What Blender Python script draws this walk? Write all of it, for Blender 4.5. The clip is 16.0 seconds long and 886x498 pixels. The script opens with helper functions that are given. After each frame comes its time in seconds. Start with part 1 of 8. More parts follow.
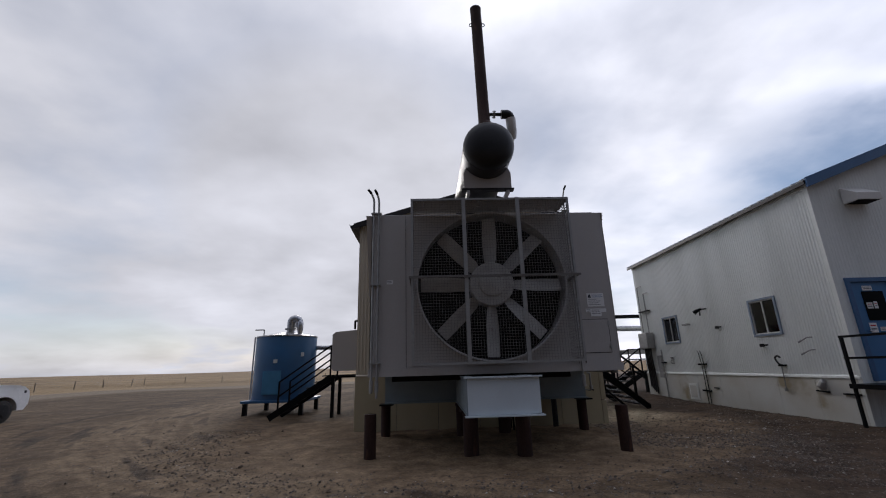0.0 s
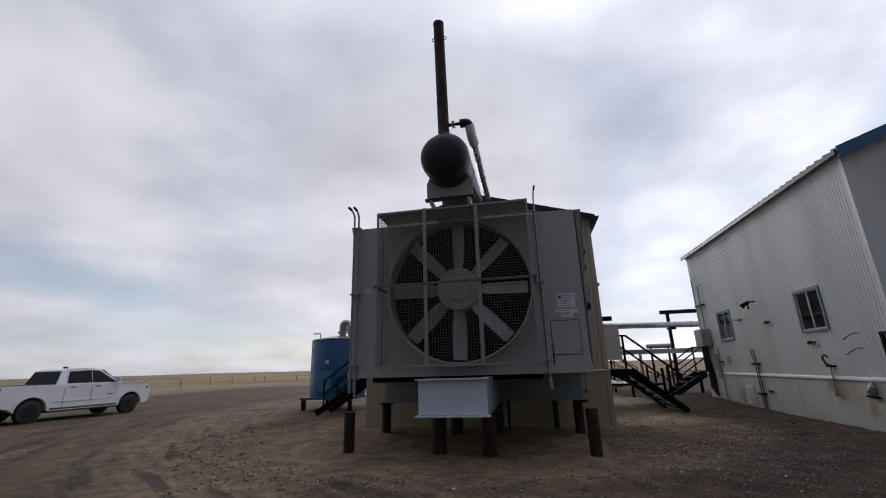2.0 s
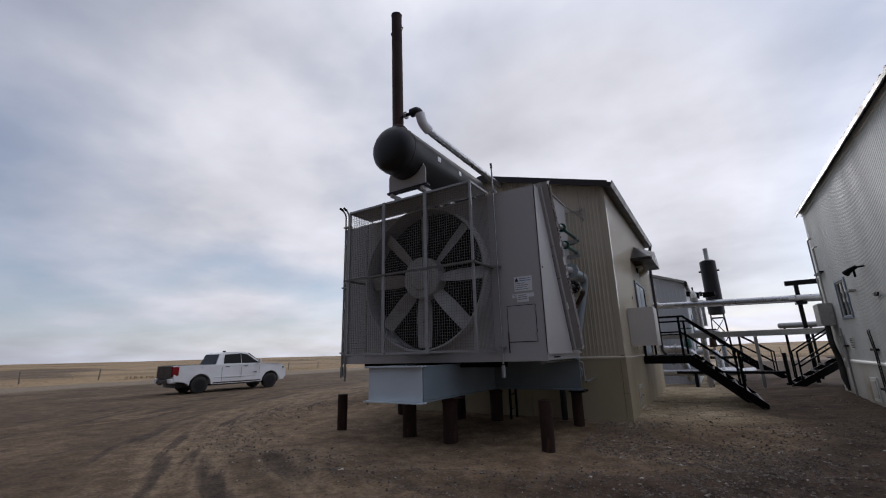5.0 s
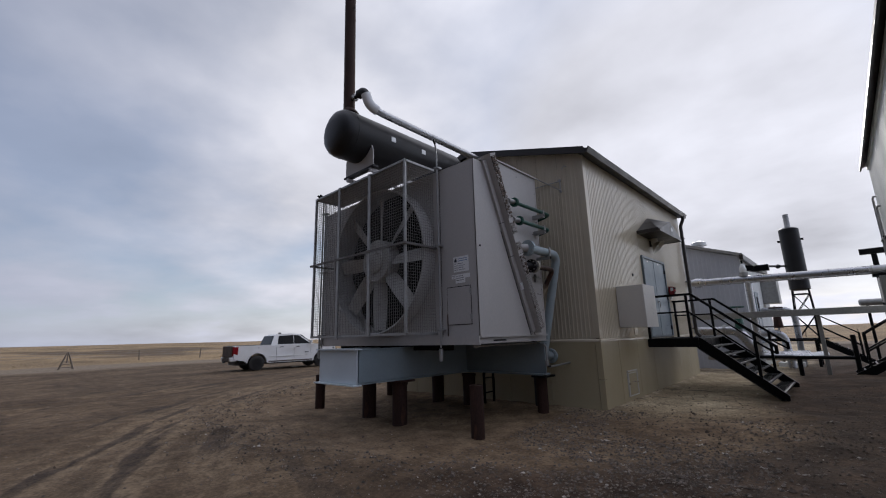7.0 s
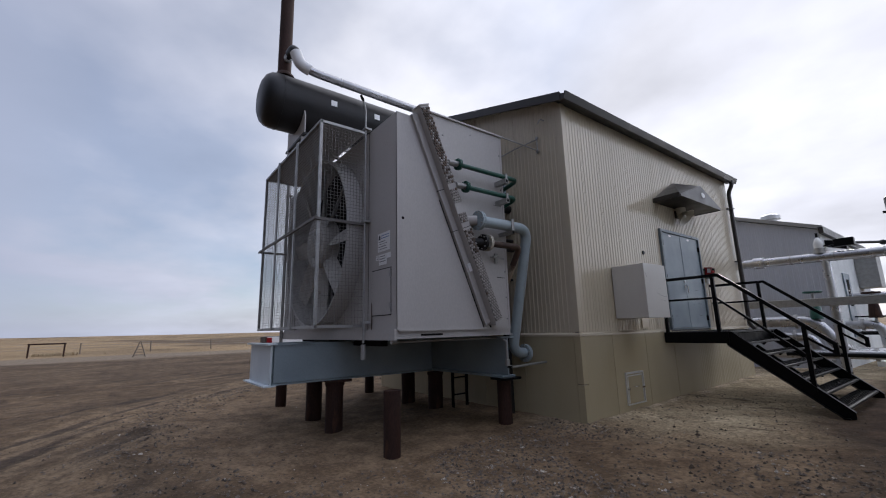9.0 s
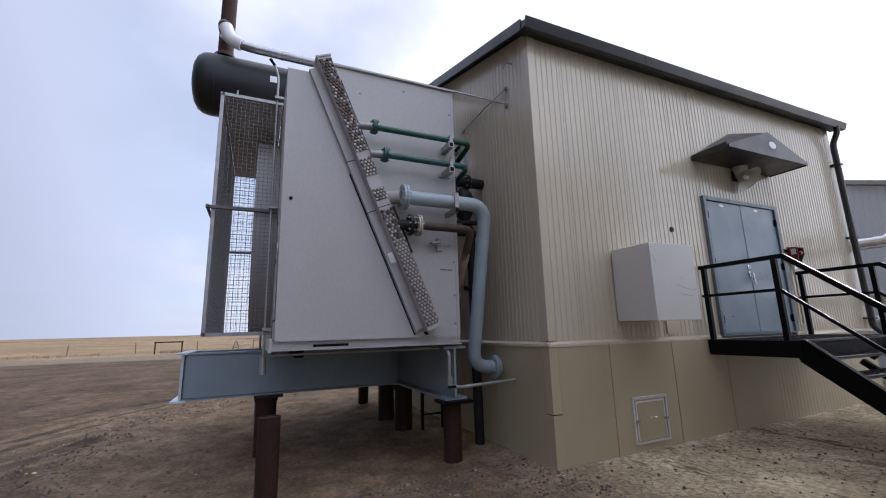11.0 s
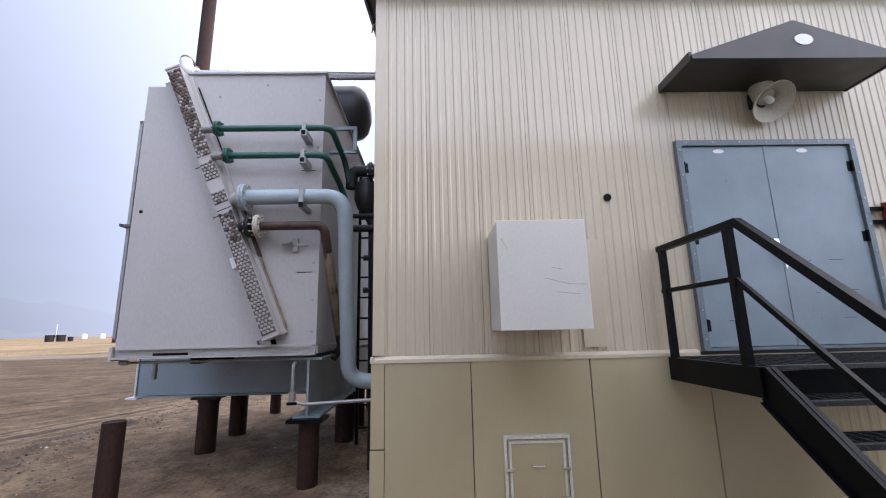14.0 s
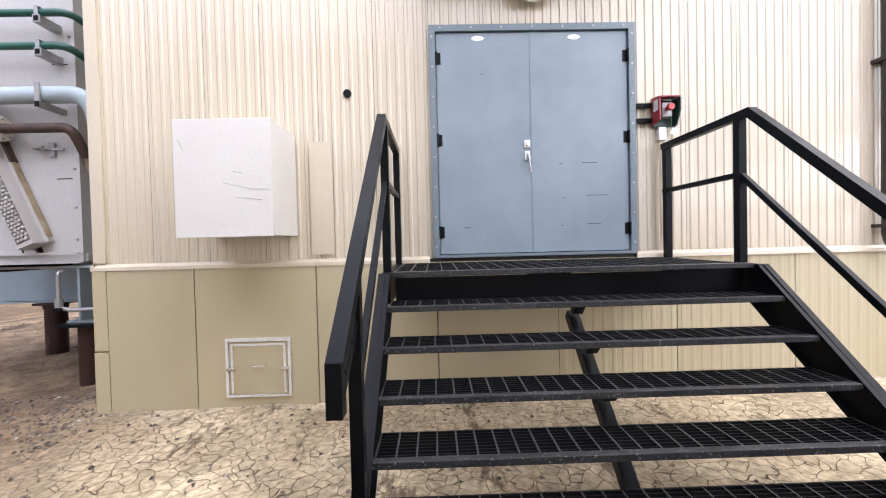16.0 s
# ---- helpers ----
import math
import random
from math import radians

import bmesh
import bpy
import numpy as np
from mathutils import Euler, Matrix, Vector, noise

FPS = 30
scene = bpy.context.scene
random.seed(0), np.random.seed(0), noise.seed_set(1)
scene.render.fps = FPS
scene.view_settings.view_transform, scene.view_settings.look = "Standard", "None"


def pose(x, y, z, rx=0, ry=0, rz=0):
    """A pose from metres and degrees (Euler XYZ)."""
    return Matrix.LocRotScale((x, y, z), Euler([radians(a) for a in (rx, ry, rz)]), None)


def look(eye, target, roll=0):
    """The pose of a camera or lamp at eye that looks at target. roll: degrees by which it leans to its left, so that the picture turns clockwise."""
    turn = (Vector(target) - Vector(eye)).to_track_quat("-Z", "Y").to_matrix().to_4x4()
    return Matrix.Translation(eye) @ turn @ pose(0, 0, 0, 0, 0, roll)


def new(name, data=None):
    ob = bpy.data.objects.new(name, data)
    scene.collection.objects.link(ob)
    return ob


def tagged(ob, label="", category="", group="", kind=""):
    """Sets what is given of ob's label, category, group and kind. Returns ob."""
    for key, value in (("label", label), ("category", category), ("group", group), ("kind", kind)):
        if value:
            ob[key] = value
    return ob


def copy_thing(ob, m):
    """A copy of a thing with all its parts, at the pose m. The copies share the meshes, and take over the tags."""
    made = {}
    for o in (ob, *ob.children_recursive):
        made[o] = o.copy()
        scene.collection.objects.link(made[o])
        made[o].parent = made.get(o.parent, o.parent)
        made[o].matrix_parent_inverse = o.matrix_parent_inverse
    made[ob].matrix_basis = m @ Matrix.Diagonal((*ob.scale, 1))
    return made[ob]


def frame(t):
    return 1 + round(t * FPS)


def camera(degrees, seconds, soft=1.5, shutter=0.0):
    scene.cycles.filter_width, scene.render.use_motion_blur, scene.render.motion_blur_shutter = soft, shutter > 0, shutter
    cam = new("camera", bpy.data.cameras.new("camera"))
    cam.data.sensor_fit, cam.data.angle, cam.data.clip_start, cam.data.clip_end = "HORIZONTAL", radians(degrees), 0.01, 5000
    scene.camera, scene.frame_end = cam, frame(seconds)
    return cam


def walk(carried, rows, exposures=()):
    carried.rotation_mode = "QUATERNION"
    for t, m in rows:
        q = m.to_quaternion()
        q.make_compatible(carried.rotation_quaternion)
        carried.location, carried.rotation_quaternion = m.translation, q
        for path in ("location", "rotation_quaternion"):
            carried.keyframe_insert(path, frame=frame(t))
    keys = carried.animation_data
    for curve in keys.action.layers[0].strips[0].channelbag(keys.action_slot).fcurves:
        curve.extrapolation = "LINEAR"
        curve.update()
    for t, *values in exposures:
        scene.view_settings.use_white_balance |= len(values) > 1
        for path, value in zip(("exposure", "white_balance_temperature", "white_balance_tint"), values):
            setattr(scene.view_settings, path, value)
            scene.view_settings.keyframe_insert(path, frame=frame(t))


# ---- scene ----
cam = camera(93.8, 16.0, 1.1)
METRES, EYE, TILT, LEAN, TURN = 19.7, 1.5, 0.0, 0.0, -2.3
ROWS = [
    (0.0, 0.0, 0.0, 0.0, 0.46, 15.92, 1.6),
    (0.5, 0.0305, -0.005, 0.0016, 3.4, 15.98, 1.67),
    (1.0, 0.0627, -0.0111, 0.0019, 6.82, 16.07, 1.69),
    (1.5, 0.0952, -0.009, 0.0019, 10.4, 16.1, 1.69),
    (2.0, 0.1273, -0.0067, 0.0004, 13.87, 16.03, 1.66),
    (2.5, 0.1577, -0.0006, -0.0, 17.39, 15.86, 1.66),
    (3.0, 0.1862, 0.0083, -0.0004, 20.98, 15.76, 1.64),
    (3.5, 0.2159, 0.0185, -0.0002, 24.83, 15.58, 1.61),
    (4.0, 0.2441, 0.0329, 0.0012, 28.52, 15.25, 1.59),
    (6.5, 0.3686, 0.1289, -0.0005, 43.09, 12.51, 1.56),
    (7.0, 0.3862, 0.1553, -0.0006, 45.9, 12.02, 1.54),
    (7.5, 0.3979, 0.1863, 0.0002, 48.46, 11.59, 1.5),
    (8.0, 0.4065, 0.2169, 0.0004, 50.75, 11.23, 1.46),
    (8.5, 0.4051, 0.2487, -0.0013, 52.88, 11.06, 1.43),
    (11.0, 0.3938, 0.4099, 0.0019, 68.4, 11.09, 1.5),
    (11.5, 0.391, 0.4429, 0.0024, 72.5, 11.25, 1.48),
    (12.0, 0.387, 0.472, 0.0046, 76.83, 11.61, 1.47),
    (12.5, 0.3874, 0.5027, 0.0061, 81.46, 12.31, 1.48),
    (13.0, 0.3849, 0.5287, 0.0059, 85.66, 12.84, 1.43),
    (13.5, 0.3846, 0.5551, 0.0062, 89.06, 12.63, 1.38),
    (14.0, 0.3862, 0.585, 0.0046, 91.0, 11.19, 1.27),
    (14.5, 0.3846, 0.6163, 0.0037, 91.88, 8.19, 1.34),
    (15.0, 0.3833, 0.6458, 0.0019, 91.77, 4.17, 1.47),
    (15.5, 0.3776, 0.6764, 0.0008, 91.29, 0.75, 1.44),
    (16.0, 0.3752, 0.7071, 0.0009, 91.18, -1.2, 1.43),
]
SUN_AZ, SUN_EL = 12.5, 20.0   # degrees west of north (+y), and above the horizon
EXPOSURES = [(0.0, 0.0, 6300, 13), (4.0, 0.12, 6300, 13), (8.5, 0.43, 6250, 13), (11.0, 1.09, 6150, 14), (12.0, 1.46, 6150, 14), (12.5, 1.57, 6150, 15), (13.5, 1.68, 6150, 15), (14.0, 1.87, 6200, 15), (14.5, 2.10, 6400, 16), (15.0, 2.38, 6800, 16), (16.0, 2.78, 6700, 16)]
walk(cam, [(t, pose(0, 0, EYE, TILT, LEAN, TURN) @ pose(METRES * x, METRES * y, METRES * z, 90 + pitch, roll, yaw)) for t, x, y, z, yaw, pitch, roll in ROWS], EXPOSURES)

# ---- sky and sun ----
sun_dir = Vector((-math.sin(radians(SUN_AZ)) * math.cos(radians(SUN_EL)), math.cos(radians(SUN_AZ)) * math.cos(radians(SUN_EL)), math.sin(radians(SUN_EL))))
world = bpy.data.worlds.new("sky")
scene.world = world
world.use_nodes = True
wt = world.node_tree
wt.nodes.clear()


def wnode(kind, **values):
    n = wt.nodes.new(kind)
    for key, value in values.items():
        n.inputs[key].default_value = value
    return n


def wmath(op, a, b=0.0, clamp=False):
    n = wt.nodes.new("ShaderNodeMath")
    n.operation, n.use_clamp = op, clamp
    for socket, value in zip(n.inputs, (a, b)):
        if isinstance(value, (int, float)):
            socket.default_value = value
        else:
            wt.links.new(value, socket)
    return n.outputs[0]


sky = wt.nodes.new("ShaderNodeTexSky")
sky.sky_type, sky.sun_disc = "NISHITA", False
sky.sun_elevation, sky.sun_rotation = radians(SUN_EL), radians(-SUN_AZ)
sky.air_density, sky.dust_density, sky.ozone_density = 1.0, 0.5, 3.0
way = wt.nodes.new("ShaderNodeTexCoord")
flat = wt.nodes.new("ShaderNodeVectorMath")
flat.operation = "NORMALIZE"
wt.links.new(way.outputs["Generated"], flat.inputs[0])
split = wt.nodes.new("ShaderNodeSeparateXYZ")
wt.links.new(flat.outputs[0], split.inputs[0])
# the cloud sheet is laid out on a plane overhead, so that it closes up towards the horizon
lift = wmath("ADD", wmath("MAXIMUM", split.outputs[2], 0.0), 0.22)
sheet = wt.nodes.new("ShaderNodeCombineXYZ")
wt.links.new(wmath("DIVIDE", split.outputs[0], lift), sheet.inputs[0])
wt.links.new(wmath("DIVIDE", split.outputs[1], lift), sheet.inputs[1])


def cloud_noise(scale, detail, rough, seed):
    n = wnode("ShaderNodeTexNoise", Scale=scale, Detail=detail, Roughness=rough)
    shift = wt.nodes.new("ShaderNodeVectorMath")
    shift.operation = "ADD"
    shift.inputs[1].default_value = (seed, seed * 0.7, 0)
    wt.links.new(sheet.outputs[0], shift.inputs[0])
    wt.links.new(shift.outputs[0], n.inputs["Vector"])
    return n.outputs["Fac"]


big, small = cloud_noise(0.75, 5, 0.5, 3.1), cloud_noise(1.6, 6, 0.5, 8.4)
toward = wt.nodes.new("ShaderNodeVectorMath")
toward.operation = "DOT_PRODUCT"
wt.links.new(flat.outputs[0], toward.inputs[0])
toward.inputs[1].default_value = sun_dir
ahead = wmath("MAXIMUM", toward.outputs["Value"], 0.0)
glow = wmath("ADD", wmath("MULTIPLY", toward.outputs["Value"], 3.35), wmath("MULTIPLY", wmath("POWER", ahead, 40.0), 0.7))
glow = wmath("ADD", glow, wmath("MULTIPLY", wmath("MINIMUM", toward.outputs["Value"], 0.0), 1.45))   # darker away from the sun
# haze smooths the clouds away from the sun
haze = wt.nodes.new("ShaderNodeMapRange")
for key, value in (("From Min", 0.0), ("From Max", 0.75), ("To Min", 0.03), ("To Max", 1.15)):
    haze.inputs[key].default_value = value
wt.links.new(toward.outputs["Value"], haze.inputs["Value"])
billow = wmath("ADD", wmath("MULTIPLY", wmath("SUBTRACT", small, 0.5), 6.2), wmath("MULTIPLY", wmath("SUBTRACT", big, 0.5), 3.6))
shade = wmath("ADD", wmath("MULTIPLY", billow, haze.outputs[0]), 4.75)
# overcast: thinner and brighter towards the sun and overhead
zenith = wt.nodes.new("ShaderNodeMapRange")
zenith.interpolation_type = "SMOOTHSTEP"
for key, value in (("From Min", 0.55), ("From Max", 1.0), ("To Min", 1.0), ("To Max", 1.7)):
    zenith.inputs[key].default_value = value
wt.links.new(split.outputs[2], zenith.inputs["Value"])
side = wt.nodes.new("ShaderNodeMapRange")   # added brightness towards the east, mostly out of view, to light the east walls
side.interpolation_type = "SMOOTHSTEP"
for key, value in (("From Min", -0.2), ("From Max", 1.0), ("To Min", 0.89), ("To Max", 2.0)):
    side.inputs[key].default_value = value
wt.links.new(split.outputs[0], side.inputs["Value"])
bright = wmath("MULTIPLY", wmath("MULTIPLY", wmath("MAXIMUM", wmath("ADD", wmath("SUBTRACT", shade, 0.75), glow), 0.3), zenith.outputs[0]), side.outputs[0])
tint = wnode("ShaderNodeMix")
tint.data_type = "RGBA"
tint.blend_type = "MULTIPLY"
tint.inputs["Factor"].default_value = 1.0
grey = wt.nodes.new("ShaderNodeCombineColor")
for i in range(3):
    wt.links.new(bright, grey.inputs[i])
wt.links.new(grey.outputs[0], tint.inputs["A"])
hue = wnode("ShaderNodeMix")
hue.data_type = "RGBA"
hue.inputs["A"].default_value, hue.inputs["B"].default_value = (0.83, 0.905, 1.13, 1), (0.965, 0.975, 1.03, 1)
wt.links.new(haze.outputs[0], hue.inputs["Factor"])
wt.links.new(hue.outputs["Result"], tint.inputs["B"])
clear = wnode("ShaderNodeMapRange")
for key, value in (("From Min", 0.40), ("From Max", 0.56), ("To Min", 0.58), ("To Max", 1.0)):
    clear.inputs[key].default_value = value
wt.links.new(wmath("ADD", wmath("MULTIPLY", big, 0.7), wmath("MULTIPLY", small, 0.3)), clear.inputs["Value"])
cover = wnode("ShaderNodeMix")
cover.data_type = "RGBA"
low = wmath("SUBTRACT", 1.0, wmath("MULTIPLY", wmath("MAXIMUM", split.outputs[2], 0.0), 4.0), True)
near_sun = wmath("MULTIPLY", wmath("POWER", ahead, 6.0), 1.3, True)
# a torn blue gap low in the north-east
rift = wt.nodes.new("ShaderNodeVectorMath")
rift.operation = "DOT_PRODUCT"
wt.links.new(flat.outputs[0], rift.inputs[0])
rift.inputs[1].default_value = (0.70, 0.66, 0.27)
gap = wnode("ShaderNodeMapRange")
gap.interpolation_type = "SMOOTHSTEP"
for key, value in (("From Min", 0.978), ("From Max", 1.004), ("To Min", 0.0), ("To Max", 1.0)):
    gap.inputs[key].default_value = value
wt.links.new(wmath("ADD", rift.outputs["Value"], wmath("MULTIPLY", wmath("SUBTRACT", small, 0.5), 0.06)), gap.inputs["Value"])
veil = wmath("MAXIMUM", wmath("MAXIMUM", wmath("MAXIMUM", clear.outputs[0], wmath("SUBTRACT", 1.0, haze.outputs[0], True)), low), near_sun)
wt.links.new(wmath("MULTIPLY", veil, wmath("SUBTRACT", 1.0, wmath("MULTIPLY", gap.outputs[0], 0.9))), cover.inputs["Factor"])
wt.links.new(sky.outputs[0], cover.inputs["A"])
wt.links.new(tint.outputs["Result"], cover.inputs["B"])
back = wnode("ShaderNodeBackground", Strength=0.1)
wt.links.new(cover.outputs["Result"], back.inputs["Color"])
wout = wt.nodes.new("ShaderNodeOutputWorld")
wt.links.new(back.outputs[0], wout.inputs[0])

sun = new("sun", bpy.data.lights.new("sun", "SUN"))
sun.data.energy, sun.data.angle, sun.data.color = 0.7, radians(14), (1.0, 0.95, 0.88)
sun.matrix_world = look(sun_dir * 100, (0, 0, 0))


# ---- materials ----
def material(name, colour, rough=0.5, metal=0.0, second=None, scale=4.0, amount=0.5, grain=60.0, fine=0.12, bump=0.1, spots=None, spot_at=0.62, spot_scale=2.0, streak=1.0, vary=0.0, spec=0.5, island=0.0):
    """Colour broken up at two scales, with fine relief; spots: a third colour in patches; streak: stretches the patches upright."""
    m = bpy.data.materials.new(name)
    m.use_nodes = True
    t = m.node_tree
    bsdf = t.nodes["Principled BSDF"]
    co = t.nodes.new("ShaderNodeTexCoord")
    mp = t.nodes.new("ShaderNodeMapping")
    mp.inputs["Scale"].default_value = (1, 1, 1 / streak)
    t.links.new(co.outputs["Object"], mp.inputs["Vector"])

    def noise_at(s, detail=5.0):
        n = t.nodes.new("ShaderNodeTexNoise")
        n.inputs["Scale"].default_value, n.inputs["Detail"].default_value = s, detail
        t.links.new(mp.outputs[0], n.inputs["Vector"])
        return n.outputs["Fac"]

    def mix(f, a, b, blend="MIX"):
        n = t.nodes.new("ShaderNodeMix")
        n.data_type, n.blend_type = "RGBA", blend
        for socket, value in ((n.inputs["Factor"], f), (n.inputs["A"], a), (n.inputs["B"], b)):
            if isinstance(value, (int, float, tuple)):
                socket.default_value = value
            else:
                t.links.new(value, socket)
        return n.outputs["Result"]

    def span(v, lo, hi, a=0.0, b=1.0):
        n = t.nodes.new("ShaderNodeMapRange")
        for key, value in (("From Min", lo), ("From Max", hi), ("To Min", a), ("To Max", b)):
            n.inputs[key].default_value = value
        t.links.new(v, n.inputs["Value"])
        return n.outputs[0]

    base = (*colour, 1.0)
    other = (*(second or [c * 0.72 for c in colour]), 1.0)
    coarse = noise_at(scale)
    col = mix(span(coarse, 0.35, 0.7, 0.0, amount), base, other)
    g = noise_at(grain, 3.0)
    col = mix(1.0, col, mix(span(g, 0.3, 0.7), (1 - fine, 1 - fine, 1 - fine, 1), (1 + fine, 1 + fine, 1 + fine, 1)), "MULTIPLY")
    if spots:
        col = mix(span(noise_at(spot_scale, 8.0), spot_at, spot_at + 0.08), col, (*spots, 1.0))
    if vary:
        info = t.nodes.new("ShaderNodeObjectInfo")
        v = span(info.outputs["Random"], 0, 1, 1 - vary, 1 + vary)
        cc = t.nodes.new("ShaderNodeCombineColor")
        for i in range(3):
            t.links.new(v, cc.inputs[i])
        col = mix(1.0, col, cc.outputs[0], "MULTIPLY")
    if island:
        geo = t.nodes.new("ShaderNodeNewGeometry")
        v = span(geo.outputs["Random Per Island"], 0, 1, 1 - island, 1 + island)
        cc = t.nodes.new("ShaderNodeCombineColor")
        for i in range(3):
            t.links.new(v, cc.inputs[i])
        col = mix(1.0, col, cc.outputs[0], "MULTIPLY")
    t.links.new(col, bsdf.inputs["Base Color"])
    t.links.new(span(coarse, 0.3, 0.7, max(rough - 0.08, 0.02), min(rough + 0.1, 1)), bsdf.inputs["Roughness"])
    bsdf.inputs["Metallic"].default_value = metal
    bsdf.inputs["Specular IOR Level"].default_value = spec
    if bump:
        b = t.nodes.new("ShaderNodeBump")
        b.inputs["Strength"].default_value, b.inputs["Distance"].default_value = bump, 0.004
        t.links.new(g, b.inputs["Height"])
        t.links.new(b.outputs[0], bsdf.inputs["Normal"])
    return m


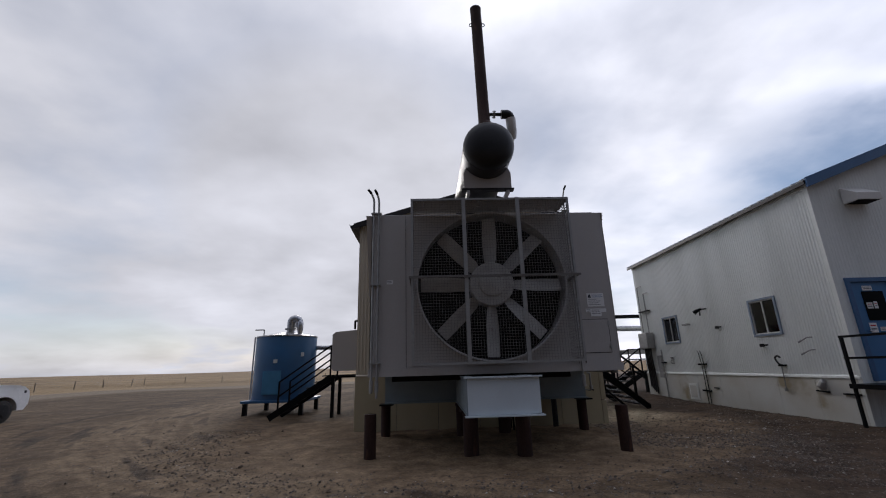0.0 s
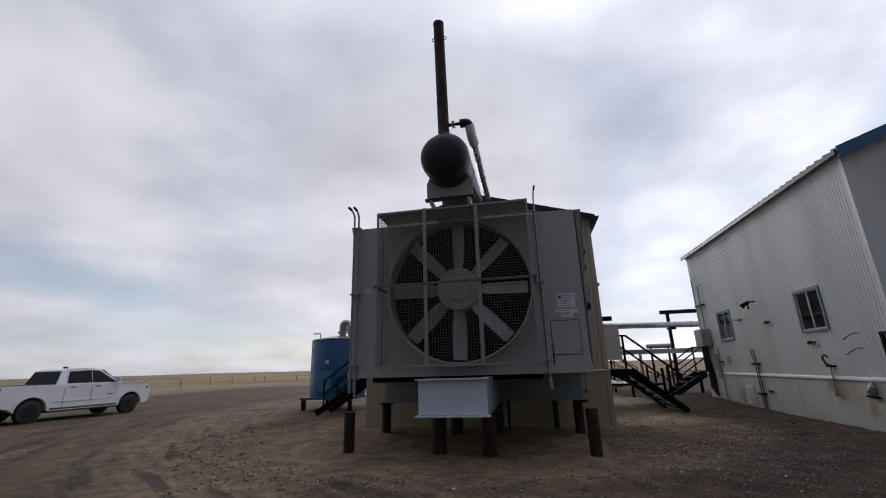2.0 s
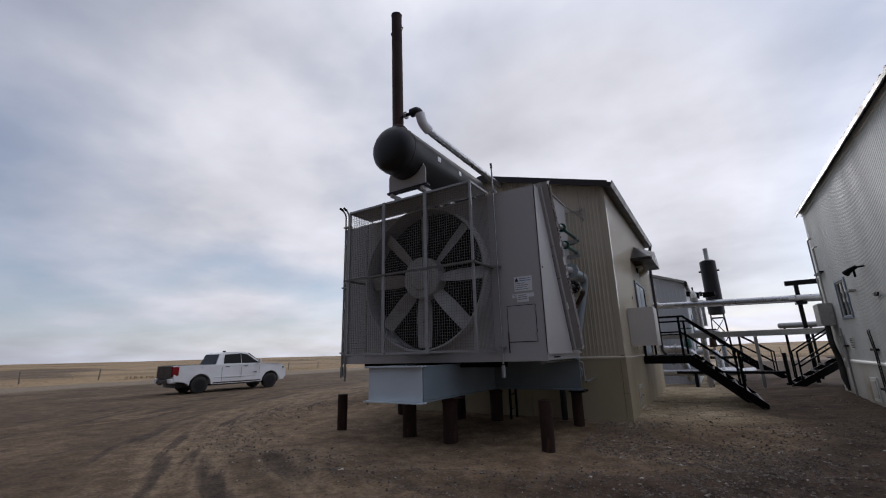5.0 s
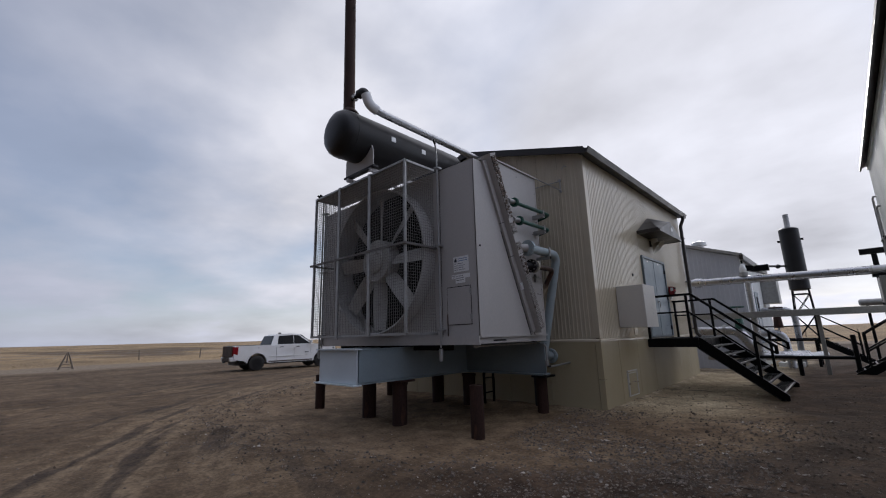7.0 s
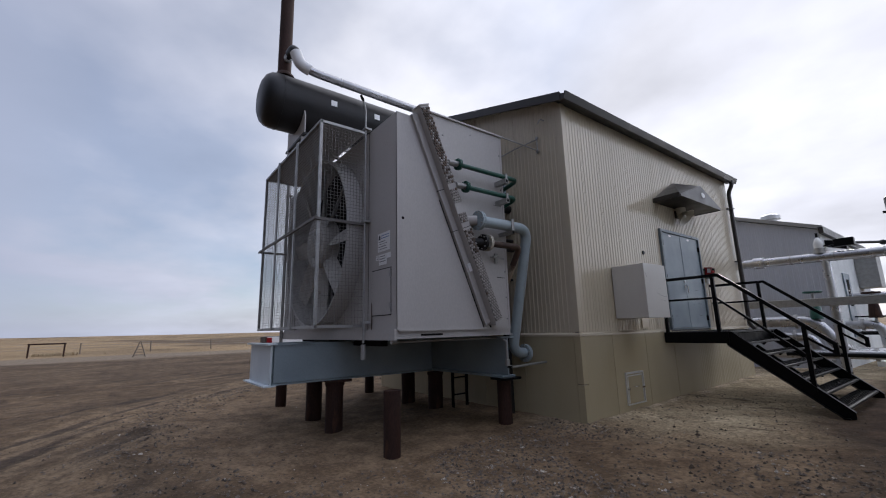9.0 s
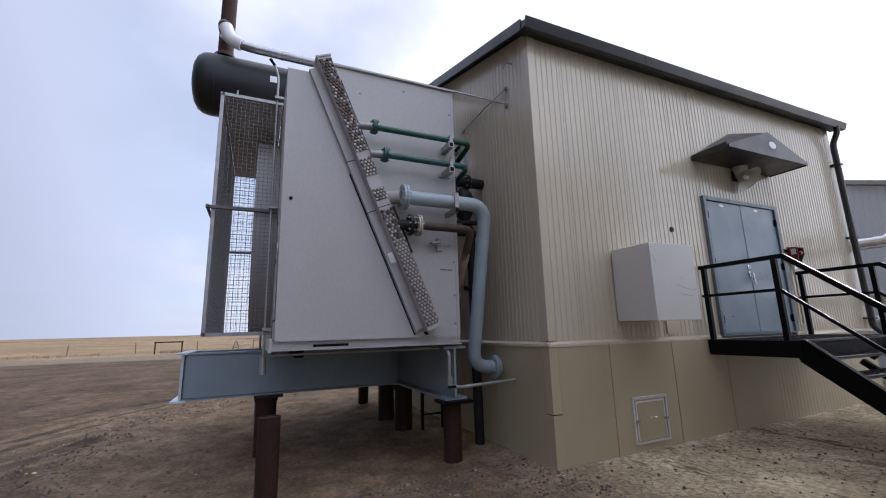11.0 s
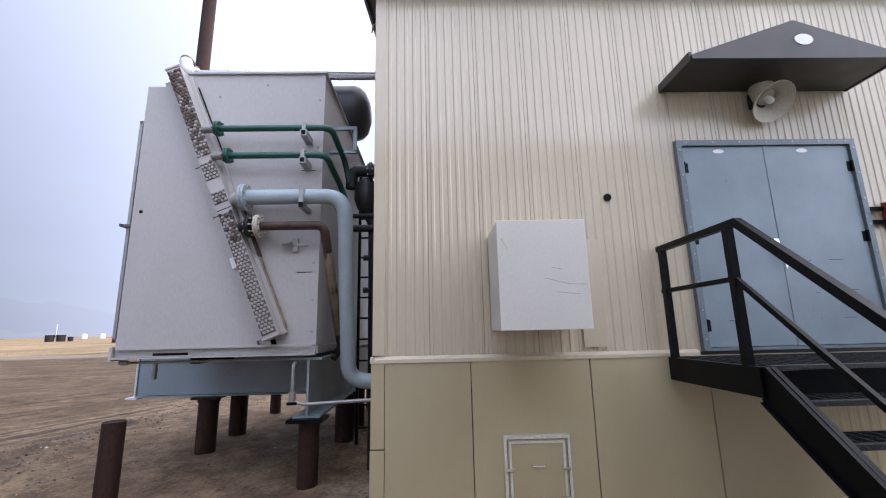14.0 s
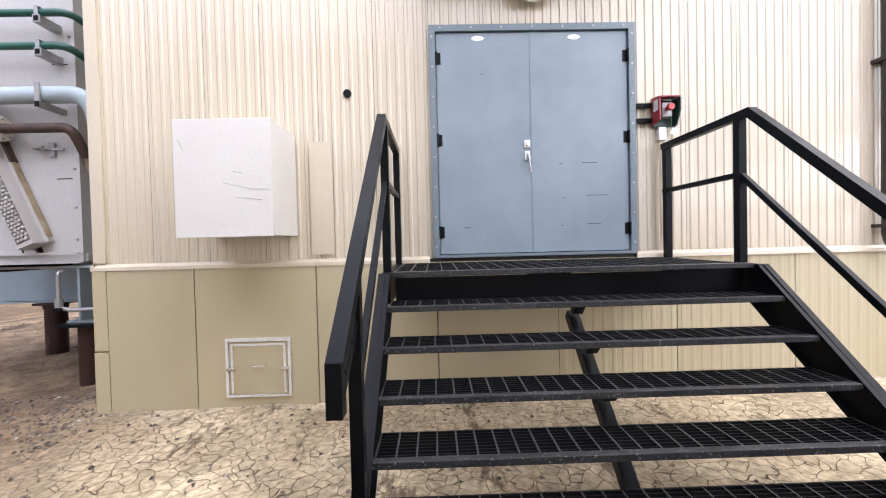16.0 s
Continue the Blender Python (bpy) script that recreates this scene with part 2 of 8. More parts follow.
M = {
    "tan": material("tan_cladding", (0.555, 0.482, 0.362), 0.16, 0.0, (0.495, 0.428, 0.314), 1.3, 0.6, 40, 0.02, 0.02, streak=5, vary=0.04, spec=0.65),
    "skirt": material("tan_skirt", (0.46, 0.397, 0.262), 0.38, 0.0, (0.385, 0.318, 0.195), 1.1, 0.7, 50, 0.015, 0.015, (0.30, 0.23, 0.14), 0.76, 1.1, streak=2.5, vary=0.05),
    "browntrim": material("brown_trim", (0.026, 0.022, 0.021), 0.35, 0.0, None, 3, 0.4, 60, 0.1, 0.05),
    "white": material("white_cladding", (0.82, 0.835, 0.80), 0.5, 0.0, (0.68, 0.70, 0.66), 1.2, 0.8, 40, 0.05, 0.05, streak=6, vary=0.03),
    "whiteskirt": material("white_skirt", (0.62, 0.62, 0.58), 0.5, 0.0, (0.48, 0.44, 0.36), 1.0, 0.8, 50, 0.06, 0.08, (0.34, 0.28, 0.18), 0.62, 0.8),
    "bluetrim": material("blue_trim", (0.05, 0.13, 0.27), 0.4, 0.0, None, 3, 0.4),
    "winframe": material("blue_grey_window_frame", (0.20, 0.255, 0.33), 0.4, 0.0, None, 3, 0.4),
    "bluedoor": material("blue_door_paint", (0.05, 0.17, 0.36), 0.4, 0.0, None, 2, 0.4),
    "grey": material("grey_cooler_paint", (0.445, 0.425, 0.408), 0.45, 0.0, (0.390, 0.370, 0.352), 1.2, 0.6, 70, 0.05, 0.06, (0.20, 0.17, 0.14), 0.72, 3.0, streak=2.5),
    "galv": material("galvanised_steel", (0.36, 0.36, 0.35), 0.45, 0.55, (0.28, 0.27, 0.26), 12, 0.6, 90, 0.1, 0.08),
    "wire": material("mesh_wire", (0.19, 0.185, 0.175), 0.5, 0.0, None, 12, 0.4, 90, 0.1, 0.0),
    "shadebelt": material("shaded_belt_steel", (0.15, 0.14, 0.13), 0.6, 0.0, (0.09, 0.08, 0.072), 5, 0.7, 60, 0.15, 0.1),
    "blade": material("fan_blade", (0.44, 0.425, 0.40), 0.55, 0.0, (0.30, 0.28, 0.26), 5, 0.6, 50, 0.1, 0.06, (0.20, 0.17, 0.15), 0.66, 6),
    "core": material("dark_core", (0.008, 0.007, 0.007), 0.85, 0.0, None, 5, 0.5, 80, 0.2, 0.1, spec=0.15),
    "beam": material("blue_grey_beam", (0.25, 0.305, 0.33), 0.42, 0.0, (0.185, 0.228, 0.25), 2.0, 0.6, 60, 0.06, 0.05, (0.20, 0.15, 0.11), 0.72, 3.0),
    "palebeam": material("pale_plate", (0.58, 0.64, 0.67), 0.45, 0.0, (0.48, 0.53, 0.56), 2.0, 0.5, 60, 0.05, 0.05, (0.35, 0.3, 0.25), 0.74, 4.0),
    "rust": material("rusty_pile", (0.042, 0.019, 0.0135), 0.75, 0.0, (0.020, 0.012, 0.010), 3.0, 0.8, 60, 0.25, 0.3, (0.070, 0.032, 0.019), 0.6, 5.0, streak=3, spec=0.25),
    "rustpipe": material("rusty_brown_pipe", (0.075, 0.042, 0.03), 0.6, 0.1, (0.03, 0.02, 0.016), 7.0, 0.9, 60, 0.25, 0.3, (0.24, 0.16, 0.10), 0.66, 9.0),
    "black": material("black_silencer", (0.017, 0.017, 0.018), 0.42, 0.1, (0.028, 0.025, 0.024), 2.0, 0.6, 50, 0.15, 0.1, (0.06, 0.04, 0.03), 0.7, 2.5, spec=0.3),
    "blacksteel": material("black_painted_steel", (0.0030, 0.0036, 0.0046), 0.36, 0.0, (0.0065, 0.007, 0.0085), 6.0, 0.6, 80, 0.2, 0.12, (0.045, 0.046, 0.05), 0.76, 12.0, spec=0.11),
    "grate": material("black_grating", (0.006, 0.0065, 0.008), 0.5, 0.0, (0.012, 0.012, 0.012), 8.0, 0.6, 80, 0.2, 0.1, spec=0.2),
    "rodsteel": material("worn_grating_rod", (0.04, 0.041, 0.043), 0.45, 0.0, (0.02, 0.02, 0.021), 12.0, 0.8, 80, 0.2, 0.1),
    # the pale specks paint glints of the chequer plate over the wear
    "worn": material("worn_glinting_nosing", (0.013, 0.0135, 0.015), 0.4, 0.0, (0.03, 0.03, 0.032), 18.0, 0.9, 90, 0.3, 0.3, (0.16, 0.165, 0.17), 0.60, 75.0),
    "silver": material("aluminium_jacket", (0.46, 0.46, 0.47), 0.30, 0.92, (0.32, 0.32, 0.33), 6.0, 0.6, 50, 0.08, 0.08),
    "green": material("green_pipe", (0.012, 0.085, 0.06), 0.35, 0.0, (0.02, 0.06, 0.048), 6.0, 0.5, 60, 0.1, 0.08, (0.1, 0.1, 0.09), 0.74, 9),
    "palepipe": material("pale_blue_grey_pipe", (0.36, 0.43, 0.46), 0.42, 0.0, (0.28, 0.34, 0.36), 5.0, 0.5, 60, 0.06, 0.05, (0.25, 0.18, 0.12), 0.76, 10),
    "plugshade": material("grimy_shaded_plug_sheet", (0.17, 0.158, 0.145), 0.7, 0.0, (0.09, 0.08, 0.07), 6, 0.9, 60, 0.15, 0.1),
    "plug": material("plug_steel", (0.40, 0.38, 0.36), 0.5, 0.2, (0.32, 0.29, 0.265), 9, 0.9, 60, 0.15, 0.1, vary=0.12),
    "rustyplug": material("rusty_plug", (0.17, 0.12, 0.09), 0.7, 0.1, (0.06, 0.045, 0.035), 9, 0.9, 60, 0.2, 0.1, vary=0.5),
    "door": material("grey_blue_door", (0.230, 0.283, 0.318), 0.38, 0.0, (0.175, 0.222, 0.255), 2.2, 0.8, 60, 0.04, 0.04, (0.14, 0.17, 0.19), 0.76, 7.0),
    "doorframe": material("door_frame", (0.15, 0.19, 0.215), 0.42, 0.0, None, 4, 0.4),
    "chrome": material("chrome", (0.75, 0.75, 0.76), 0.18, 1.0, None, 8, 0.2, 80, 0.04, 0.0),
    "whitebox": material("off_white_box", (0.66, 0.64, 0.60), 0.42, 0.0, (0.58, 0.555, 0.52), 1.4, 0.6, 60, 0.04, 0.05, (0.42, 0.38, 0.34), 0.76, 8.0),
    "alu": material("white_aluminium_frame", (0.72, 0.72, 0.70), 0.35, 0.3, None, 8, 0.3),
    "red": material("red_guard", (0.30, 0.018, 0.022), 0.42, 0.0, (0.2, 0.02, 0.02), 8, 0.5),
    "darkgreen": material("dark_green_guard", (0.02, 0.06, 0.045), 0.45),
    "sign": material("white_sign", (0.78, 0.78, 0.78), 0.45, 0.0, (0.7, 0.7, 0.68), 8, 0.3, 80, 0.03, 0.0),
    "ink": material("dark_ink", (0.03, 0.035, 0.05), 0.5),
    "blueink": material("blue_ink", (0.06, 0.16, 0.38), 0.5),
    "redink": material("red_ink", (0.5, 0.05, 0.05), 0.5),
    "tank": material("blue_tank_paint", (0.02, 0.10, 0.23), 0.42, 0.0, (0.028, 0.085, 0.17), 1.2, 0.7, 50, 0.06, 0.05),
    "tankdoor": material("light_blue_hatch", (0.06, 0.22, 0.38), 0.42),
    "greybuild": material("grey_cladding", (0.46, 0.475, 0.51), 0.42, 0.0, (0.40, 0.415, 0.45), 1.2, 0.6, 40, 0.05, 0.05, streak=5),
    "truck": material("white_truck_paint", (0.80, 0.79, 0.77), 0.22, 0.0, (0.66, 0.64, 0.60), 1.6, 0.6, 80, 0.03, 0.0, (0.40, 0.33, 0.27), 0.66, 2.2),
    "mud": material("muddy_tailgate", (0.10, 0.075, 0.055), 0.85, 0.0, (0.06, 0.045, 0.035), 4, 0.8, 60, 0.2, 0.3),
    "tyre": material("tyre_rubber", (0.018, 0.018, 0.018), 0.8, 0.0, (0.06, 0.05, 0.042), 5, 0.6),
    "rim": material("dark_wheel_rim", (0.035, 0.035, 0.037), 0.35, 0.6),
    "plastic": material("black_plastic", (0.012, 0.012, 0.013), 0.5),
    "tail": material("red_lamp_glass", (0.25, 0.01, 0.015), 0.2),
    "stain": material("rust_stained_paint", (0.36, 0.29, 0.19), 0.7, 0.0, (0.16, 0.09, 0.05), 5.0, 0.9, 60, 0.15, 0.2),
    "sleeve": material("rust_stained_sleeve", (0.34, 0.28, 0.20), 0.7, 0.0, (0.17, 0.105, 0.06), 6.0, 0.9, 60, 0.15, 0.2, (0.07, 0.04, 0.028), 0.58, 5.0, streak=2),
    "horn": material("cream_horn", (0.50, 0.46, 0.38), 0.5, 0.0, (0.40, 0.36, 0.29), 6, 0.6),
    "bulb": material("lamp_glass", (0.75, 0.75, 0.72), 0.12, 0.0, None, 8, 0.2, 80, 0.02, 0.0),
    "stone": material("gravel_stone", (0.14, 0.112, 0.088), 0.85, 0.0, (0.075, 0.058, 0.045), 14, 0.9, 60, 0.25, 0.2, (0.40, 0.36, 0.31), 0.60, 6, island=0.6),
    "clod": material("dirt_clod", (0.115, 0.085, 0.064), 0.95, 0.0, (0.085, 0.062, 0.047), 14, 0.8, 60, 0.3, 0.4, island=0.3),
    "wood": material("weathered_post", (0.19, 0.155, 0.125), 0.9, 0.0, None, 6, 0.6, 50, 0.2, 0.3),
    "scrub": material("dry_grass", (0.42, 0.33, 0.21), 0.95, 0.0, (0.32, 0.25, 0.155), 0.5, 0.9),
    "darkroom": material("dark_room", (0.10, 0.10, 0.10), 0.8),
}


def glass_material(name, colour, rough, index=1.6):
    m = bpy.data.materials.new(name)
    m.use_nodes = True
    t = m.node_tree
    t.nodes.clear()
    see, gloss, mix = t.nodes.new("ShaderNodeBsdfTransparent"), t.nodes.new("ShaderNodeBsdfGlossy"), t.nodes.new("ShaderNodeMixShader")
    see.inputs[0].default_value = (*colour, 1)
    gloss.inputs["Roughness"].default_value = rough
    fres = t.nodes.new("ShaderNodeFresnel")
    fres.inputs[0].default_value = index
    out = t.nodes.new("ShaderNodeOutputMaterial")
    t.links.new(fres.outputs[0], mix.inputs[0])
    t.links.new(see.outputs[0], mix.inputs[1])
    t.links.new(gloss.outputs[0], mix.inputs[2])
    t.links.new(mix.outputs[0], out.inputs[0])
    return m


M["glass"] = glass_material("window_glass", (0.35, 0.38, 0.38), 0.02)
M["tint"] = glass_material("tinted_glass", (0.02, 0.022, 0.022), 0.02, 1.3)


def ground_material():
    m = bpy.data.materials.new("ground_dirt")
    m.use_nodes = True
    t = m.node_tree
    bsdf = t.nodes["Principled BSDF"]
    geo = t.nodes.new("ShaderNodeNewGeometry")

    def link(a, b):
        t.links.new(a, b)

    def val(socket, v):
        if isinstance(v, (int, float, tuple)):
            socket.default_value = v
        else:
            link(v, socket)

    def noise_at(s, detail=6.0, rough=0.55, stretch=(1, 1, 1), turn=0.0, warp=0.0):
        mp = t.nodes.new("ShaderNodeMapping")
        mp.inputs["Scale"].default_value, mp.inputs["Rotation"].default_value = stretch, (0, 0, turn)
        link(geo.outputs["Position"], mp.inputs["Vector"])
        n = t.nodes.new("ShaderNodeTexNoise")
        n.inputs["Scale"].default_value, n.inputs["Detail"].default_value, n.inputs["Roughness"].default_value, n.inputs["Distortion"].default_value = s, detail, rough, warp
        link(mp.outputs[0], n.inputs["Vector"])
        return n.outputs["Fac"]

    def span(v, lo, hi, a=0.0, b=1.0):
        n = t.nodes.new("ShaderNodeMapRange")
        n.interpolation_type = "SMOOTHSTEP"
        for key, value in (("From Min", lo), ("From Max", hi), ("To Min", a), ("To Max", b)):
            n.inputs[key].default_value = value
        link(v, n.inputs["Value"])
        return n.outputs[0]

    def mix(f, a, b, blend="MIX"):
        n = t.nodes.new("ShaderNodeMix")
        n.data_type, n.blend_type = "RGBA", blend
        val(n.inputs["Factor"], f), val(n.inputs["A"], a), val(n.inputs["B"], b)
        return n.outputs["Result"]

    def sums(op, a, b):
        n = t.nodes.new("ShaderNodeMath")
        n.operation = op
        val(n.inputs[0], a), val(n.inputs[1], b)
        return n.outputs[0]

    sep = t.nodes.new("ShaderNodeSeparateXYZ")
    link(geo.outputs["Position"], sep.inputs[0])
    px, py = sep.outputs[0], sep.outputs[1]
    wander = noise_at(0.35, 3)
    # packed brown dirt, with damp dark patches, pale dust and tyre streaks
    dirt = mix(span(noise_at(0.45, 6), 0.36, 0.66), (0.074, 0.054, 0.036, 1), (0.122, 0.091, 0.061, 1))
    dirt = mix(span(noise_at(1.1, 7, 0.6, (0.3, 1.6, 1), 0.55, 0.6), 0.50, 0.72, 0, 0.7), dirt, (0.048, 0.035, 0.024, 1))
    dirt = mix(span(noise_at(0.8, 6, 0.55, (1.7, 0.25, 1), 0.35, 0.8), 0.55, 0.75, 0, 0.5), dirt, (0.19, 0.148, 0.102, 1))
    # the pale curved track worn by vehicles
    ax, ay = sums("SUBTRACT", px, 9.5), sums("SUBTRACT", py, 22.0)
    rad = sums("SQRT", sums("ADD", sums("MULTIPLY", ax, ax), sums("MULTIPLY", ay, ay)), 0.0)
    ang = sums("ARCTAN2", ay, ax)
    curl = t.nodes.new("ShaderNodeCombineXYZ")
    link(sums("MULTIPLY", rad, 2.2), curl.inputs[0])
    link(sums("MULTIPLY", ang, 5.0), curl.inputs[1])
    ruts = t.nodes.new("ShaderNodeTexNoise")
    ruts.inputs["Scale"].default_value, ruts.inputs["Detail"].default_value = 1.0, 7.0
    link(curl.outputs[0], ruts.inputs["Vector"])
    band = span(sums("ABSOLUTE", sums("SUBTRACT", sums("ADD", rad, sums("MULTIPLY", wander, 2.0)), 20.6), 0.0), 0.7, 2.4, 1.0, 0.0)
    dirt = mix(sums("MULTIPLY", band, span(ruts.outputs["Fac"], 0.36, 0.6, 0.15, 0.85)), dirt, (0.215, 0.168, 0.116, 1))
    wide = span(sums("ABSOLUTE", sums("SUBTRACT", rad, 22.0), 0.0), 2.0, 7.0, 1.0, 0.0)
    dirt = mix(sums("MULTIPLY", wide, span(ruts.outputs["Fac"], 0.52, 0.64, 0.0, 0.85)), dirt, (0.040, 0.031, 0.025, 1))
    # darker reddish gravelly soil between the buildings
    dirt = mix(span(sums("ADD", px, sums("MULTIPLY", wander, 3.0)), 4.4, 6.8, 0.0, 0.92), dirt, mix(span(noise_at(1.7, 7), 0.35, 0.65), (0.036, 0.0245, 0.018, 1), (0.068, 0.048, 0.035, 1)))
    # smooth sandy fill round the cooler
    ex, ey = sums("MULTIPLY", sums("SUBTRACT", px, 1.0), 0.8), sums("SUBTRACT", py, 10.5)
    ring = sums("ADD", sums("SQRT", sums("ADD", sums("MULTIPLY", ex, ex), sums("MULTIPLY", ey, ey)), 0.0), sums("MULTIPLY", wander, 1.2))
    apron = span(ring, 4.9, 5.7, 0.85, 0.0)
    sand = mix(span(noise_at(1.2, 7), 0.35, 0.65), (0.132, 0.098, 0.065, 1), (0.212, 0.162, 0.111, 1))
    sand = mix(span(noise_at(2.4, 7, 0.6), 0.58, 0.70, 0, 0.6), sand, (0.062, 0.045, 0.033, 1))
    dirt = mix(apron, dirt, sand)
    # grey clay on the pad beside the building
    pad = sums("MULTIPLY", span(sums("ADD", px, sums("MULTIPLY", wander, 2.5)), 3.2, 5.0), span(sums("ADD", py, sums("MULTIPLY", wander, 3.0)), 11.6, 13.6))
    pad = sums("MULTIPLY", pad, span(sums("ADD", px, sums("MULTIPLY", wander, 2.0)), 6.6, 8.0, 1.0, 0.0))
    clay = mix(span(noise_at(1.6, 7), 0.38, 0.66), (0.46, 0.412, 0.308, 1), (0.31, 0.265, 0.192, 1))
    clay = mix(span(noise_at(2.0, 8, 0.68, (0.5, 1.5, 1)), 0.57, 0.64, 0, 0.85), clay, (0.10, 0.078, 0.058, 1))
    chalk = sums("MULTIPLY", span(sums("SUBTRACT", px, sums("MULTIPLY", noise_at(1.3, 5), 0.9)), 3.86, 4.12, 1.0, 0.0), span(noise_at(2.0, 5), 0.42, 0.6))
    clay = mix(sums("MULTIPLY", chalk, 0.8), clay, (0.60, 0.54, 0.45, 1))
    clay = mix(span(noise_at(0.9, 5), 0.62, 0.74, 0, 0.4), clay, (0.29, 0.21, 0.13, 1))
    jig = t.nodes.new("ShaderNodeVectorMath")
    jig.operation = "ADD"
    fuzz = t.nodes.new("ShaderNodeTexNoise")
    fuzz.inputs["Scale"].default_value = 5.0
    link(geo.outputs["Position"], fuzz.inputs["Vector"])
    small_fuzz = t.nodes.new("ShaderNodeVectorMath")
    small_fuzz.operation = "SCALE"
    small_fuzz.inputs["Scale"].default_value = 0.12
    link(fuzz.outputs["Color"], small_fuzz.inputs[0])
    link(geo.outputs["Position"], jig.inputs[0])
    link(small_fuzz.outputs[0], jig.inputs[1])
    crack = t.nodes.new("ShaderNodeTexVoronoi")
    crack.feature = "DISTANCE_TO_EDGE"
    crack.inputs["Scale"].default_value = 10.0
    link(jig.outputs[0], crack.inputs["Vector"])
    line = span(crack.outputs["Distance"], 0.0, 0.032, 1.0, 0.0)
    line = sums("MULTIPLY", line, span(noise_at(0.7, 4), 0.33, 0.47))
    clay = mix(sums("MULTIPLY", line, 0.65), clay, (0.10, 0.075, 0.052, 1))
    yard = mix(pad, dirt, clay)
    # pebbles in the surface
    peb = t.nodes.new("ShaderNodeTexVoronoi")
    peb.inputs["Scale"].default_value = 26.0
    link(geo.outputs["Position"], peb.inputs["Vector"])
    chip = sums("MULTIPLY", span(peb.outputs["Distance"], 0.12, 0.2, 1, 0), sums("MULTIPLY", span(noise_at(0.9, 4), 0.5, 0.66), sums("SUBTRACT", 1.0, sums("MULTIPLY", pad, 0.85))))
    yard = mix(sums("MULTIPLY", chip, 0.8), yard, mix(peb.outputs["Color"], (0.10, 0.085, 0.07, 1), (0.36, 0.33, 0.29, 1)))
    # the pale road and the dry grassland beyond the yard
    far = sums("MAXIMUM", sums("SUBTRACT", sums("MULTIPLY", px, -1.0), 33.0), sums("SUBTRACT", sums("ADD", py, sums("MULTIPLY", px, -0.25)), 56.0))
    far = sums("MAXIMUM", far, sums("SUBTRACT", sums("MULTIPLY", py, -1.0), 40.0))
    far = sums("MAXIMUM", far, sums("SUBTRACT", px, 45.0))
    far = sums("ADD", far, sums("MULTIPLY", sums("SUBTRACT", noise_at(0.08, 4), 0.5), 8.0))
    road = (0.20, 0.172, 0.14, 1)
    grass = mix(span(noise_at(0.05, 7, 0.6), 0.38, 0.64), (0.35, 0.27, 0.165, 1), (0.22, 0.17, 0.11, 1))
    grass = mix(span(noise_at(0.02, 5, 0.6, (0.4, 1, 1)), 0.54, 0.60, 0, 0.85), grass, (0.075, 0.055, 0.042, 1))
    grass = mix(span(noise_at(2.5, 6), 0.35, 0.7, 0, 0.5), grass, (0.17, 0.135, 0.085, 1))
    col = mix(span(far, -6.0, -2.0), yard, road)
    col = mix(span(far, 3.0, 6.0), col, grass)
    fine = noise_at(22, 5)
    col = mix(1.0, col, mix(span(fine, 0.3, 0.7), (0.77, 0.70, 0.62, 1), (1.33, 1.21, 1.07, 1)), "MULTIPLY")
    col = mix(1.0, col, mix(span(noise_at(3.2, 7, 0.62), 0.34, 0.66), (0.74, 0.73, 0.72, 1), (1.24, 1.24, 1.24, 1)), "MULTIPLY")
    link(col, bsdf.inputs["Base Color"])
    bsdf.inputs["Roughness"].default_value = 0.95
    bsdf.inputs["Specular IOR Level"].default_value = 0.2
    b = t.nodes.new("ShaderNodeBump")
    b.inputs["Strength"].default_value, b.inputs["Distance"].default_value = 0.8, 0.035
    rise = sums("ADD", sums("MULTIPLY", noise_at(6.0, 9, 0.65), 1.0), sums("MULTIPLY", chip, 0.4))
    link(sums("SUBTRACT", rise, sums("MULTIPLY", sums("MULTIPLY", line, pad), 0.9)), b.inputs["Height"])
    link(b.outputs[0], bsdf.inputs["Normal"])
    return m


M["ground"] = ground_material()


# ---- mesh helpers ----
ORIGIN = {}


def thing(name, at, label, category, group="", kind=""):
    ob = new(name)
    ob.location = at
    ob.empty_display_size = 0.2
    ORIGIN[ob.name] = Vector(at)
    return tagged(ob, label, category, group, kind)


def part(name, bm, mat, parent=None, label="", smooth=False, kind=""):
    me = bpy.data.meshes.new(name)
    org = ORIGIN.get(parent.name, Vector()) if parent else Vector()
    bmesh.ops.recalc_face_normals(bm, faces=bm.faces)
    if smooth:
        for f in bm.faces:
            f.smooth = True
        for e in bm.edges:
            if len(e.link_faces) == 2 and e.calc_face_angle() > 0.6:
                e.smooth = False
    bm.transform(Matrix.Translation(-org))
    bm.to_mesh(me)
    bm.free()
    me.materials.append(M[mat])
    ob = new(name, me)
    if parent:
        ob.parent = parent
    ORIGIN[ob.name] = org
    if label:
        ob["label"] = label
    if kind:
        ob["kind"] = kind
    return ob


def single(name, bm, mat, label, category, group="", kind="", smooth=False):
    return tagged(part(name, bm, mat, None, "", smooth), label, category, group, kind)


def B():
    return bmesh.new()


def box(bm, x0, x1, y0, y1, z0, z1, bevel=0.0):
    m = Matrix.Translation(((x0 + x1) / 2, (y0 + y1) / 2, (z0 + z1) / 2)) @ Matrix.Diagonal((abs(x1 - x0), abs(y1 - y0), abs(z1 - z0), 1))
    r = bmesh.ops.create_cube(bm, size=1, matrix=m)
    if bevel:
        edges = list({e for v in r["verts"] for e in v.link_edges})
        bmesh.ops.bevel(bm, geom=edges, offset=bevel, segments=2, affect="EDGES", profile=0.6)
    return bm


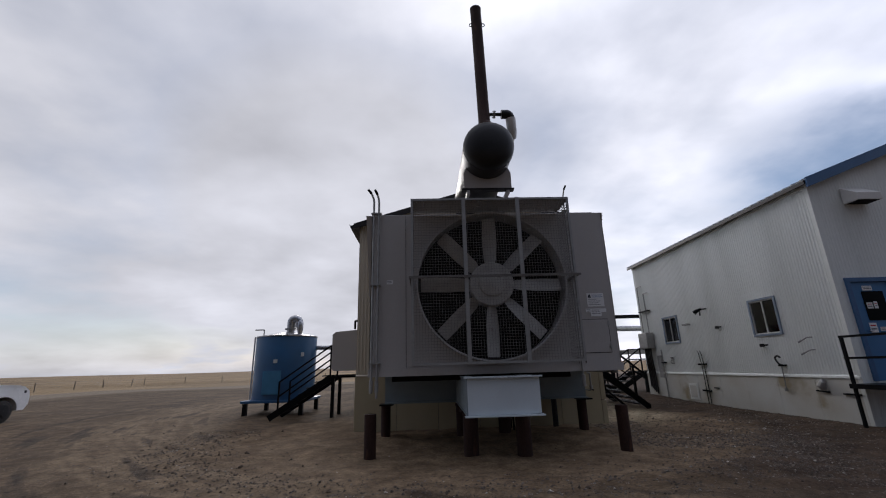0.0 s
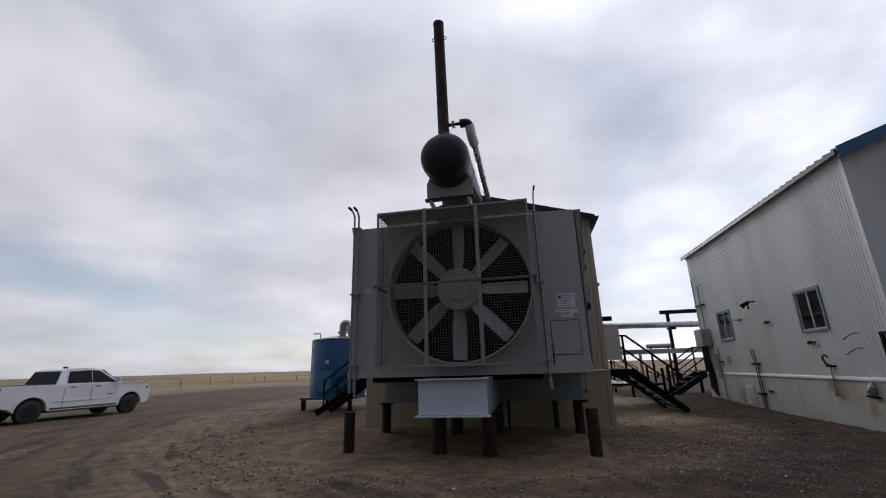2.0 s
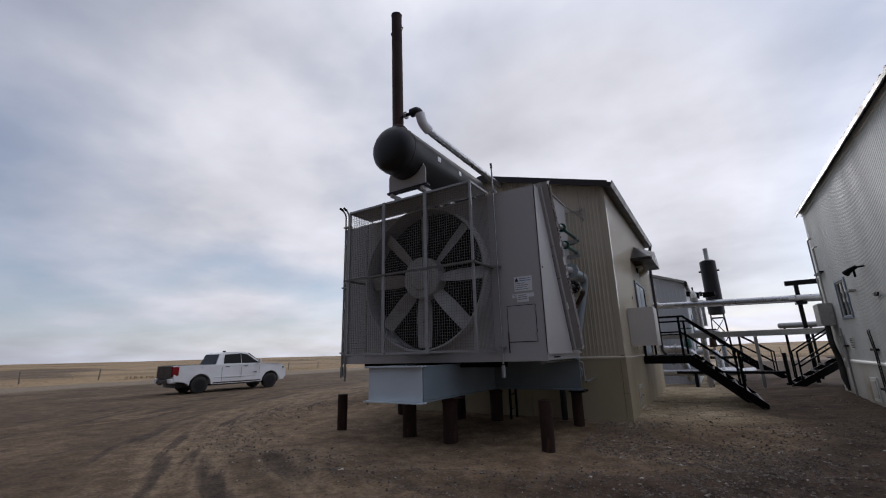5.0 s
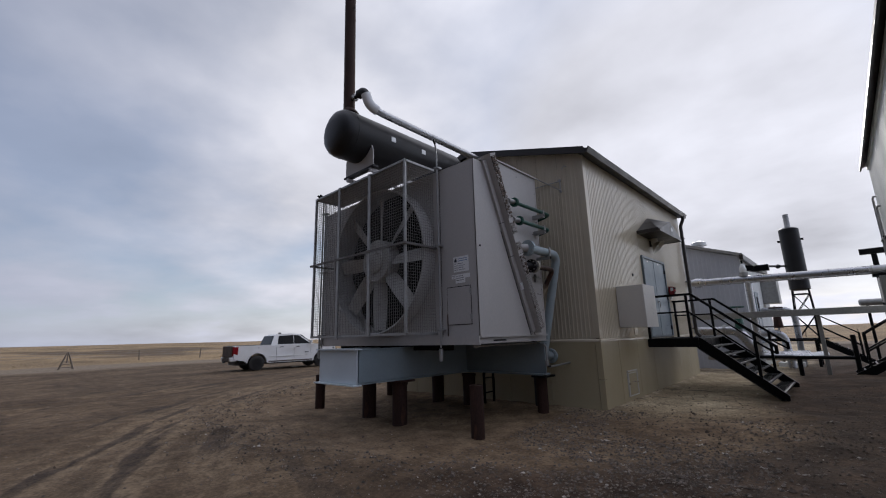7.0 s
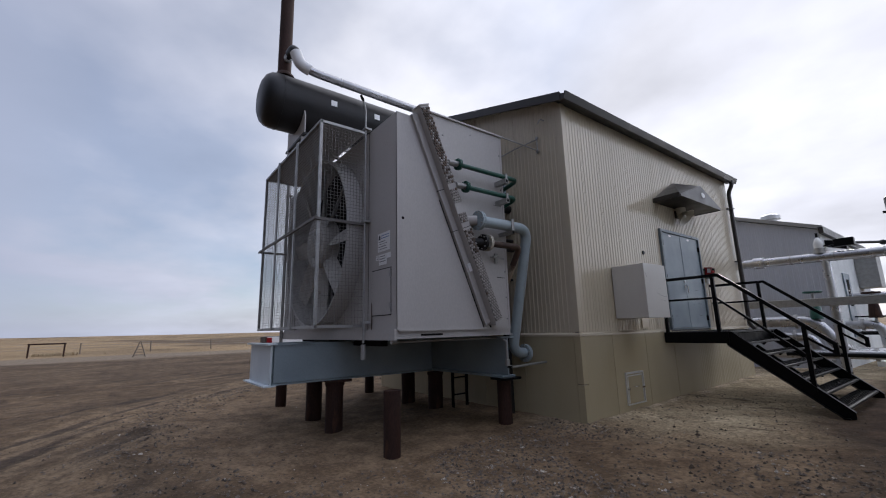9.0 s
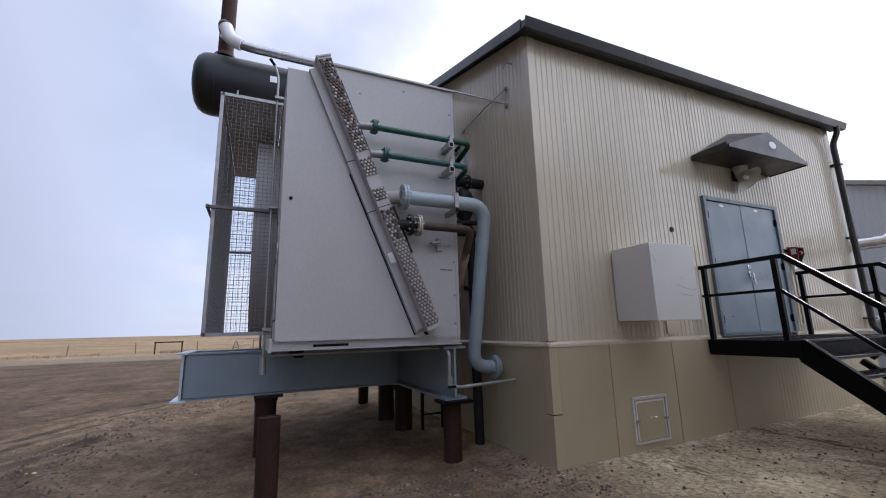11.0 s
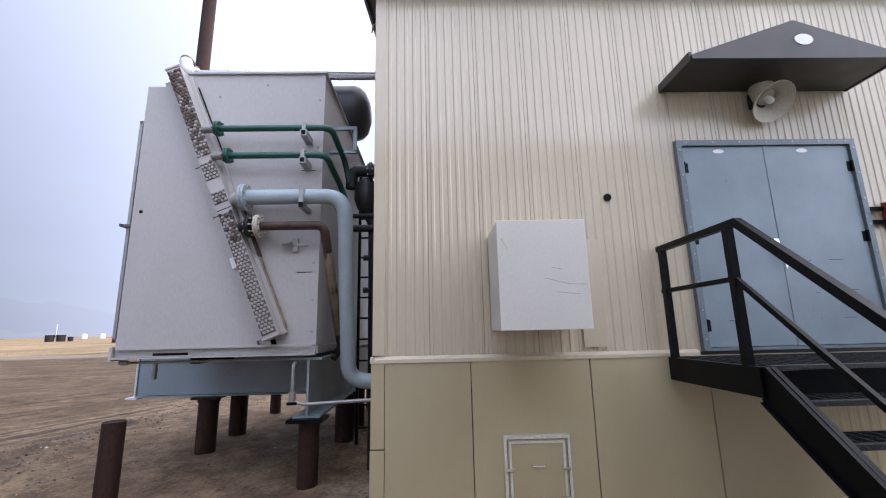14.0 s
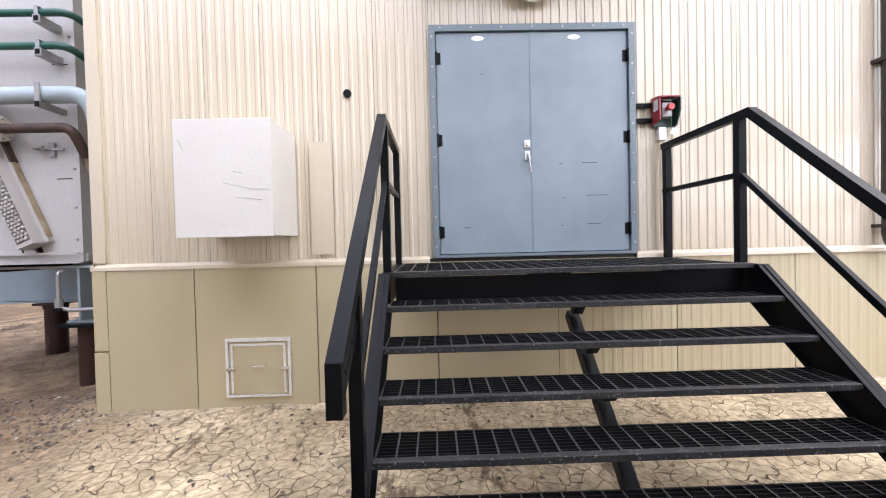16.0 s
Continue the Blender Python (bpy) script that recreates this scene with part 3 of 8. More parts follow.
def bar(bm, p, q, w, h, up=(0, 0, 1)):
    """A straight bar of w (sideways) by h (upright) from p to q."""
    p, q = Vector(p), Vector(q)
    d = (q - p).normalized()
    u = Vector(up)
    if abs(d.dot(u)) > 0.99:
        u = Vector((0, 1, 0))
    s = d.cross(u).normalized()
    u = s.cross(d)
    ends = [[bm.verts.new(c + s * a * w / 2 + u * b * h / 2) for a, b in ((-1, -1), (1, -1), (1, 1), (-1, 1))] for c in (p, q)]
    bm.faces.new(ends[0][::-1])
    bm.faces.new(ends[1])
    for i in range(4):
        j = (i + 1) % 4
        bm.faces.new((ends[0][i], ends[0][j], ends[1][j], ends[1][i]))
    return bm


def rounded(points, r, steps=6):
    """The line through the points with its corners rounded."""
    pts = [Vector(p) for p in points]
    out = [pts[0]]
    for a, b, c in zip(pts, pts[1:], pts[2:]):
        k = min(r, (a - b).length * 0.49, (c - b).length * 0.49)
        p, q = b + (a - b).normalized() * k, b + (c - b).normalized() * k
        for i in range(steps + 1):
            s = i / steps
            out.append(p * (1 - s) ** 2 + b * 2 * s * (1 - s) + q * s * s)
    return out + [pts[-1]]


def tube(bm, points, r, seg=12, radii=None):
    pts = [Vector(p) for p in points]
    rings = []
    side = None
    for i, p in enumerate(pts):
        d = (pts[min(i + 1, len(pts) - 1)] - pts[max(i - 1, 0)]).normalized()
        if side is None:
            side = d.orthogonal().normalized()
        side = (side - d * side.dot(d)).normalized()
        up = d.cross(side)
        rr = radii[i] if radii else r
        rings.append([bm.verts.new(p + (side * math.cos(2 * math.pi * k / seg) + up * math.sin(2 * math.pi * k / seg)) * rr) for k in range(seg)])
    for a, b in zip(rings, rings[1:]):
        for k in range(seg):
            j = (k + 1) % seg
            bm.faces.new((a[k], a[j], b[j], b[k]))
    bm.faces.new(rings[0][::-1])
    bm.faces.new(rings[-1])
    return bm


def prism(bm, poly, to):
    """A polygon pushed along the vector to."""
    a = [bm.verts.new(p) for p in poly]
    b = [bm.verts.new(Vector(p) + Vector(to)) for p in poly]
    bm.faces.new(a[::-1])
    bm.faces.new(b)
    for i in range(len(a)):
        j = (i + 1) % len(a)
        bm.faces.new((a[i], a[j], b[j], b[i]))
    return bm


def flange(bm, at, way, r, thick=0.03):
    at, way = Vector(at), Vector(way).normalized()
    tube(bm, [at - way * thick, at - way * 0.003], r, 20)
    tube(bm, [at + way * 0.003, at + way * thick], r, 20)
    return bm


def bolted(at, way, r, thick, bolts, mat, parent, label=""):
    """A pair of flange discs with its ring of bolts."""
    f = part("flange", flange(B(), at, way, r, thick), mat, parent, label)
    at, way = Vector(at), Vector(way).normalized()
    s = way.orthogonal().normalized()
    u = way.cross(s)
    for k in range(bolts):
        c = at + (s * math.cos(2 * math.pi * k / bolts) + u * math.sin(2 * math.pi * k / bolts)) * r * 0.8
        part("bolt", tube(B(), [c - way * (thick + 0.02), c + way * (thick + 0.02)], 0.011, 6), "galv" if mat != "green" else mat, f)


def clad(parent, name, mat, edges, z0, top, place, openings=(), pitch=0.078, depth=0.007):
    """Ribbed sheets side by side; place(s, out, z) gives the world point; openings are (s0, s1, z0, z1)."""
    for a, b in zip(edges, edges[1:]):
        spans = [(z0, None)]
        for s0, s1, lo, hi in openings:
            if s0 - 1e-3 <= a and b <= s1 + 1e-3:
                spans = [(z0, lo), (hi, None)]
        for lo, hi in spans:
            n = max(1, round((b - a) / pitch))
            p = (b - a) / n
            prof = [(a + 0.002, 0.0)]
            for i in range(n):
                s = a + i * p
                prof += [(s + 0.34 * p, 0.0), (s + 0.46 * p, depth), (s + 0.72 * p, depth), (s + 0.84 * p, 0.0)]
            prof += [(b - 0.002, 0.0)]
            bm = B()
            rows = [[bm.verts.new(place(s, o, lo)) for s, o in prof], [bm.verts.new(place(s, o, top(s) if hi is None else hi)) for s, o in prof]]
            backs = [[bm.verts.new(place(s, -0.004, lo)) for s in (a + 0.002, b - 0.002)], [bm.verts.new(place(s, -0.004, top(s) if hi is None else hi)) for s in (a + 0.002, b - 0.002)]]
            for i in range(len(prof) - 1):
                bm.faces.new((rows[0][i], rows[0][i + 1], rows[1][i + 1], rows[1][i]))
            bm.faces.new((backs[0][0], rows[0][0], rows[1][0], backs[1][0]))
            bm.faces.new((rows[0][-1], backs[0][1], backs[1][1], rows[1][-1]))
            part(name, bm, mat, parent)


def steps(a, b, n):
    return [a + (b - a) * i / n for i in range(n + 1)]


def text_bars(parent, name, mat, x0, x1, y, z_list, h=0.012, seed=1):
    rnd = random.Random(seed)
    for z in z_list:
        bm = B()
        box(bm, x0, x0 + (x1 - x0) * rnd.uniform(0.55, 1.0), y - 0.002, y, z - h / 2, z + h / 2)
        part(name, bm, mat, parent)


# ---- ground ----
def axis(lo, hi, step, reach):
    out = list(np.arange(lo, hi, step))
    d, s = hi, step
    while d < reach:
        out.append(d)
        s *= 1.18
        d += s
    out.append(reach)
    d, s = lo, step
    while d > -reach:
        s *= 1.18
        d -= s
        out.insert(0, max(d, -reach))
    return np.array(out)


def ground_height(x, y):
    n = noise.noise
    h = 0.05 * n((x * 0.25, y * 0.25, 0.3)) + 0.03 * n((x * 0.9, y * 0.9, 1.7))
    d = math.hypot(x - 2, y - 9)
    if d < 30:
        h += 0.030 * n((x * 2.6, y * 2.6, 4.1)) + 0.020 * n((x * 5.0, y * 5.0, 9.0))
    h *= 0.6
    rad = math.hypot(x - 9.5, y - 22.0)
    if 14 < rad < 30 and d < 30:
        h += 0.030 * n((rad * 2.4, math.atan2(y - 22.0, x - 9.5) * 4.0, 6.0)) * min(1, (rad - 14) / 3)
    # the low spoil bank thrown up round the front of the cooler
    bank = abs(math.hypot((x - 1.0) / 1.25, (y - 10.5)) - 5.0)
    if bank < 1.0 and y < 12:
        h += 0.055 * (1 - bank) * (0.6 + n((x * 1.7, y * 1.7, 2.0)))
    near = max(0.0, 1 - max(0.0, max(4.3 - 6.1 - x, x - 4.3 - 2.5, 10.7 - 0.8 - y, y - 18.0)) / 2.0)
    h += (0.07 + 0.016 * min(max(y - 10.0, 0), 8)) * min(near, 1)
    h += 0.13 * min(max((x - 6.8) / 1.8, 0), 1) * max(0, 1 - max(0, abs(y - 14) - 10) / 6)
    h += 0.12 * min(max((y - 12.5) / 4.5, 0), 1) * min(max((x - 7.0) / 1.5, 0), 1) * max(0, 1 - max(0, y - 20) / 8)
    if d > 60:
        h += min((d - 60) / 900, 1.0) * (4.2 + 3.0 * n((x * 0.004, y * 0.004, 5.0)))
    return h


def build_ground():
    xs, ys = axis(-9, 12, 0.11, 3500), axis(0.5, 19, 0.11, 3500)
    nx, ny = len(xs), len(ys)
    verts = [(x, y, ground_height(x, y)) for y in ys for x in xs]
    faces = [(j * nx + i, j * nx + i + 1, (j + 1) * nx + i + 1, (j + 1) * nx + i) for j in range(ny - 1) for i in range(nx - 1)]
    me = bpy.data.meshes.new("ground")
    me.from_pydata([tuple(map(float, v)) for v in verts], [], faces)
    me.polygons.foreach_set("use_smooth", [True] * len(faces))
    me.materials.append(M["ground"])
    tagged(new("ground", me), "packed brown dirt yard with tyre tracks and dry grassland beyond", "ground", kind="structure")


build_ground()


# ---- the tan engine building ----
BX0, BX1, BY0, BY1, EAVE, RIDGE = -1.80, 4.30, 10.69, 17.72, 5.22, 6.12
SKIRT = 1.36
RX = (BX0 + BX1) / 2


def gable(x):
    return EAVE + (RIDGE - EAVE) * (1 - abs(x - RX) / (BX1 - RX))


def tan_building():
    D = (13.61, 15.40, SKIRT, 3.37)   # the double door's opening
    east = thing("wall_east", (BX1, BY0, 0), "tan ribbed steel wall over flat tan skirting panels", "wall", kind="structure")
    bm = B()
    box(bm, BX1 - 0.16, BX1 - 0.006, BY0 + 0.006, D[0], -0.2, EAVE)
    box(bm, BX1 - 0.16, BX1 - 0.006, D[1], BY1 - 0.006, -0.2, EAVE)
    box(bm, BX1 - 0.16, BX1 - 0.006, D[0], D[1], -0.2, SKIRT)
    box(bm, BX1 - 0.16, BX1 - 0.006, D[0], D[1], D[3], EAVE)
    part("wall_core", bm, "browntrim", east)
    edges = steps(BY0, D[0], 6) + steps(D[0], D[1], 4)[1:] + steps(D[1], BY1, 5)[1:]
    clad(east, "wall_panel", "tan", edges, SKIRT, lambda s: EAVE, lambda s, o, z: (BX1 + o - 0.004, s, z), [D])
    joints = [BY0 + 0.09, 11.53, 12.58, 13.63, 14.70, 15.76, 16.83, BY1]
    for a, b in zip(joints, joints[1:]):
        if a > 14.6:   # the last panels are lightly ribbed
            clad(east, "skirt_panel", "skirt", [a + 0.002, b - 0.002], -0.15, lambda s: SKIRT - 0.03, lambda s, o, z: (BX1 + 0.010 + o, s, z), (), 0.09, 0.003)
        else:
            part("skirt_panel", box(B(), BX1 - 0.004, BX1 + 0.022, a + 0.004, b - 0.004, -0.15, SKIRT - 0.03, 0.004), "skirt", east)
    part("flashing", prism(B(), [(BX1, BY0 - 0.035, SKIRT - 0.035), (BX1 + 0.032, BY0 - 0.035, SKIRT - 0.035), (BX1 + 0.030, BY0 - 0.035, SKIRT - 0.005), (BX1, BY0 - 0.035, SKIRT + 0.022)], (0, D[0] - BY0, 0)), "tan", east)
    part("flashing", prism(B(), [(BX1, D[1], SKIRT - 0.035), (BX1 + 0.032, D[1], SKIRT - 0.035), (BX1 + 0.030, D[1], SKIRT - 0.005), (BX1, D[1], SKIRT + 0.022)], (0, BY1 - D[1], 0)), "tan", east)
    south = thing("wall_south", (RX, BY0, 0), "tan ribbed steel gable wall behind the cooler", "wall", kind="structure")
    bm = B()
    prism(bm, [(BX0, BY0 + 0.006, -0.2), (BX1 - 0.006, BY0 + 0.006, -0.2), (BX1 - 0.006, BY0 + 0.006, EAVE), (RX, BY0 + 0.006, RIDGE), (BX0, BY0 + 0.006, EAVE)], (0, 0.15, 0))
    part("wall_core", bm, "browntrim", south)
    clad(south, "wall_panel", "tan", steps(BX0, BX1 - 0.07, 12), SKIRT, gable, lambda s, o, z: (s, BY0 - o + 0.004, z))
    for a, b in zip(steps(BX0, BX1 - 0.09, 6), steps(BX0, BX1 - 0.09, 6)[1:]):
        part("skirt_panel", box(B(), a + 0.004, b - 0.004, BY0 - 0.022, BY0 + 0.004, -0.15, SKIRT - 0.03, 0.004), "skirt", south)
    part("flashing", prism(B(), [(BX0, BY0, SKIRT - 0.035), (BX0, BY0 - 0.032, SKIRT - 0.035), (BX0, BY0 - 0.030, SKIRT - 0.005), (BX0, BY0, SKIRT + 0.022)], (BX1 - BX0 + 0.035, 0, 0)), "tan", south)
    part("corner_trim", box(B(), BX1 - 0.085, BX1 + 0.018, BY0 - 0.018, BY0 + 0.09, SKIRT + 0.03, EAVE - 0.01, 0.005), "tan", south)
    part("corner_trim", box(B(), BX1 - 0.085, BX1 + 0.030, BY0 - 0.030, BY0 + 0.09, -0.1, 0.62, 0.005), "skirt", south)
    part("corner_trim", box(B(), BX1 - 0.085, BX1 + 0.027, BY0 - 0.027, BY0 + 0.09, 0.63, SKIRT - 0.036, 0.005), "skirt", south)
    west = thing("wall_west", (BX0, BY0, 0), "tan ribbed steel wall", "wall", kind="structure")
    part("wall_core", box(B(), BX0 + 0.006, BX0 + 0.15, BY0 + 0.16, BY1 - 0.16, -0.2, EAVE), "tan", west)
    clad(west, "wall_panel", "tan", steps(BY0, BY1, 7), SKIRT, lambda s: EAVE, lambda s, o, z: (BX0 - o + 0.004, s, z))
    for a, b in zip(steps(BY0, BY1, 6), steps(BY0, BY1, 6)[1:]):
        part("skirt_panel", box(B(), BX0 - 0.022, BX0 + 0.004, a + 0.004, b - 0.004, -0.15, SKIRT - 0.03, 0.004), "skirt", west)
    north = thing("wall_north", (RX, BY1, 0), "tan ribbed steel gable wall", "wall", kind="structure")
    part("wall_core", prism(B(), [(BX0, BY1 - 0.006, -0.2), (BX1, BY1 - 0.006, -0.2), (BX1, BY1 - 0.006, EAVE), (RX, BY1 - 0.006, RIDGE), (BX0, BY1 - 0.006, EAVE)], (0, -0.15, 0)), "tan", north)
    clad(north, "wall_panel", "tan", steps(BX0, BX1, 6), -0.1, gable, lambda s, o, z: (s, BY1 + o - 0.004, z))
    # roof with dark rake and eave trim
    roof = thing("roof", (RX, BY0, RIDGE), "shallow gable roof with dark brown metal trim", "roof", kind="structure")
    for sgn in (-1, 1):
        ex = BX1 + 0.14 if sgn > 0 else BX0 - 0.14
        ez = gable(ex)
        part("roof_sheet", prism(B(), [(RX, BY0 - 0.16, RIDGE + 0.02), (ex, BY0 - 0.16, ez + 0.02), (ex, BY0 - 0.16, ez + 0.05), (RX, BY0 - 0.16, RIDGE + 0.06)], (0, BY1 - BY0 + 0.32, 0)), "browntrim", roof)
        part("rake_trim", prism(B(), [(RX, BY0 - 0.19, RIDGE - 0.08), (ex, BY0 - 0.19, ez - 0.08), (ex, BY0 - 0.19, ez + 0.07), (RX, BY0 - 0.19, RIDGE + 0.08)], (0, 0.028, 0)), "browntrim", roof)
        g = ex - 0.0
        part("gutter", prism(B(), [(g, BY0 - 0.18, ez + 0.04), (g, BY0 - 0.18, ez - 0.07), (g + sgn * 0.07, BY0 - 0.18, ez - 0.075), (g + sgn * 0.10, BY0 - 0.18, ez + 0.0), (g + sgn * 0.115, BY0 - 0.18, ez + 0.04), (g + sgn * 0.10, BY0 - 0.18, ez + 0.045), (g + sgn * 0.08, BY0 - 0.18, ez + 0.01), (g + sgn * 0.05, BY0 - 0.18, ez + 0.02)], (0, BY1 - BY0 + 0.34, 0)), "browntrim", roof)
        part("soffit", prism(B(), [(BX1 - 0.01 if sgn > 0 else BX0 + 0.01, BY0 - 0.15, ez - 0.02), (ex, BY0 - 0.15, ez - 0.04), (ex, BY0 - 0.15, ez - 0.02), (BX1 - 0.01 if sgn > 0 else BX0 + 0.01, BY0 - 0.15, ez + 0.0)], (0, BY1 - BY0 + 0.3, 0)), "browntrim", roof)
    drain = thing("downpipe", (BX1 + 0.1, BY1 - 0.1, 1.3), "dark brown rectangular downpipe clipped to the wall corner", "downpipe")
    part("pipe", tube(B(), rounded([(BX1 + 0.19, BY1 - 0.12, EAVE - 0.08), (BX1 + 0.19, BY1 - 0.12, EAVE - 0.2), (BX1 + 0.09, BY1 - 0.12, EAVE - 0.4), (BX1 + 0.09, BY1 - 0.12, 1.42), (BX1 + 0.2, BY1 - 0.12, 1.3)], 0.08), 0.05, 10), "browntrim", drain, smooth=True)
    for z in (1.55, 3.0, 4.4):
        part("bracket", box(B(), BX1, BX1 + 0.15, BY1 - 0.19, BY1 - 0.05, z - 0.015, z + 0.015), "browntrim", drain)


tan_building()


def double_door():
    y0, y1, z0, z1 = 13.61, 15.40, 1.365, 3.37
    d = thing("door_1", (BX1, (y0 + y1) / 2, z0), "closed grey-blue steel double door with riveted frame", "door", kind="structure")
    f = B()
    box(f, BX1 - 0.12, BX1 + 0.045, y0, y0 + 0.055, z0, z1)
    box(f, BX1 - 0.12, BX1 + 0.045, y1 - 0.055, y1, z0, z1)
    box(f, BX1 - 0.12, BX1 + 0.045, y0 + 0.055, y1 - 0.055, z1 - 0.055, z1)
    box(f, BX1 - 0.12, BX1 + 0.05, y0 + 0.055, y1 - 0.055, z0, z0 + 0.025)
    fr = part("door_frame", f, "doorframe", d)
    for y in (y0 + 0.027, y1 - 0.027):
        for z in steps(z0 + 0.1, z1 - 0.1, 7):
            part("rivet", tube(B(), [(BX1 + 0.044, y, z), (BX1 + 0.051, y, z)], 0.010, 8), "galv", fr)
    for y in steps(y0 + 0.1, y1 - 0.1, 6):
        part("rivet", tube(B(), [(BX1 + 0.044, y, z1 - 0.027), (BX1 + 0.051, y, z1 - 0.027)], 0.010, 8), "galv", fr)
    mid = (y0 + y1) / 2
    for a, b, hinge in ((y0 + 0.06, mid - 0.004, y0 + 0.06), (mid + 0.004, y1 - 0.06, y1 - 0.06)):
        leaf = part("door_leaf", box(B(), BX1 - 0.03, BX1 + 0.018, a, b, z0 + 0.03, z1 - 0.06, 0.004), "door", d)
        for z in (z0 + 0.22, z0 + 1.02, z1 - 0.28):
            h = B()
            tube(h, [(BX1 + 0.035, hinge, z - 0.055), (BX1 + 0.035, hinge, z + 0.055)], 0.013, 10)
            box(h, BX1 + 0.018, BX1 + 0.024, hinge - 0.04, hinge + 0.04, z - 0.05, z + 0.05)
            part("hinge", h, "blacksteel", leaf)
        c = (a + b) / 2 - 0.05
        bm = tube(B(), [(0, 0, 0), (0.003, 0, 0)], 1.0, 20)
        bm.transform(Matrix.Translation((BX1 + 0.0185, c, z1 - 0.11)) @ Matrix.Diagonal((1, 0.055, 0.022, 1)))
        part("sticker", bm, "sign", leaf, "small white oval sticker")
        if a > mid:
            for ya, za, w in ((mid + 0.22, 2.16, 0.03), (mid + 0.42, 2.165, 0.14), (mid + 0.45, 1.88, 0.20), (mid + 0.24, 1.86, 0.035), (mid + 0.46, 1.63, 0.12), (mid + 0.23, 1.62, 0.02)):
                part("scuff", box(B(), BX1 + 0.0181, BX1 + 0.0188, ya, ya + w, za, za + 0.005), "ink", leaf)
        if a < mid - 0.1:
            for ya, za, w in ((mid - 0.62, 1.62, 0.05), (mid - 0.45, 2.95, 0.02)):
                part("scuff", box(B(), BX1 + 0.0181, BX1 + 0.0188, ya, ya + w, za, za + 0.006), "ink", leaf)
            part("astragal", box(B(), BX1 + 0.018, BX1 + 0.024, mid - 0.02, mid + 0.03, z0 + 0.03, z1 - 0.06), "door", leaf)
            hb = B()
            box(hb, BX1 + 0.018, BX1 + 0.03, mid - 0.085, mid - 0.03, z0 + 0.94, z0 + 1.01, 0.008)
            tube(hb, [(BX1 + 0.03, mid - 0.057, z0 + 0.975), (BX1 + 0.045, mid - 0.057, z0 + 0.975)], 0.016, 12)
            part("lock", hb, "chrome", leaf, smooth=True)
            hb = B()
            box(hb, BX1 + 0.018, BX1 + 0.032, mid - 0.08, mid - 0.032, z0 + 0.83, z0 + 0.91, 0.008)
            tube(hb, rounded([(BX1 + 0.03, mid - 0.056, z0 + 0.89), (BX1 + 0.075, mid - 0.056, z0 + 0.88), (BX1 + 0.07, mid - 0.04, z0 + 0.72)], 0.03), 0.012, 10)
            part("handle", hb, "chrome", leaf, smooth=True)


double_door()


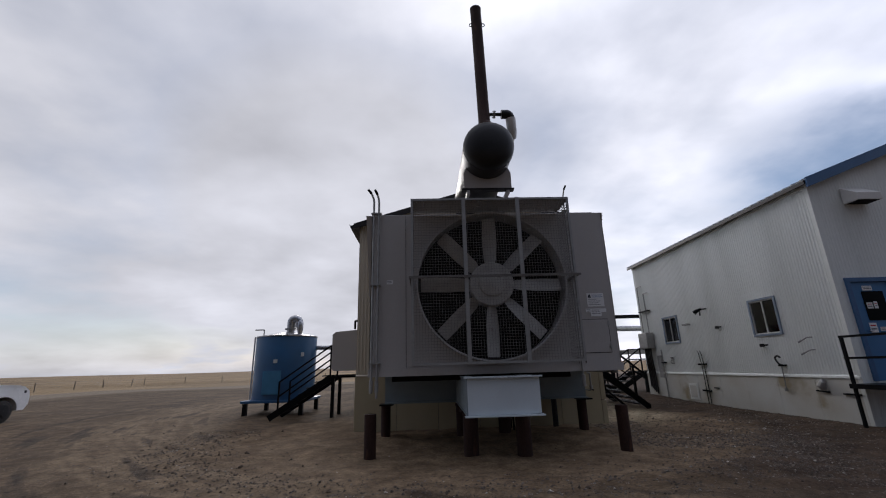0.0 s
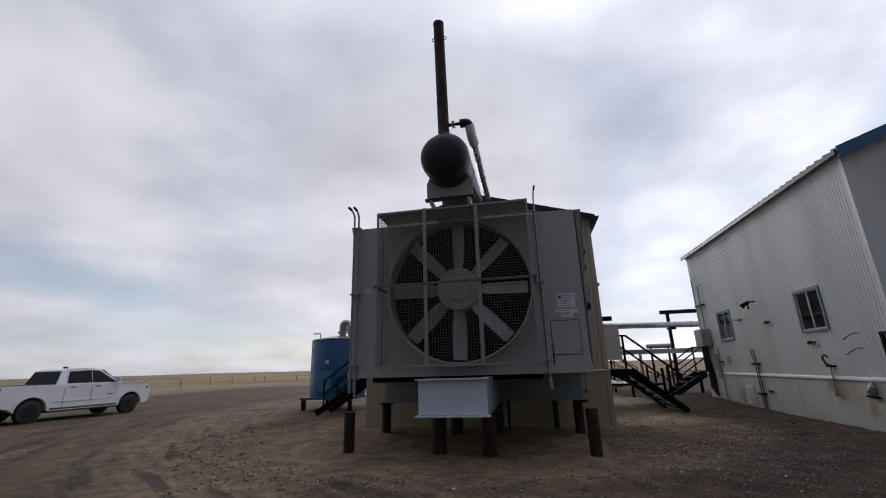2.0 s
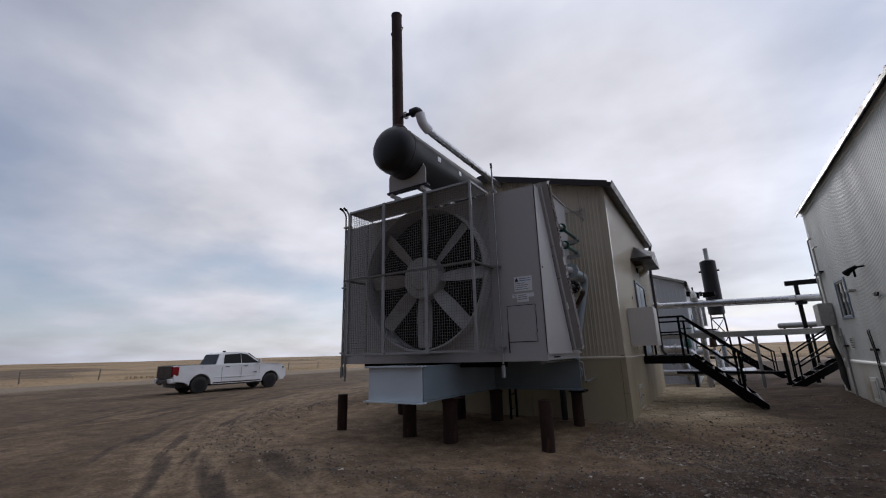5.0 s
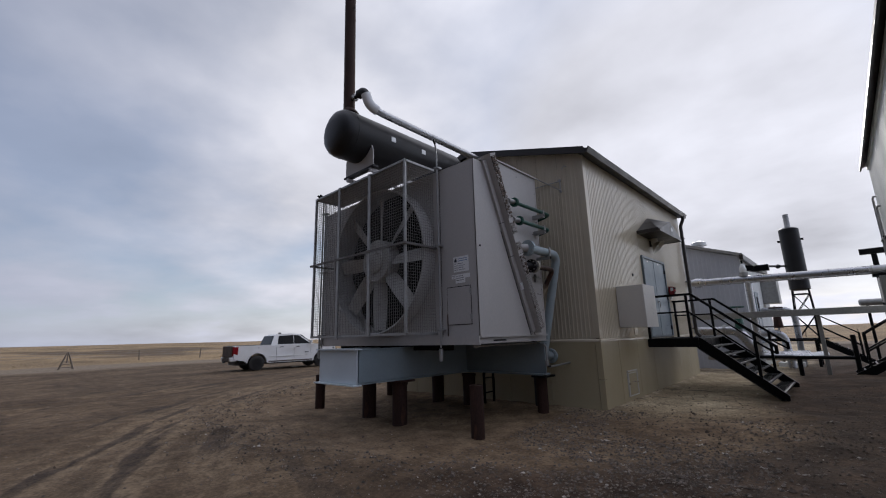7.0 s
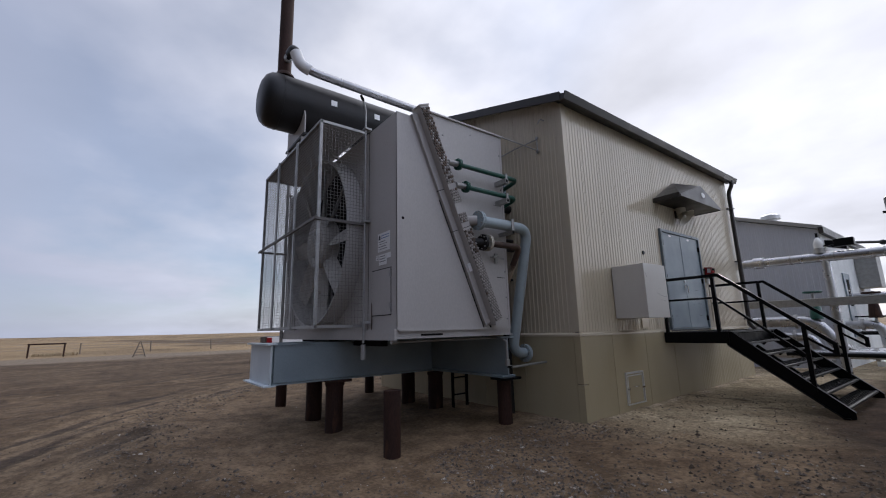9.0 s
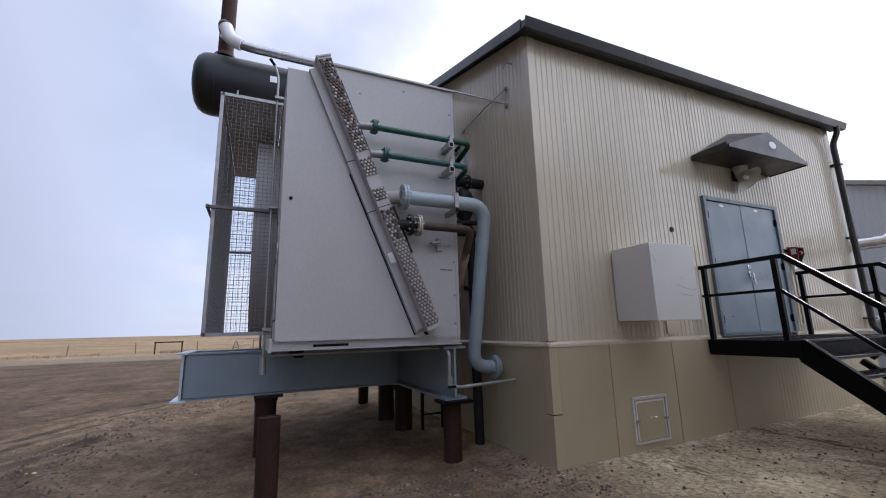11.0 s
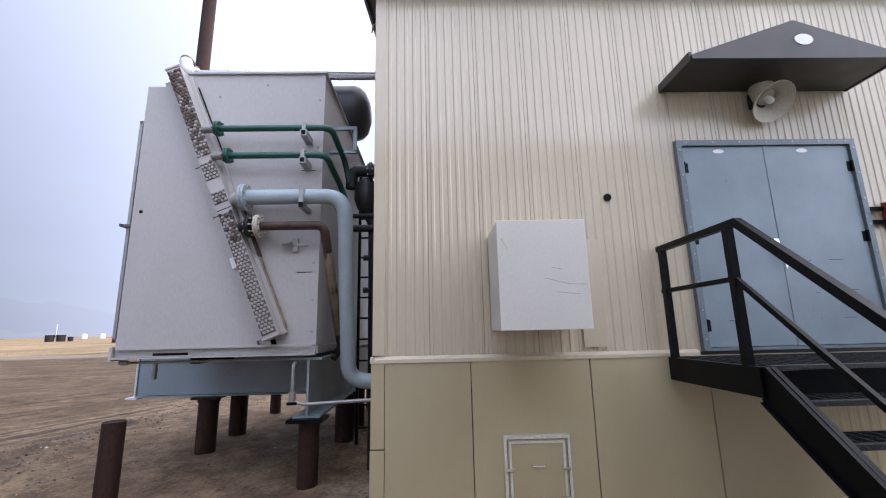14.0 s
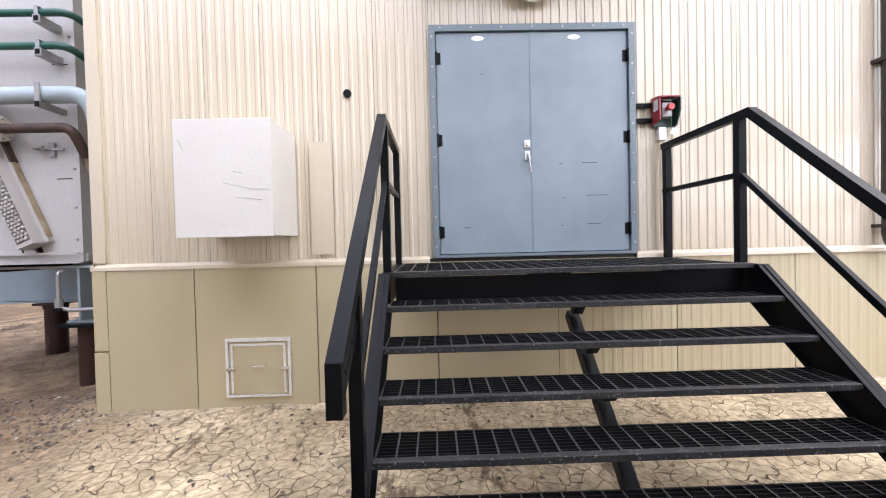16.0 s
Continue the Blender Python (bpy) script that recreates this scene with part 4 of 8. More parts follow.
def wall_fittings():
    # off-white box
    x, y0, y1, z0, z1 = BX1, 11.728, 12.434, 1.585, 2.446
    o = thing("wall_box", (x, (y0 + y1) / 2, z0), "off-white steel box with scratches hung on the wall", "box")
    body = part("body", box(B(), x + 0.012, x + 0.549, y0, y1, z0, z1, 0.006), "whitebox", o)
    part("cover", box(B(), x + 0.55, x + 0.565, y0 - 0.004, y1 + 0.004, z0 - 0.004, z1 + 0.004, 0.005), "whitebox", o)
    for k, (ya, za, yb, zb) in enumerate(((12.08, 1.98, 12.28, 1.93), (12.28, 1.93, 12.42, 1.925), (12.17, 1.87, 12.36, 1.85), (12.15, 2.06, 12.22, 2.05), (11.76, 2.30, 11.80, 2.22))):
        part("scratch", bar(B(), (x + 0.5655, ya, za), (x + 0.5655, yb, zb), 0.002, 0.004), "galv", body)
    # round hole
    bm = tube(B(), [(x + 0.002, 12.895, 2.81), (x + 0.016, 12.895, 2.81)], 0.036, 20)
    h = single("vent_hole", bm, "blacksteel", "small round black vent hole in the wall", "vent")
    # floor hatch
    ha = thing("access_hatch", (x + 0.02, 12.065, 0.19), "tan access hatch in a pale aluminium frame", "hatch")
    fx0, fx1 = x + 0.022, x + 0.044
    f = B()
    box(f, fx0, fx1, 11.785, 12.345, 0.682, 0.71)
    box(f, fx0, fx1, 11.785, 11.808, 0.20, 0.682)
    box(f, fx0, fx1, 12.322, 12.345, 0.20, 0.682)
    box(f, fx0, fx1, 11.808, 12.322, 0.20, 0.218)
    part("frame", f, "alu", ha)
    part("panel", box(B(), fx0, x + 0.036, 11.815, 12.315, 0.224, 0.676, 0.004), "skirt", ha)
    f = B()
    for yy in (11.838, 12.292):
        box(f, x + 0.036, x + 0.042, yy - 0.009, yy + 0.009, 0.235, 0.662)
    box(f, x + 0.036, x + 0.042, 11.847, 12.283, 0.645, 0.662)
    part("trim", f, "alu", ha)
    part("handle", tube(B(), rounded([(x + 0.036, 12.01, 0.475), (x + 0.07, 12.01, 0.475), (x + 0.07, 12.13, 0.475), (x + 0.036, 12.13, 0.475)], 0.02), 0.007, 8), "chrome", ha, smooth=True)
    for yy in (11.83, 12.30):
        part("latch", box(B(), x + 0.036, x + 0.058, yy - 0.035, yy + 0.035, 0.435, 0.46, 0.004), "chrome", ha)
    # flat closed panel patch right of the box
    part("patch_panel", box(B(), x + 0.008, x + 0.016, 12.55, 12.75, 1.42, 2.40), "tan", bpy.data.objects["wall_east"])
    # canopy over the door
    c = thing("door_canopy", (x, 14.48, 3.95), "dark brown sheet-metal canopy with a pitched front over the door", "canopy")
    yl, yr, xe = 13.54, 15.46, x + 0.53
    pk = 14.52
    bm = B()
    prism(bm, [(xe, yl, 3.905), (xe, yr, 3.905), (xe, yr, 3.945), (xe, pk, 4.29), (xe, yl, 3.945)], (0.02, 0, 0))
    part("fascia", bm, "browntrim", c)
    for a, sgn in ((yl, 1), (yr, -1)):
        bm = B()
        prism(bm, [(x + 0.012, a, 3.96), (x + 0.012, pk, 4.49), (x + 0.012, pk, 4.51), (x + 0.012, a, 3.98)], (xe - x - 0.014, 0, 0))
        for v in bm.verts:
            if v.co.x > x + 0.3:
                v.co.z -= 0.03 if abs(v.co.y - a) < 0.01 else 0.22
        part("roof_sheet", bm, "browntrim", c)
        part("side", box(B(), x + 0.012, xe - 0.002, a - 0.012, a + 0.012, 3.90, 3.985), "browntrim", c)
    part("underside", box(B(), x + 0.012, xe - 0.002, yl + 0.013, yr - 0.013, 3.91, 3.925), "browntrim", c)
    bm = tube(B(), [(0, 0, 0), (0.004, 0, 0)], 1.0, 24)
    bm.transform(Matrix.Translation((xe + 0.021, pk + 0.06, 4.09)) @ Matrix.Diagonal((1, 0.085, 0.055, 1)))
    part("sticker", bm, "sign", c, "white oval sticker")
    # lamp with a cream horn shade
    l = thing("wall_lamp", (x, 14.40, 3.70), "cream bell-shaped wall lamp with a clear glass globe under the canopy", "lamp")
    part("bracket", box(B(), x + 0.012, x + 0.06, 14.42, 14.56, 3.70, 3.86, 0.01), "browntrim", l)
    part("collar", tube(B(), [(x + 0.10, 14.51, 3.908), (x + 0.10, 14.51, 3.86), (x + 0.11, 14.51, 3.79), (x + 0.13, 14.515, 3.76)], 0, 20, [0.105, 0.105, 0.095, 0.07]), "horn", l, smooth=True)
    d = Vector((0.71, 0.03, -0.71)).normalized()
    p = Vector((x + 0.03, 14.513, 3.855))
    prof = [(0.08, 0.085), (0.12, 0.092), (0.15, 0.105), (0.19, 0.135), (0.22, 0.165), (0.245, 0.195), (0.25, 0.20)]
    pts = [p + d * a for a, r in prof]
    bm = tube(B(), pts, 0, 28, [r for a, r in prof])
    bm.faces.ensure_lookup_table()
    bmesh.ops.delete(bm, geom=[f for f in bm.faces if len(f.verts) > 4][1:], context="FACES")
    bmesh.ops.solidify(bm, geom=bm.faces[:], thickness=0.006)
    part("shade", bm, "horn", l, smooth=True)
    prof = [(0.08, 0.03), (0.13, 0.036), (0.19, 0.036), (0.22, 0.026), (0.235, 0.008)]
    part("globe", tube(B(), [p + d * a for a, r in prof], 0, 16, [r for a, r in prof]), "bulb", l, smooth=True)
    # red alarm guard
    a = thing("alarm_station", (x, 15.62, 2.45), "red and dark green metal guard over an alarm push button", "alarm")
    for z in (2.52, 2.65):
        part("strut", box(B(), x + 0.008, x + 0.04, 15.41, 15.56, z - 0.018, z + 0.018), "blacksteel", a)
    part("side", prism(B(), [(x + 0.02, 15.545, 2.47), (x + 0.16, 15.545, 2.49), (x + 0.16, 15.545, 2.68), (x + 0.02, 15.545, 2.70)], (0, 0.012, 0)), "red", a, "red painted side plate")
    part("top", prism(B(), [(x + 0.02, 15.545, 2.70), (x + 0.02, 15.72, 2.70), (x + 0.17, 15.72, 2.68), (x + 0.17, 15.545, 2.68)], (0, 0, 0.01)), "red", a)
    part("back_plate", box(B(), x + 0.012, x + 0.03, 15.56, 15.72, 2.46, 2.695), "darkgreen", a)
    part("side", prism(B(), [(x + 0.03, 15.722, 2.44), (x + 0.10, 15.722, 2.46), (x + 0.16, 15.722, 2.58), (x + 0.16, 15.722, 2.68), (x + 0.03, 15.722, 2.70)], (0, 0.01, 0)), "darkgreen", a, "dark green side plate")
    part("button_box", box(B(), x + 0.03, x + 0.10, 15.60, 15.69, 2.53, 2.66, 0.01), "galv", a)
    part("button", tube(B(), [(x + 0.10, 15.645, 2.60), (x + 0.15, 15.645, 2.60), (x + 0.17, 15.645, 2.60)], 0.03, 14, [0.018, 0.032, 0.026]), "redink", a, smooth=True)
    part("label", box(B(), x + 0.07, x + 0.14, 15.541, 15.544, 2.58, 2.67), "sign", a)
    part("box", box(B(), x + 0.012, x + 0.06, 15.59, 15.66, 2.34, 2.455, 0.01), "alu", a)
    part("card", prism(B(), [(x + 0.05, 15.69, 2.40), (x + 0.052, 15.74, 2.38), (x + 0.054, 15.77, 2.44), (x + 0.052, 15.72, 2.46)], (0.003, 0, 0)), "sign", a, "small white inspection card on a string")
    part("conduit", tube(B(), [(x + 0.03, 15.62, 2.34), (x + 0.03, 15.62, 1.5)], 0.009, 8), "tan", a)
    # small bracket and rods on the south wall
    r = thing("stay_rod", (3.67, BY0, 4.75), "thin steel stay rod from the wall to the cooler", "rod")
    part("rod", tube(B(), [(3.79, BY0 - 0.03, 4.50), (3.58, 9.98, 4.655), (3.575, 8.36, 4.655)], 0.010, 6), "galv", r)
    part("rod", tube(B(), [(3.79, BY0 - 0.03, 4.48), (3.79, BY0 - 0.03, 4.73)], 0.010, 6), "galv", r)
    part("rod", tube(B(), [(3.79, BY0 - 0.03, 4.71), (3.3, BY0 - 0.045, 4.71), (2.53, BY0 - 0.03, 4.69)], 0.010, 6), "galv", r)
    for at in ((3.79, 4.73), (3.79, 4.48), (2.53, 4.69)):
        part("foot", box(B(), at[0] - 0.02, at[0] + 0.02, BY0 - 0.045, BY0 - 0.006, at[1] - 0.02, at[1] + 0.02), "galv", r)
    for z in (4.46, 3.93):
        q = thing("wall_conduit", (1.9, BY0, z), "short black conduit fixed along the gable wall", "conduit", "conduits on the gable wall")
        part("pipe", tube(B(), [(2.40, BY0 - 0.04, z + 0.03), (1.9, BY0 - 0.05, z), (1.35, BY0 - 0.04, z - 0.03)], 0.028, 8), "black", q, smooth=True)
        for sx in (2.25, 1.5):
            part("clip", box(B(), sx - 0.02, sx + 0.02, BY0 - 0.075, BY0 - 0.004, z - 0.05, z + 0.05), "galv", q)
    k = single("wall_hook", tube(B(), rounded([(3.95, BY0 - 0.005, 5.0), (3.95, BY0 - 0.10, 5.0), (3.90, BY0 - 0.12, 4.93)], 0.03), 0.009, 6), "galv", "small bent steel hook on the gable wall", "hook")


wall_fittings()


# ---- the fan cooler ----
CX0, CX1, CY0, CY1, CZ0, CZ1 = -1.10, 3.60, 7.93, 9.97, 1.48, 4.47
FX, FZ, FR = 1.22, 3.00, 1.43   # the fan's axis and radius


def cooler():
    c = thing("fan_cooler", (FX, 8.9, 1.36), "grey steel radiator cooler with a caged fan on a skid", "cooler")
    # front sheet with a round opening, built as fans of quads from the ring to the rim
    bm = B()
    n = 64
    ring, rim = [], []
    for k in range(n):
        a = 2 * math.pi * (k + 0.5) / n
        dx, dz = math.cos(a), math.sin(a)
        ring.append((FX + dx * FR, FZ + dz * FR))
        s = min((CX1 - FX) / dx if dx > 0 else (CX0 - FX) / dx, (CZ1 - FZ) / dz if dz > 0 else (CZ0 - FZ) / dz)
        rim.append((FX + dx * s, FZ + dz * s))
    vr = [[bm.verts.new((x, y, z)) for x, z in loop] for loop in (ring, rim) for y in (CY0, CY0 + 0.01)]
    corners = [(CX1, CZ1), (CX0, CZ1), (CX0, CZ0), (CX1, CZ0)]
    for k in range(n):
        j = (k + 1) % n
        p, q = rim[k], rim[j]
        if abs(p[0] - q[0]) > 1e-4 and abs(p[1] - q[1]) > 1e-4:
            cx, cz = min(corners, key=lambda t: math.hypot(t[0] - p[0], t[1] - p[1]))
            bm.faces.new((vr[0][k], vr[0][j], vr[2][j], bm.verts.new((cx, CY0, cz)), vr[2][k]))
        else:
            bm.faces.new((vr[0][k], vr[0][j], vr[2][j], vr[2][k]))
        bm.faces.new((vr[0][k], vr[1][k], vr[1][j], vr[0][j]))
    front = part("front_panel", bm, "grey", c)
    for x in (-0.42, 2.80):
        part("panel_seam", box(B(), x - 0.004, x + 0.004, CY0 - 0.003, CY0, CZ0, CZ1), "core", front)
    # side sheets: the plenum before the slanting core and the box behind it
    for x, s in ((CX1, 1), (CX0, -1)):
        part("plenum_side", prism(B(), [(x - s * 0.02, CY0, CZ0), (x - s * 0.02, 9.52, CZ0), (x - s * 0.02, 8.28, CZ1), (x - s * 0.02, CY0, CZ1)], (s * 0.02, 0, 0)), "grey", c)
        part("rear_side", prism(B(), [(x - s * 0.06, 9.56, CZ0), (x - s * 0.06, CY1, CZ0), (x - s * 0.06, CY1, 4.63), (x - s * 0.06, 8.36, 4.63), (x - s * 0.06, 8.32, 4.5)], (s * 0.03, 0, 0)), "grey", c)
        part("core_joint", prism(B(), [(x - s * 0.06, 9.50, CZ0), (x - s * 0.06, 9.575, CZ0), (x - s * 0.06, 8.36, 4.52), (x - s * 0.06, 8.26, 4.47)], (s * 0.04, 0, 0)), "core", c)
    part("rear_panel", box(B(), CX0 + 0.06, CX1 - 0.06, CY1 - 0.02, CY1, CZ0, 4.63), "grey", c)
    part("top_panel", box(B(), CX0 + 0.02, CX1 - 0.02, CY0, 8.34, CZ1 - 0.02, CZ1), "grey", c)
    part("top_panel", box(B(), CX0 + 0.0, CX1 + 0.0, 8.36, CY1 + 0.03, 4.632, 4.66, 0.006), "grey", c)
    part("core", prism(B(), [(CX0 + 0.06, 9.30, CZ0 + 0.02), (CX0 + 0.06, 9.50, CZ0 + 0.02), (CX0 + 0.06, 8.30, CZ1 - 0.02), (CX0 + 0.06, 8.14, CZ1 - 0.02)], (CX1 - CX0 - 0.12, 0, 0)), "core", c, "dark finned radiator core")
    part("floor_sheet", box(B(), CX0 + 0.06, CX1 - 0.06, CY0 - 0.02, CY1 + 0.02, 1.39, CZ0 - 0.004, 0.01), "grey", c)
    part("base_lip", box(B(), CX0 - 0.015, CX1 + 0.015, CY0 - 0.05, CY0 - 0.022, 1.36, 1.50), "grey", c)
    for x, s in ((CX1, 1), (CX0, -1)):
        part("base_rail", box(B(), x - s * 0.05, x - s * 0.03, CY0 - 0.02, CY1, 1.392, CZ0 - 0.004), "grey", c)
        part("base_flange", box(B(), x - s * 0.05, x + s * 0.018, CY0 - 0.02, CY1, 1.376, 1.39), "grey", c)
        part("side_lip", box(B(), x + s * 0.001, x + s * 0.016, CY0 + 0.01, CY1 - 0.02, CZ0 - 0.012, CZ0 + 0.012), "grey", c)
    part("slot", box(B(), CX1 - 0.029, CX1 - 0.026, 8.30, 8.66, 1.405, 1.43), "core", c)
    sr = part("drain_rod", tube(B(), [(CX1 - 0.12, CY0 + 0.02, 1.335), (CX1 - 0.12, 9.74, 1.335)], 0.014, 8), "galv", c, "thin galvanised drain rod under the base", smooth=True)
    part("drain_cap", tube(B(), [(CX1 - 0.12, CY0 - 0.02, 1.335), (CX1 - 0.12, CY0 + 0.06, 1.335)], 0.026, 10), "galv", sr)
    # fan ring, hub and eight blades
    bm = B()
    rows = []
    for r, y in ((FR, CY0 + 0.22), (FR - 0.015, CY0), (FR - 0.03, 7.66), (FR, 7.655), (FR + 0.006, CY0 - 0.002)):
        rows.append([bm.verts.new((FX + r * math.cos(2 * math.pi * k / 72), y, FZ + r * math.sin(2 * math.pi * k / 72))) for k in range(72)])
    for a, b in zip(rows, rows[1:]):
        for k in range(72):
            bm.faces.new((a[k], a[(k + 1) % 72], b[(k + 1) % 72], b[k]))
    part("fan_ring", bm, "grey", c, smooth=True)
    hub = part("hub", tube(B(), [(FX, 7.98, FZ), (FX, 7.72, FZ), (FX, 7.70, FZ)], 0, 40, [0.42, 0.42, 0.40]), "blade", c, smooth=True)
    part("hub_cap", tube(B(), [(FX, 7.70, FZ), (FX, 7.66, FZ), (FX, 7.65, FZ)], 0, 32, [0.25, 0.24, 0.22]), "blade", hub, smooth=True)
    for k in range(10):
        a = 2 * math.pi * k / 10
        p = (FX + 0.33 * math.cos(a), FZ + 0.33 * math.sin(a))
        part("bolt", tube(B(), [(p[0], 7.70, p[1]), (p[0], 7.685, p[1])], 0.014, 6), "galv", hub)
    for k in range(8):
        bm = B()
        rows = []
        for r, chord, twist in ((0.40, 0.20, 40), (0.50, 0.27, 36), (0.8, 0.30, 30), (1.12, 0.285, 25), (1.33, 0.27, 22), (1.35, 0.25, 22)):
            twist = -twist
            ring = []
            for u, w in ((-0.5, 0.0), (-0.30, 0.016), (0.0, 0.026), (0.3, 0.018), (0.5, 0.0), (0.3, -0.006), (0.0, -0.002), (-0.3, -0.006)):
                s, d = u * chord, w
                tw = radians(twist)
                ring.append(bm.verts.new((s * math.cos(tw) - d * math.sin(tw), s * math.sin(tw) + d * math.cos(tw), r)))
            rows.append(ring)
        for a, b in zip(rows, rows[1:]):
            for i in range(8):
                bm.faces.new((a[i], a[(i + 1) % 8], b[(i + 1) % 8], b[i]))
        bm.faces.new(rows[-1])
        bm.faces.new(rows[0][::-1])
        bm.transform(Matrix.Translation((FX, 7.84, FZ)) @ Matrix.Rotation(radians(45 * k + 1), 4, "Y"))
        part("fan_blade", bm, "blade", c, smooth=True)
    # cage before the fan
    gx0, gx1, gy, gz0, gz1 = -0.27, 2.66, 7.22, 1.555, 4.52
    cage = B()
    t = 0.04
    for x in (gx0, gx1):
        bar(cage, (x, gy, gz0), (x, gy, gz1), t, t)
        bar(cage, (x, gy, gz0), (x, CY0, gz0), t, t)
        bar(cage, (x, gy, gz1), (x, CY0, gz1), t, t)
    for z in (gz0, gz1):
        bar(cage, (gx0 - 0.02, gy - 0.002, z), (gx1 + 0.02, gy - 0.002, z), t, t)
    part("cage_frame", cage, "galv", c)
    for x in (0.69, 1.70):
        part("cage_upright", box(B(), x - 0.035, x + 0.035, gy - 0.045, gy - 0.022, gz0 - 0.02, gz1 + 0.02), "galv", c)
    bm = B()
    box(bm, gx0 - 0.06, gx1 + 0.08, gy - 0.075, gy - 0.048, 3.02, 3.055)
    for x, s in ((gx0, -1), (gx1, 1)):
        box(bm, x - 0.02 + s * 0.034, x + 0.02 + s * 0.034, gy - 0.046, CY0 - 0.01, 3.02, 3.055)
    # the belt's own shadow is put into its dark colour
    part("cage_belt", bm, "shadebelt", c, "steel angle across the cage, darkened by painted shade")

    def mesh_sheet(u0, u1, v0, v1, place, step=0.05):
        bm = B()
        for i in range(int((u1 - u0) / step) + 1):
            bar(bm, place(u0 + i * step, v0, 0), place(u0 + i * step, v1, 0), 0.0042, 0.0042)
        for i in range(int((v1 - v0) / step) + 1):
            bar(bm, place(u0, v0 + i * step, 0.005), place(u1, v0 + i * step, 0.005), 0.0042, 0.0042)
        part("wire_mesh", bm, "wire", c, "square welded wire mesh")

    mesh_sheet(gx0 + 0.02, gx1 - 0.02, gz0 + 0.02, gz1 - 0.02, lambda u, v, o: (u, gy + o, v))
    part("cage_roof", box(B(), gx0 + 0.022, gx1 - 0.022, gy + 0.022, CY0 - 0.004, gz1 - 0.004, gz1 + 0.004), "grey", c, "solid sheet over the cage")
    for x in (gx0, gx1):
        mesh_sheet(gy + 0.02, CY0 - 0.02, gz0 + 0.02, gz1 - 0.02, lambda u, v, o: (x + o, u, v))
    # slanting header strips with rows of plugs
    d = Vector((0, 9.57 - 8.30, 1.55 - 4.57))
    long = d.length
    d.normalize()
    across = Vector((0, -d.z, d.y)).normalized()
    if across.y < 0:
        across = -across

    def slab(x0, x1, s0, s1, w0, w1):
        top = Vector((0, 8.22, 4.57))
        bm = B()
        poly = [top + d * s + across * w + Vector((x0, 0, 0)) for s, w in ((s0, w0), (s1, w0), (s1, w1), (s0, w1))]
        return prism(bm, poly, (x1 - x0, 0, 0))

    plug = B()
    tube(plug, [(0, 0, 0), (0.016, 0, 0), (0.020, 0, 0)], 0, 6, [0.0168, 0.0168, 0.013])
    plug_meshes = []
    for kind in ("plug", "rustyplug"):
        plug_meshes.append(bpy.data.meshes.new("plug"))
        plug.to_mesh(plug_meshes[-1])
        plug_meshes[-1].materials.append(M[kind])
    plug.free()
    rust_rnd = random.Random(8)
    for x, s in ((CX1, 1), (CX0, -1)):
        head = part("header", slab(x - s * 0.05, x + s * 0.155, 0.0, long, 0.0, 0.155), "grey", c, "grey header box with rows of plugs")
        part("header_flange", slab(x - s * 0.02, x + s * 0.05, 0.06, long - 0.02, -0.10, -0.002), "grey", c)
        part("header_flange", slab(x - s * 0.05, x + s * 0.03, 0.06, long + 0.02, 0.157, 0.20), "grey", c)
        part("joint_cover", slab(x - s * 0.02, x + s * 0.052, 1.20, 1.208, -0.102, -0.001), "core", head)
        part("joint_cover", slab(x - s * 0.02, x + s * 0.052, 1.82, 1.828, -0.102, -0.001), "core", head)
        part("joint_cover", slab(x + s * 0.154, x + s * 0.1575, 1.82, 1.828, 0.0, 0.155), "core", head)
        part("end_plate", slab(x - s * 0.05, x + s * 0.165, long + 0.001, long + 0.02, -0.01, 0.162), "grey", head)
        part("end_plate", slab(x - s * 0.05, x + s * 0.165, -0.02, -0.001, -0.01, 0.162), "grey", head)
        if s > 0:
            top = Vector((x + 0.155, 8.22, 4.57))
            # dark sheets: grime, and the plugs' shade painted into the colour
            for u0, u1 in ((0.025, 1.14), (1.25, 1.45), (1.61, 1.75), (1.87, long - 0.025)):
                part("plug_sheet", slab(x + 0.150, x + 0.158, u0, u1, 0.004, 0.151), "plugshade", head, "grimy sheet with the shade between the plugs in its colour")
            row = 0
            u = 0.05
            while u < long - 0.04:
                if not (1.15 < u < 1.24 or 1.46 < u < 1.60 or 1.76 < u < 1.86):
                    for k in range(3 if row % 2 else 4):
                        w = 0.018 + k * 0.0397 + (0.0198 if row % 2 else 0.0)
                        rusty = rust_rnd.random() < (0.75 if u < 0.75 else 0.6 if 1.86 < u < 2.3 else 0.35 if u < 1.2 else 0.05)
                        ob = new("plug", plug_meshes[1 if rusty else 0])
                        ob.parent = head
                        ob.location = top + d * u + across * w - ORIGIN[c.name]
                row += 1
                u += 0.0365
            part("stained_edge", slab(x - 0.02, x + 0.04, 2.42, long - 0.03, 0.202, 0.215), "stain", head, "buff sealant edge strip")
            part("stained_edge", slab(x - 0.02, x + 0.055, 1.84, 2.42, 0.202, 0.225), "rustpipe", head, "rusted edge strip under the brown flange")
            part("seam", slab(x - 0.01, x + 0.004, 0.22, 1.15, 0.215, 0.227), "core", head)
            part("seam", slab(x - 0.01, x + 0.004, 1.33, long + 0.02, -0.118, -0.104), "core", head)
            part("tag_plate", slab(x + 0.053, x + 0.075, 2.33, 2.45, -0.075, -0.015), "sign", head, "small pale tag plate")
    # latch, cover bolts and seams on the east rear sheet
    xs = CX1 - 0.03
    la = part("latch", box(B(), xs + 0.001, xs + 0.035, 9.69, 9.75, 2.47, 2.62, 0.004), "galv", c)
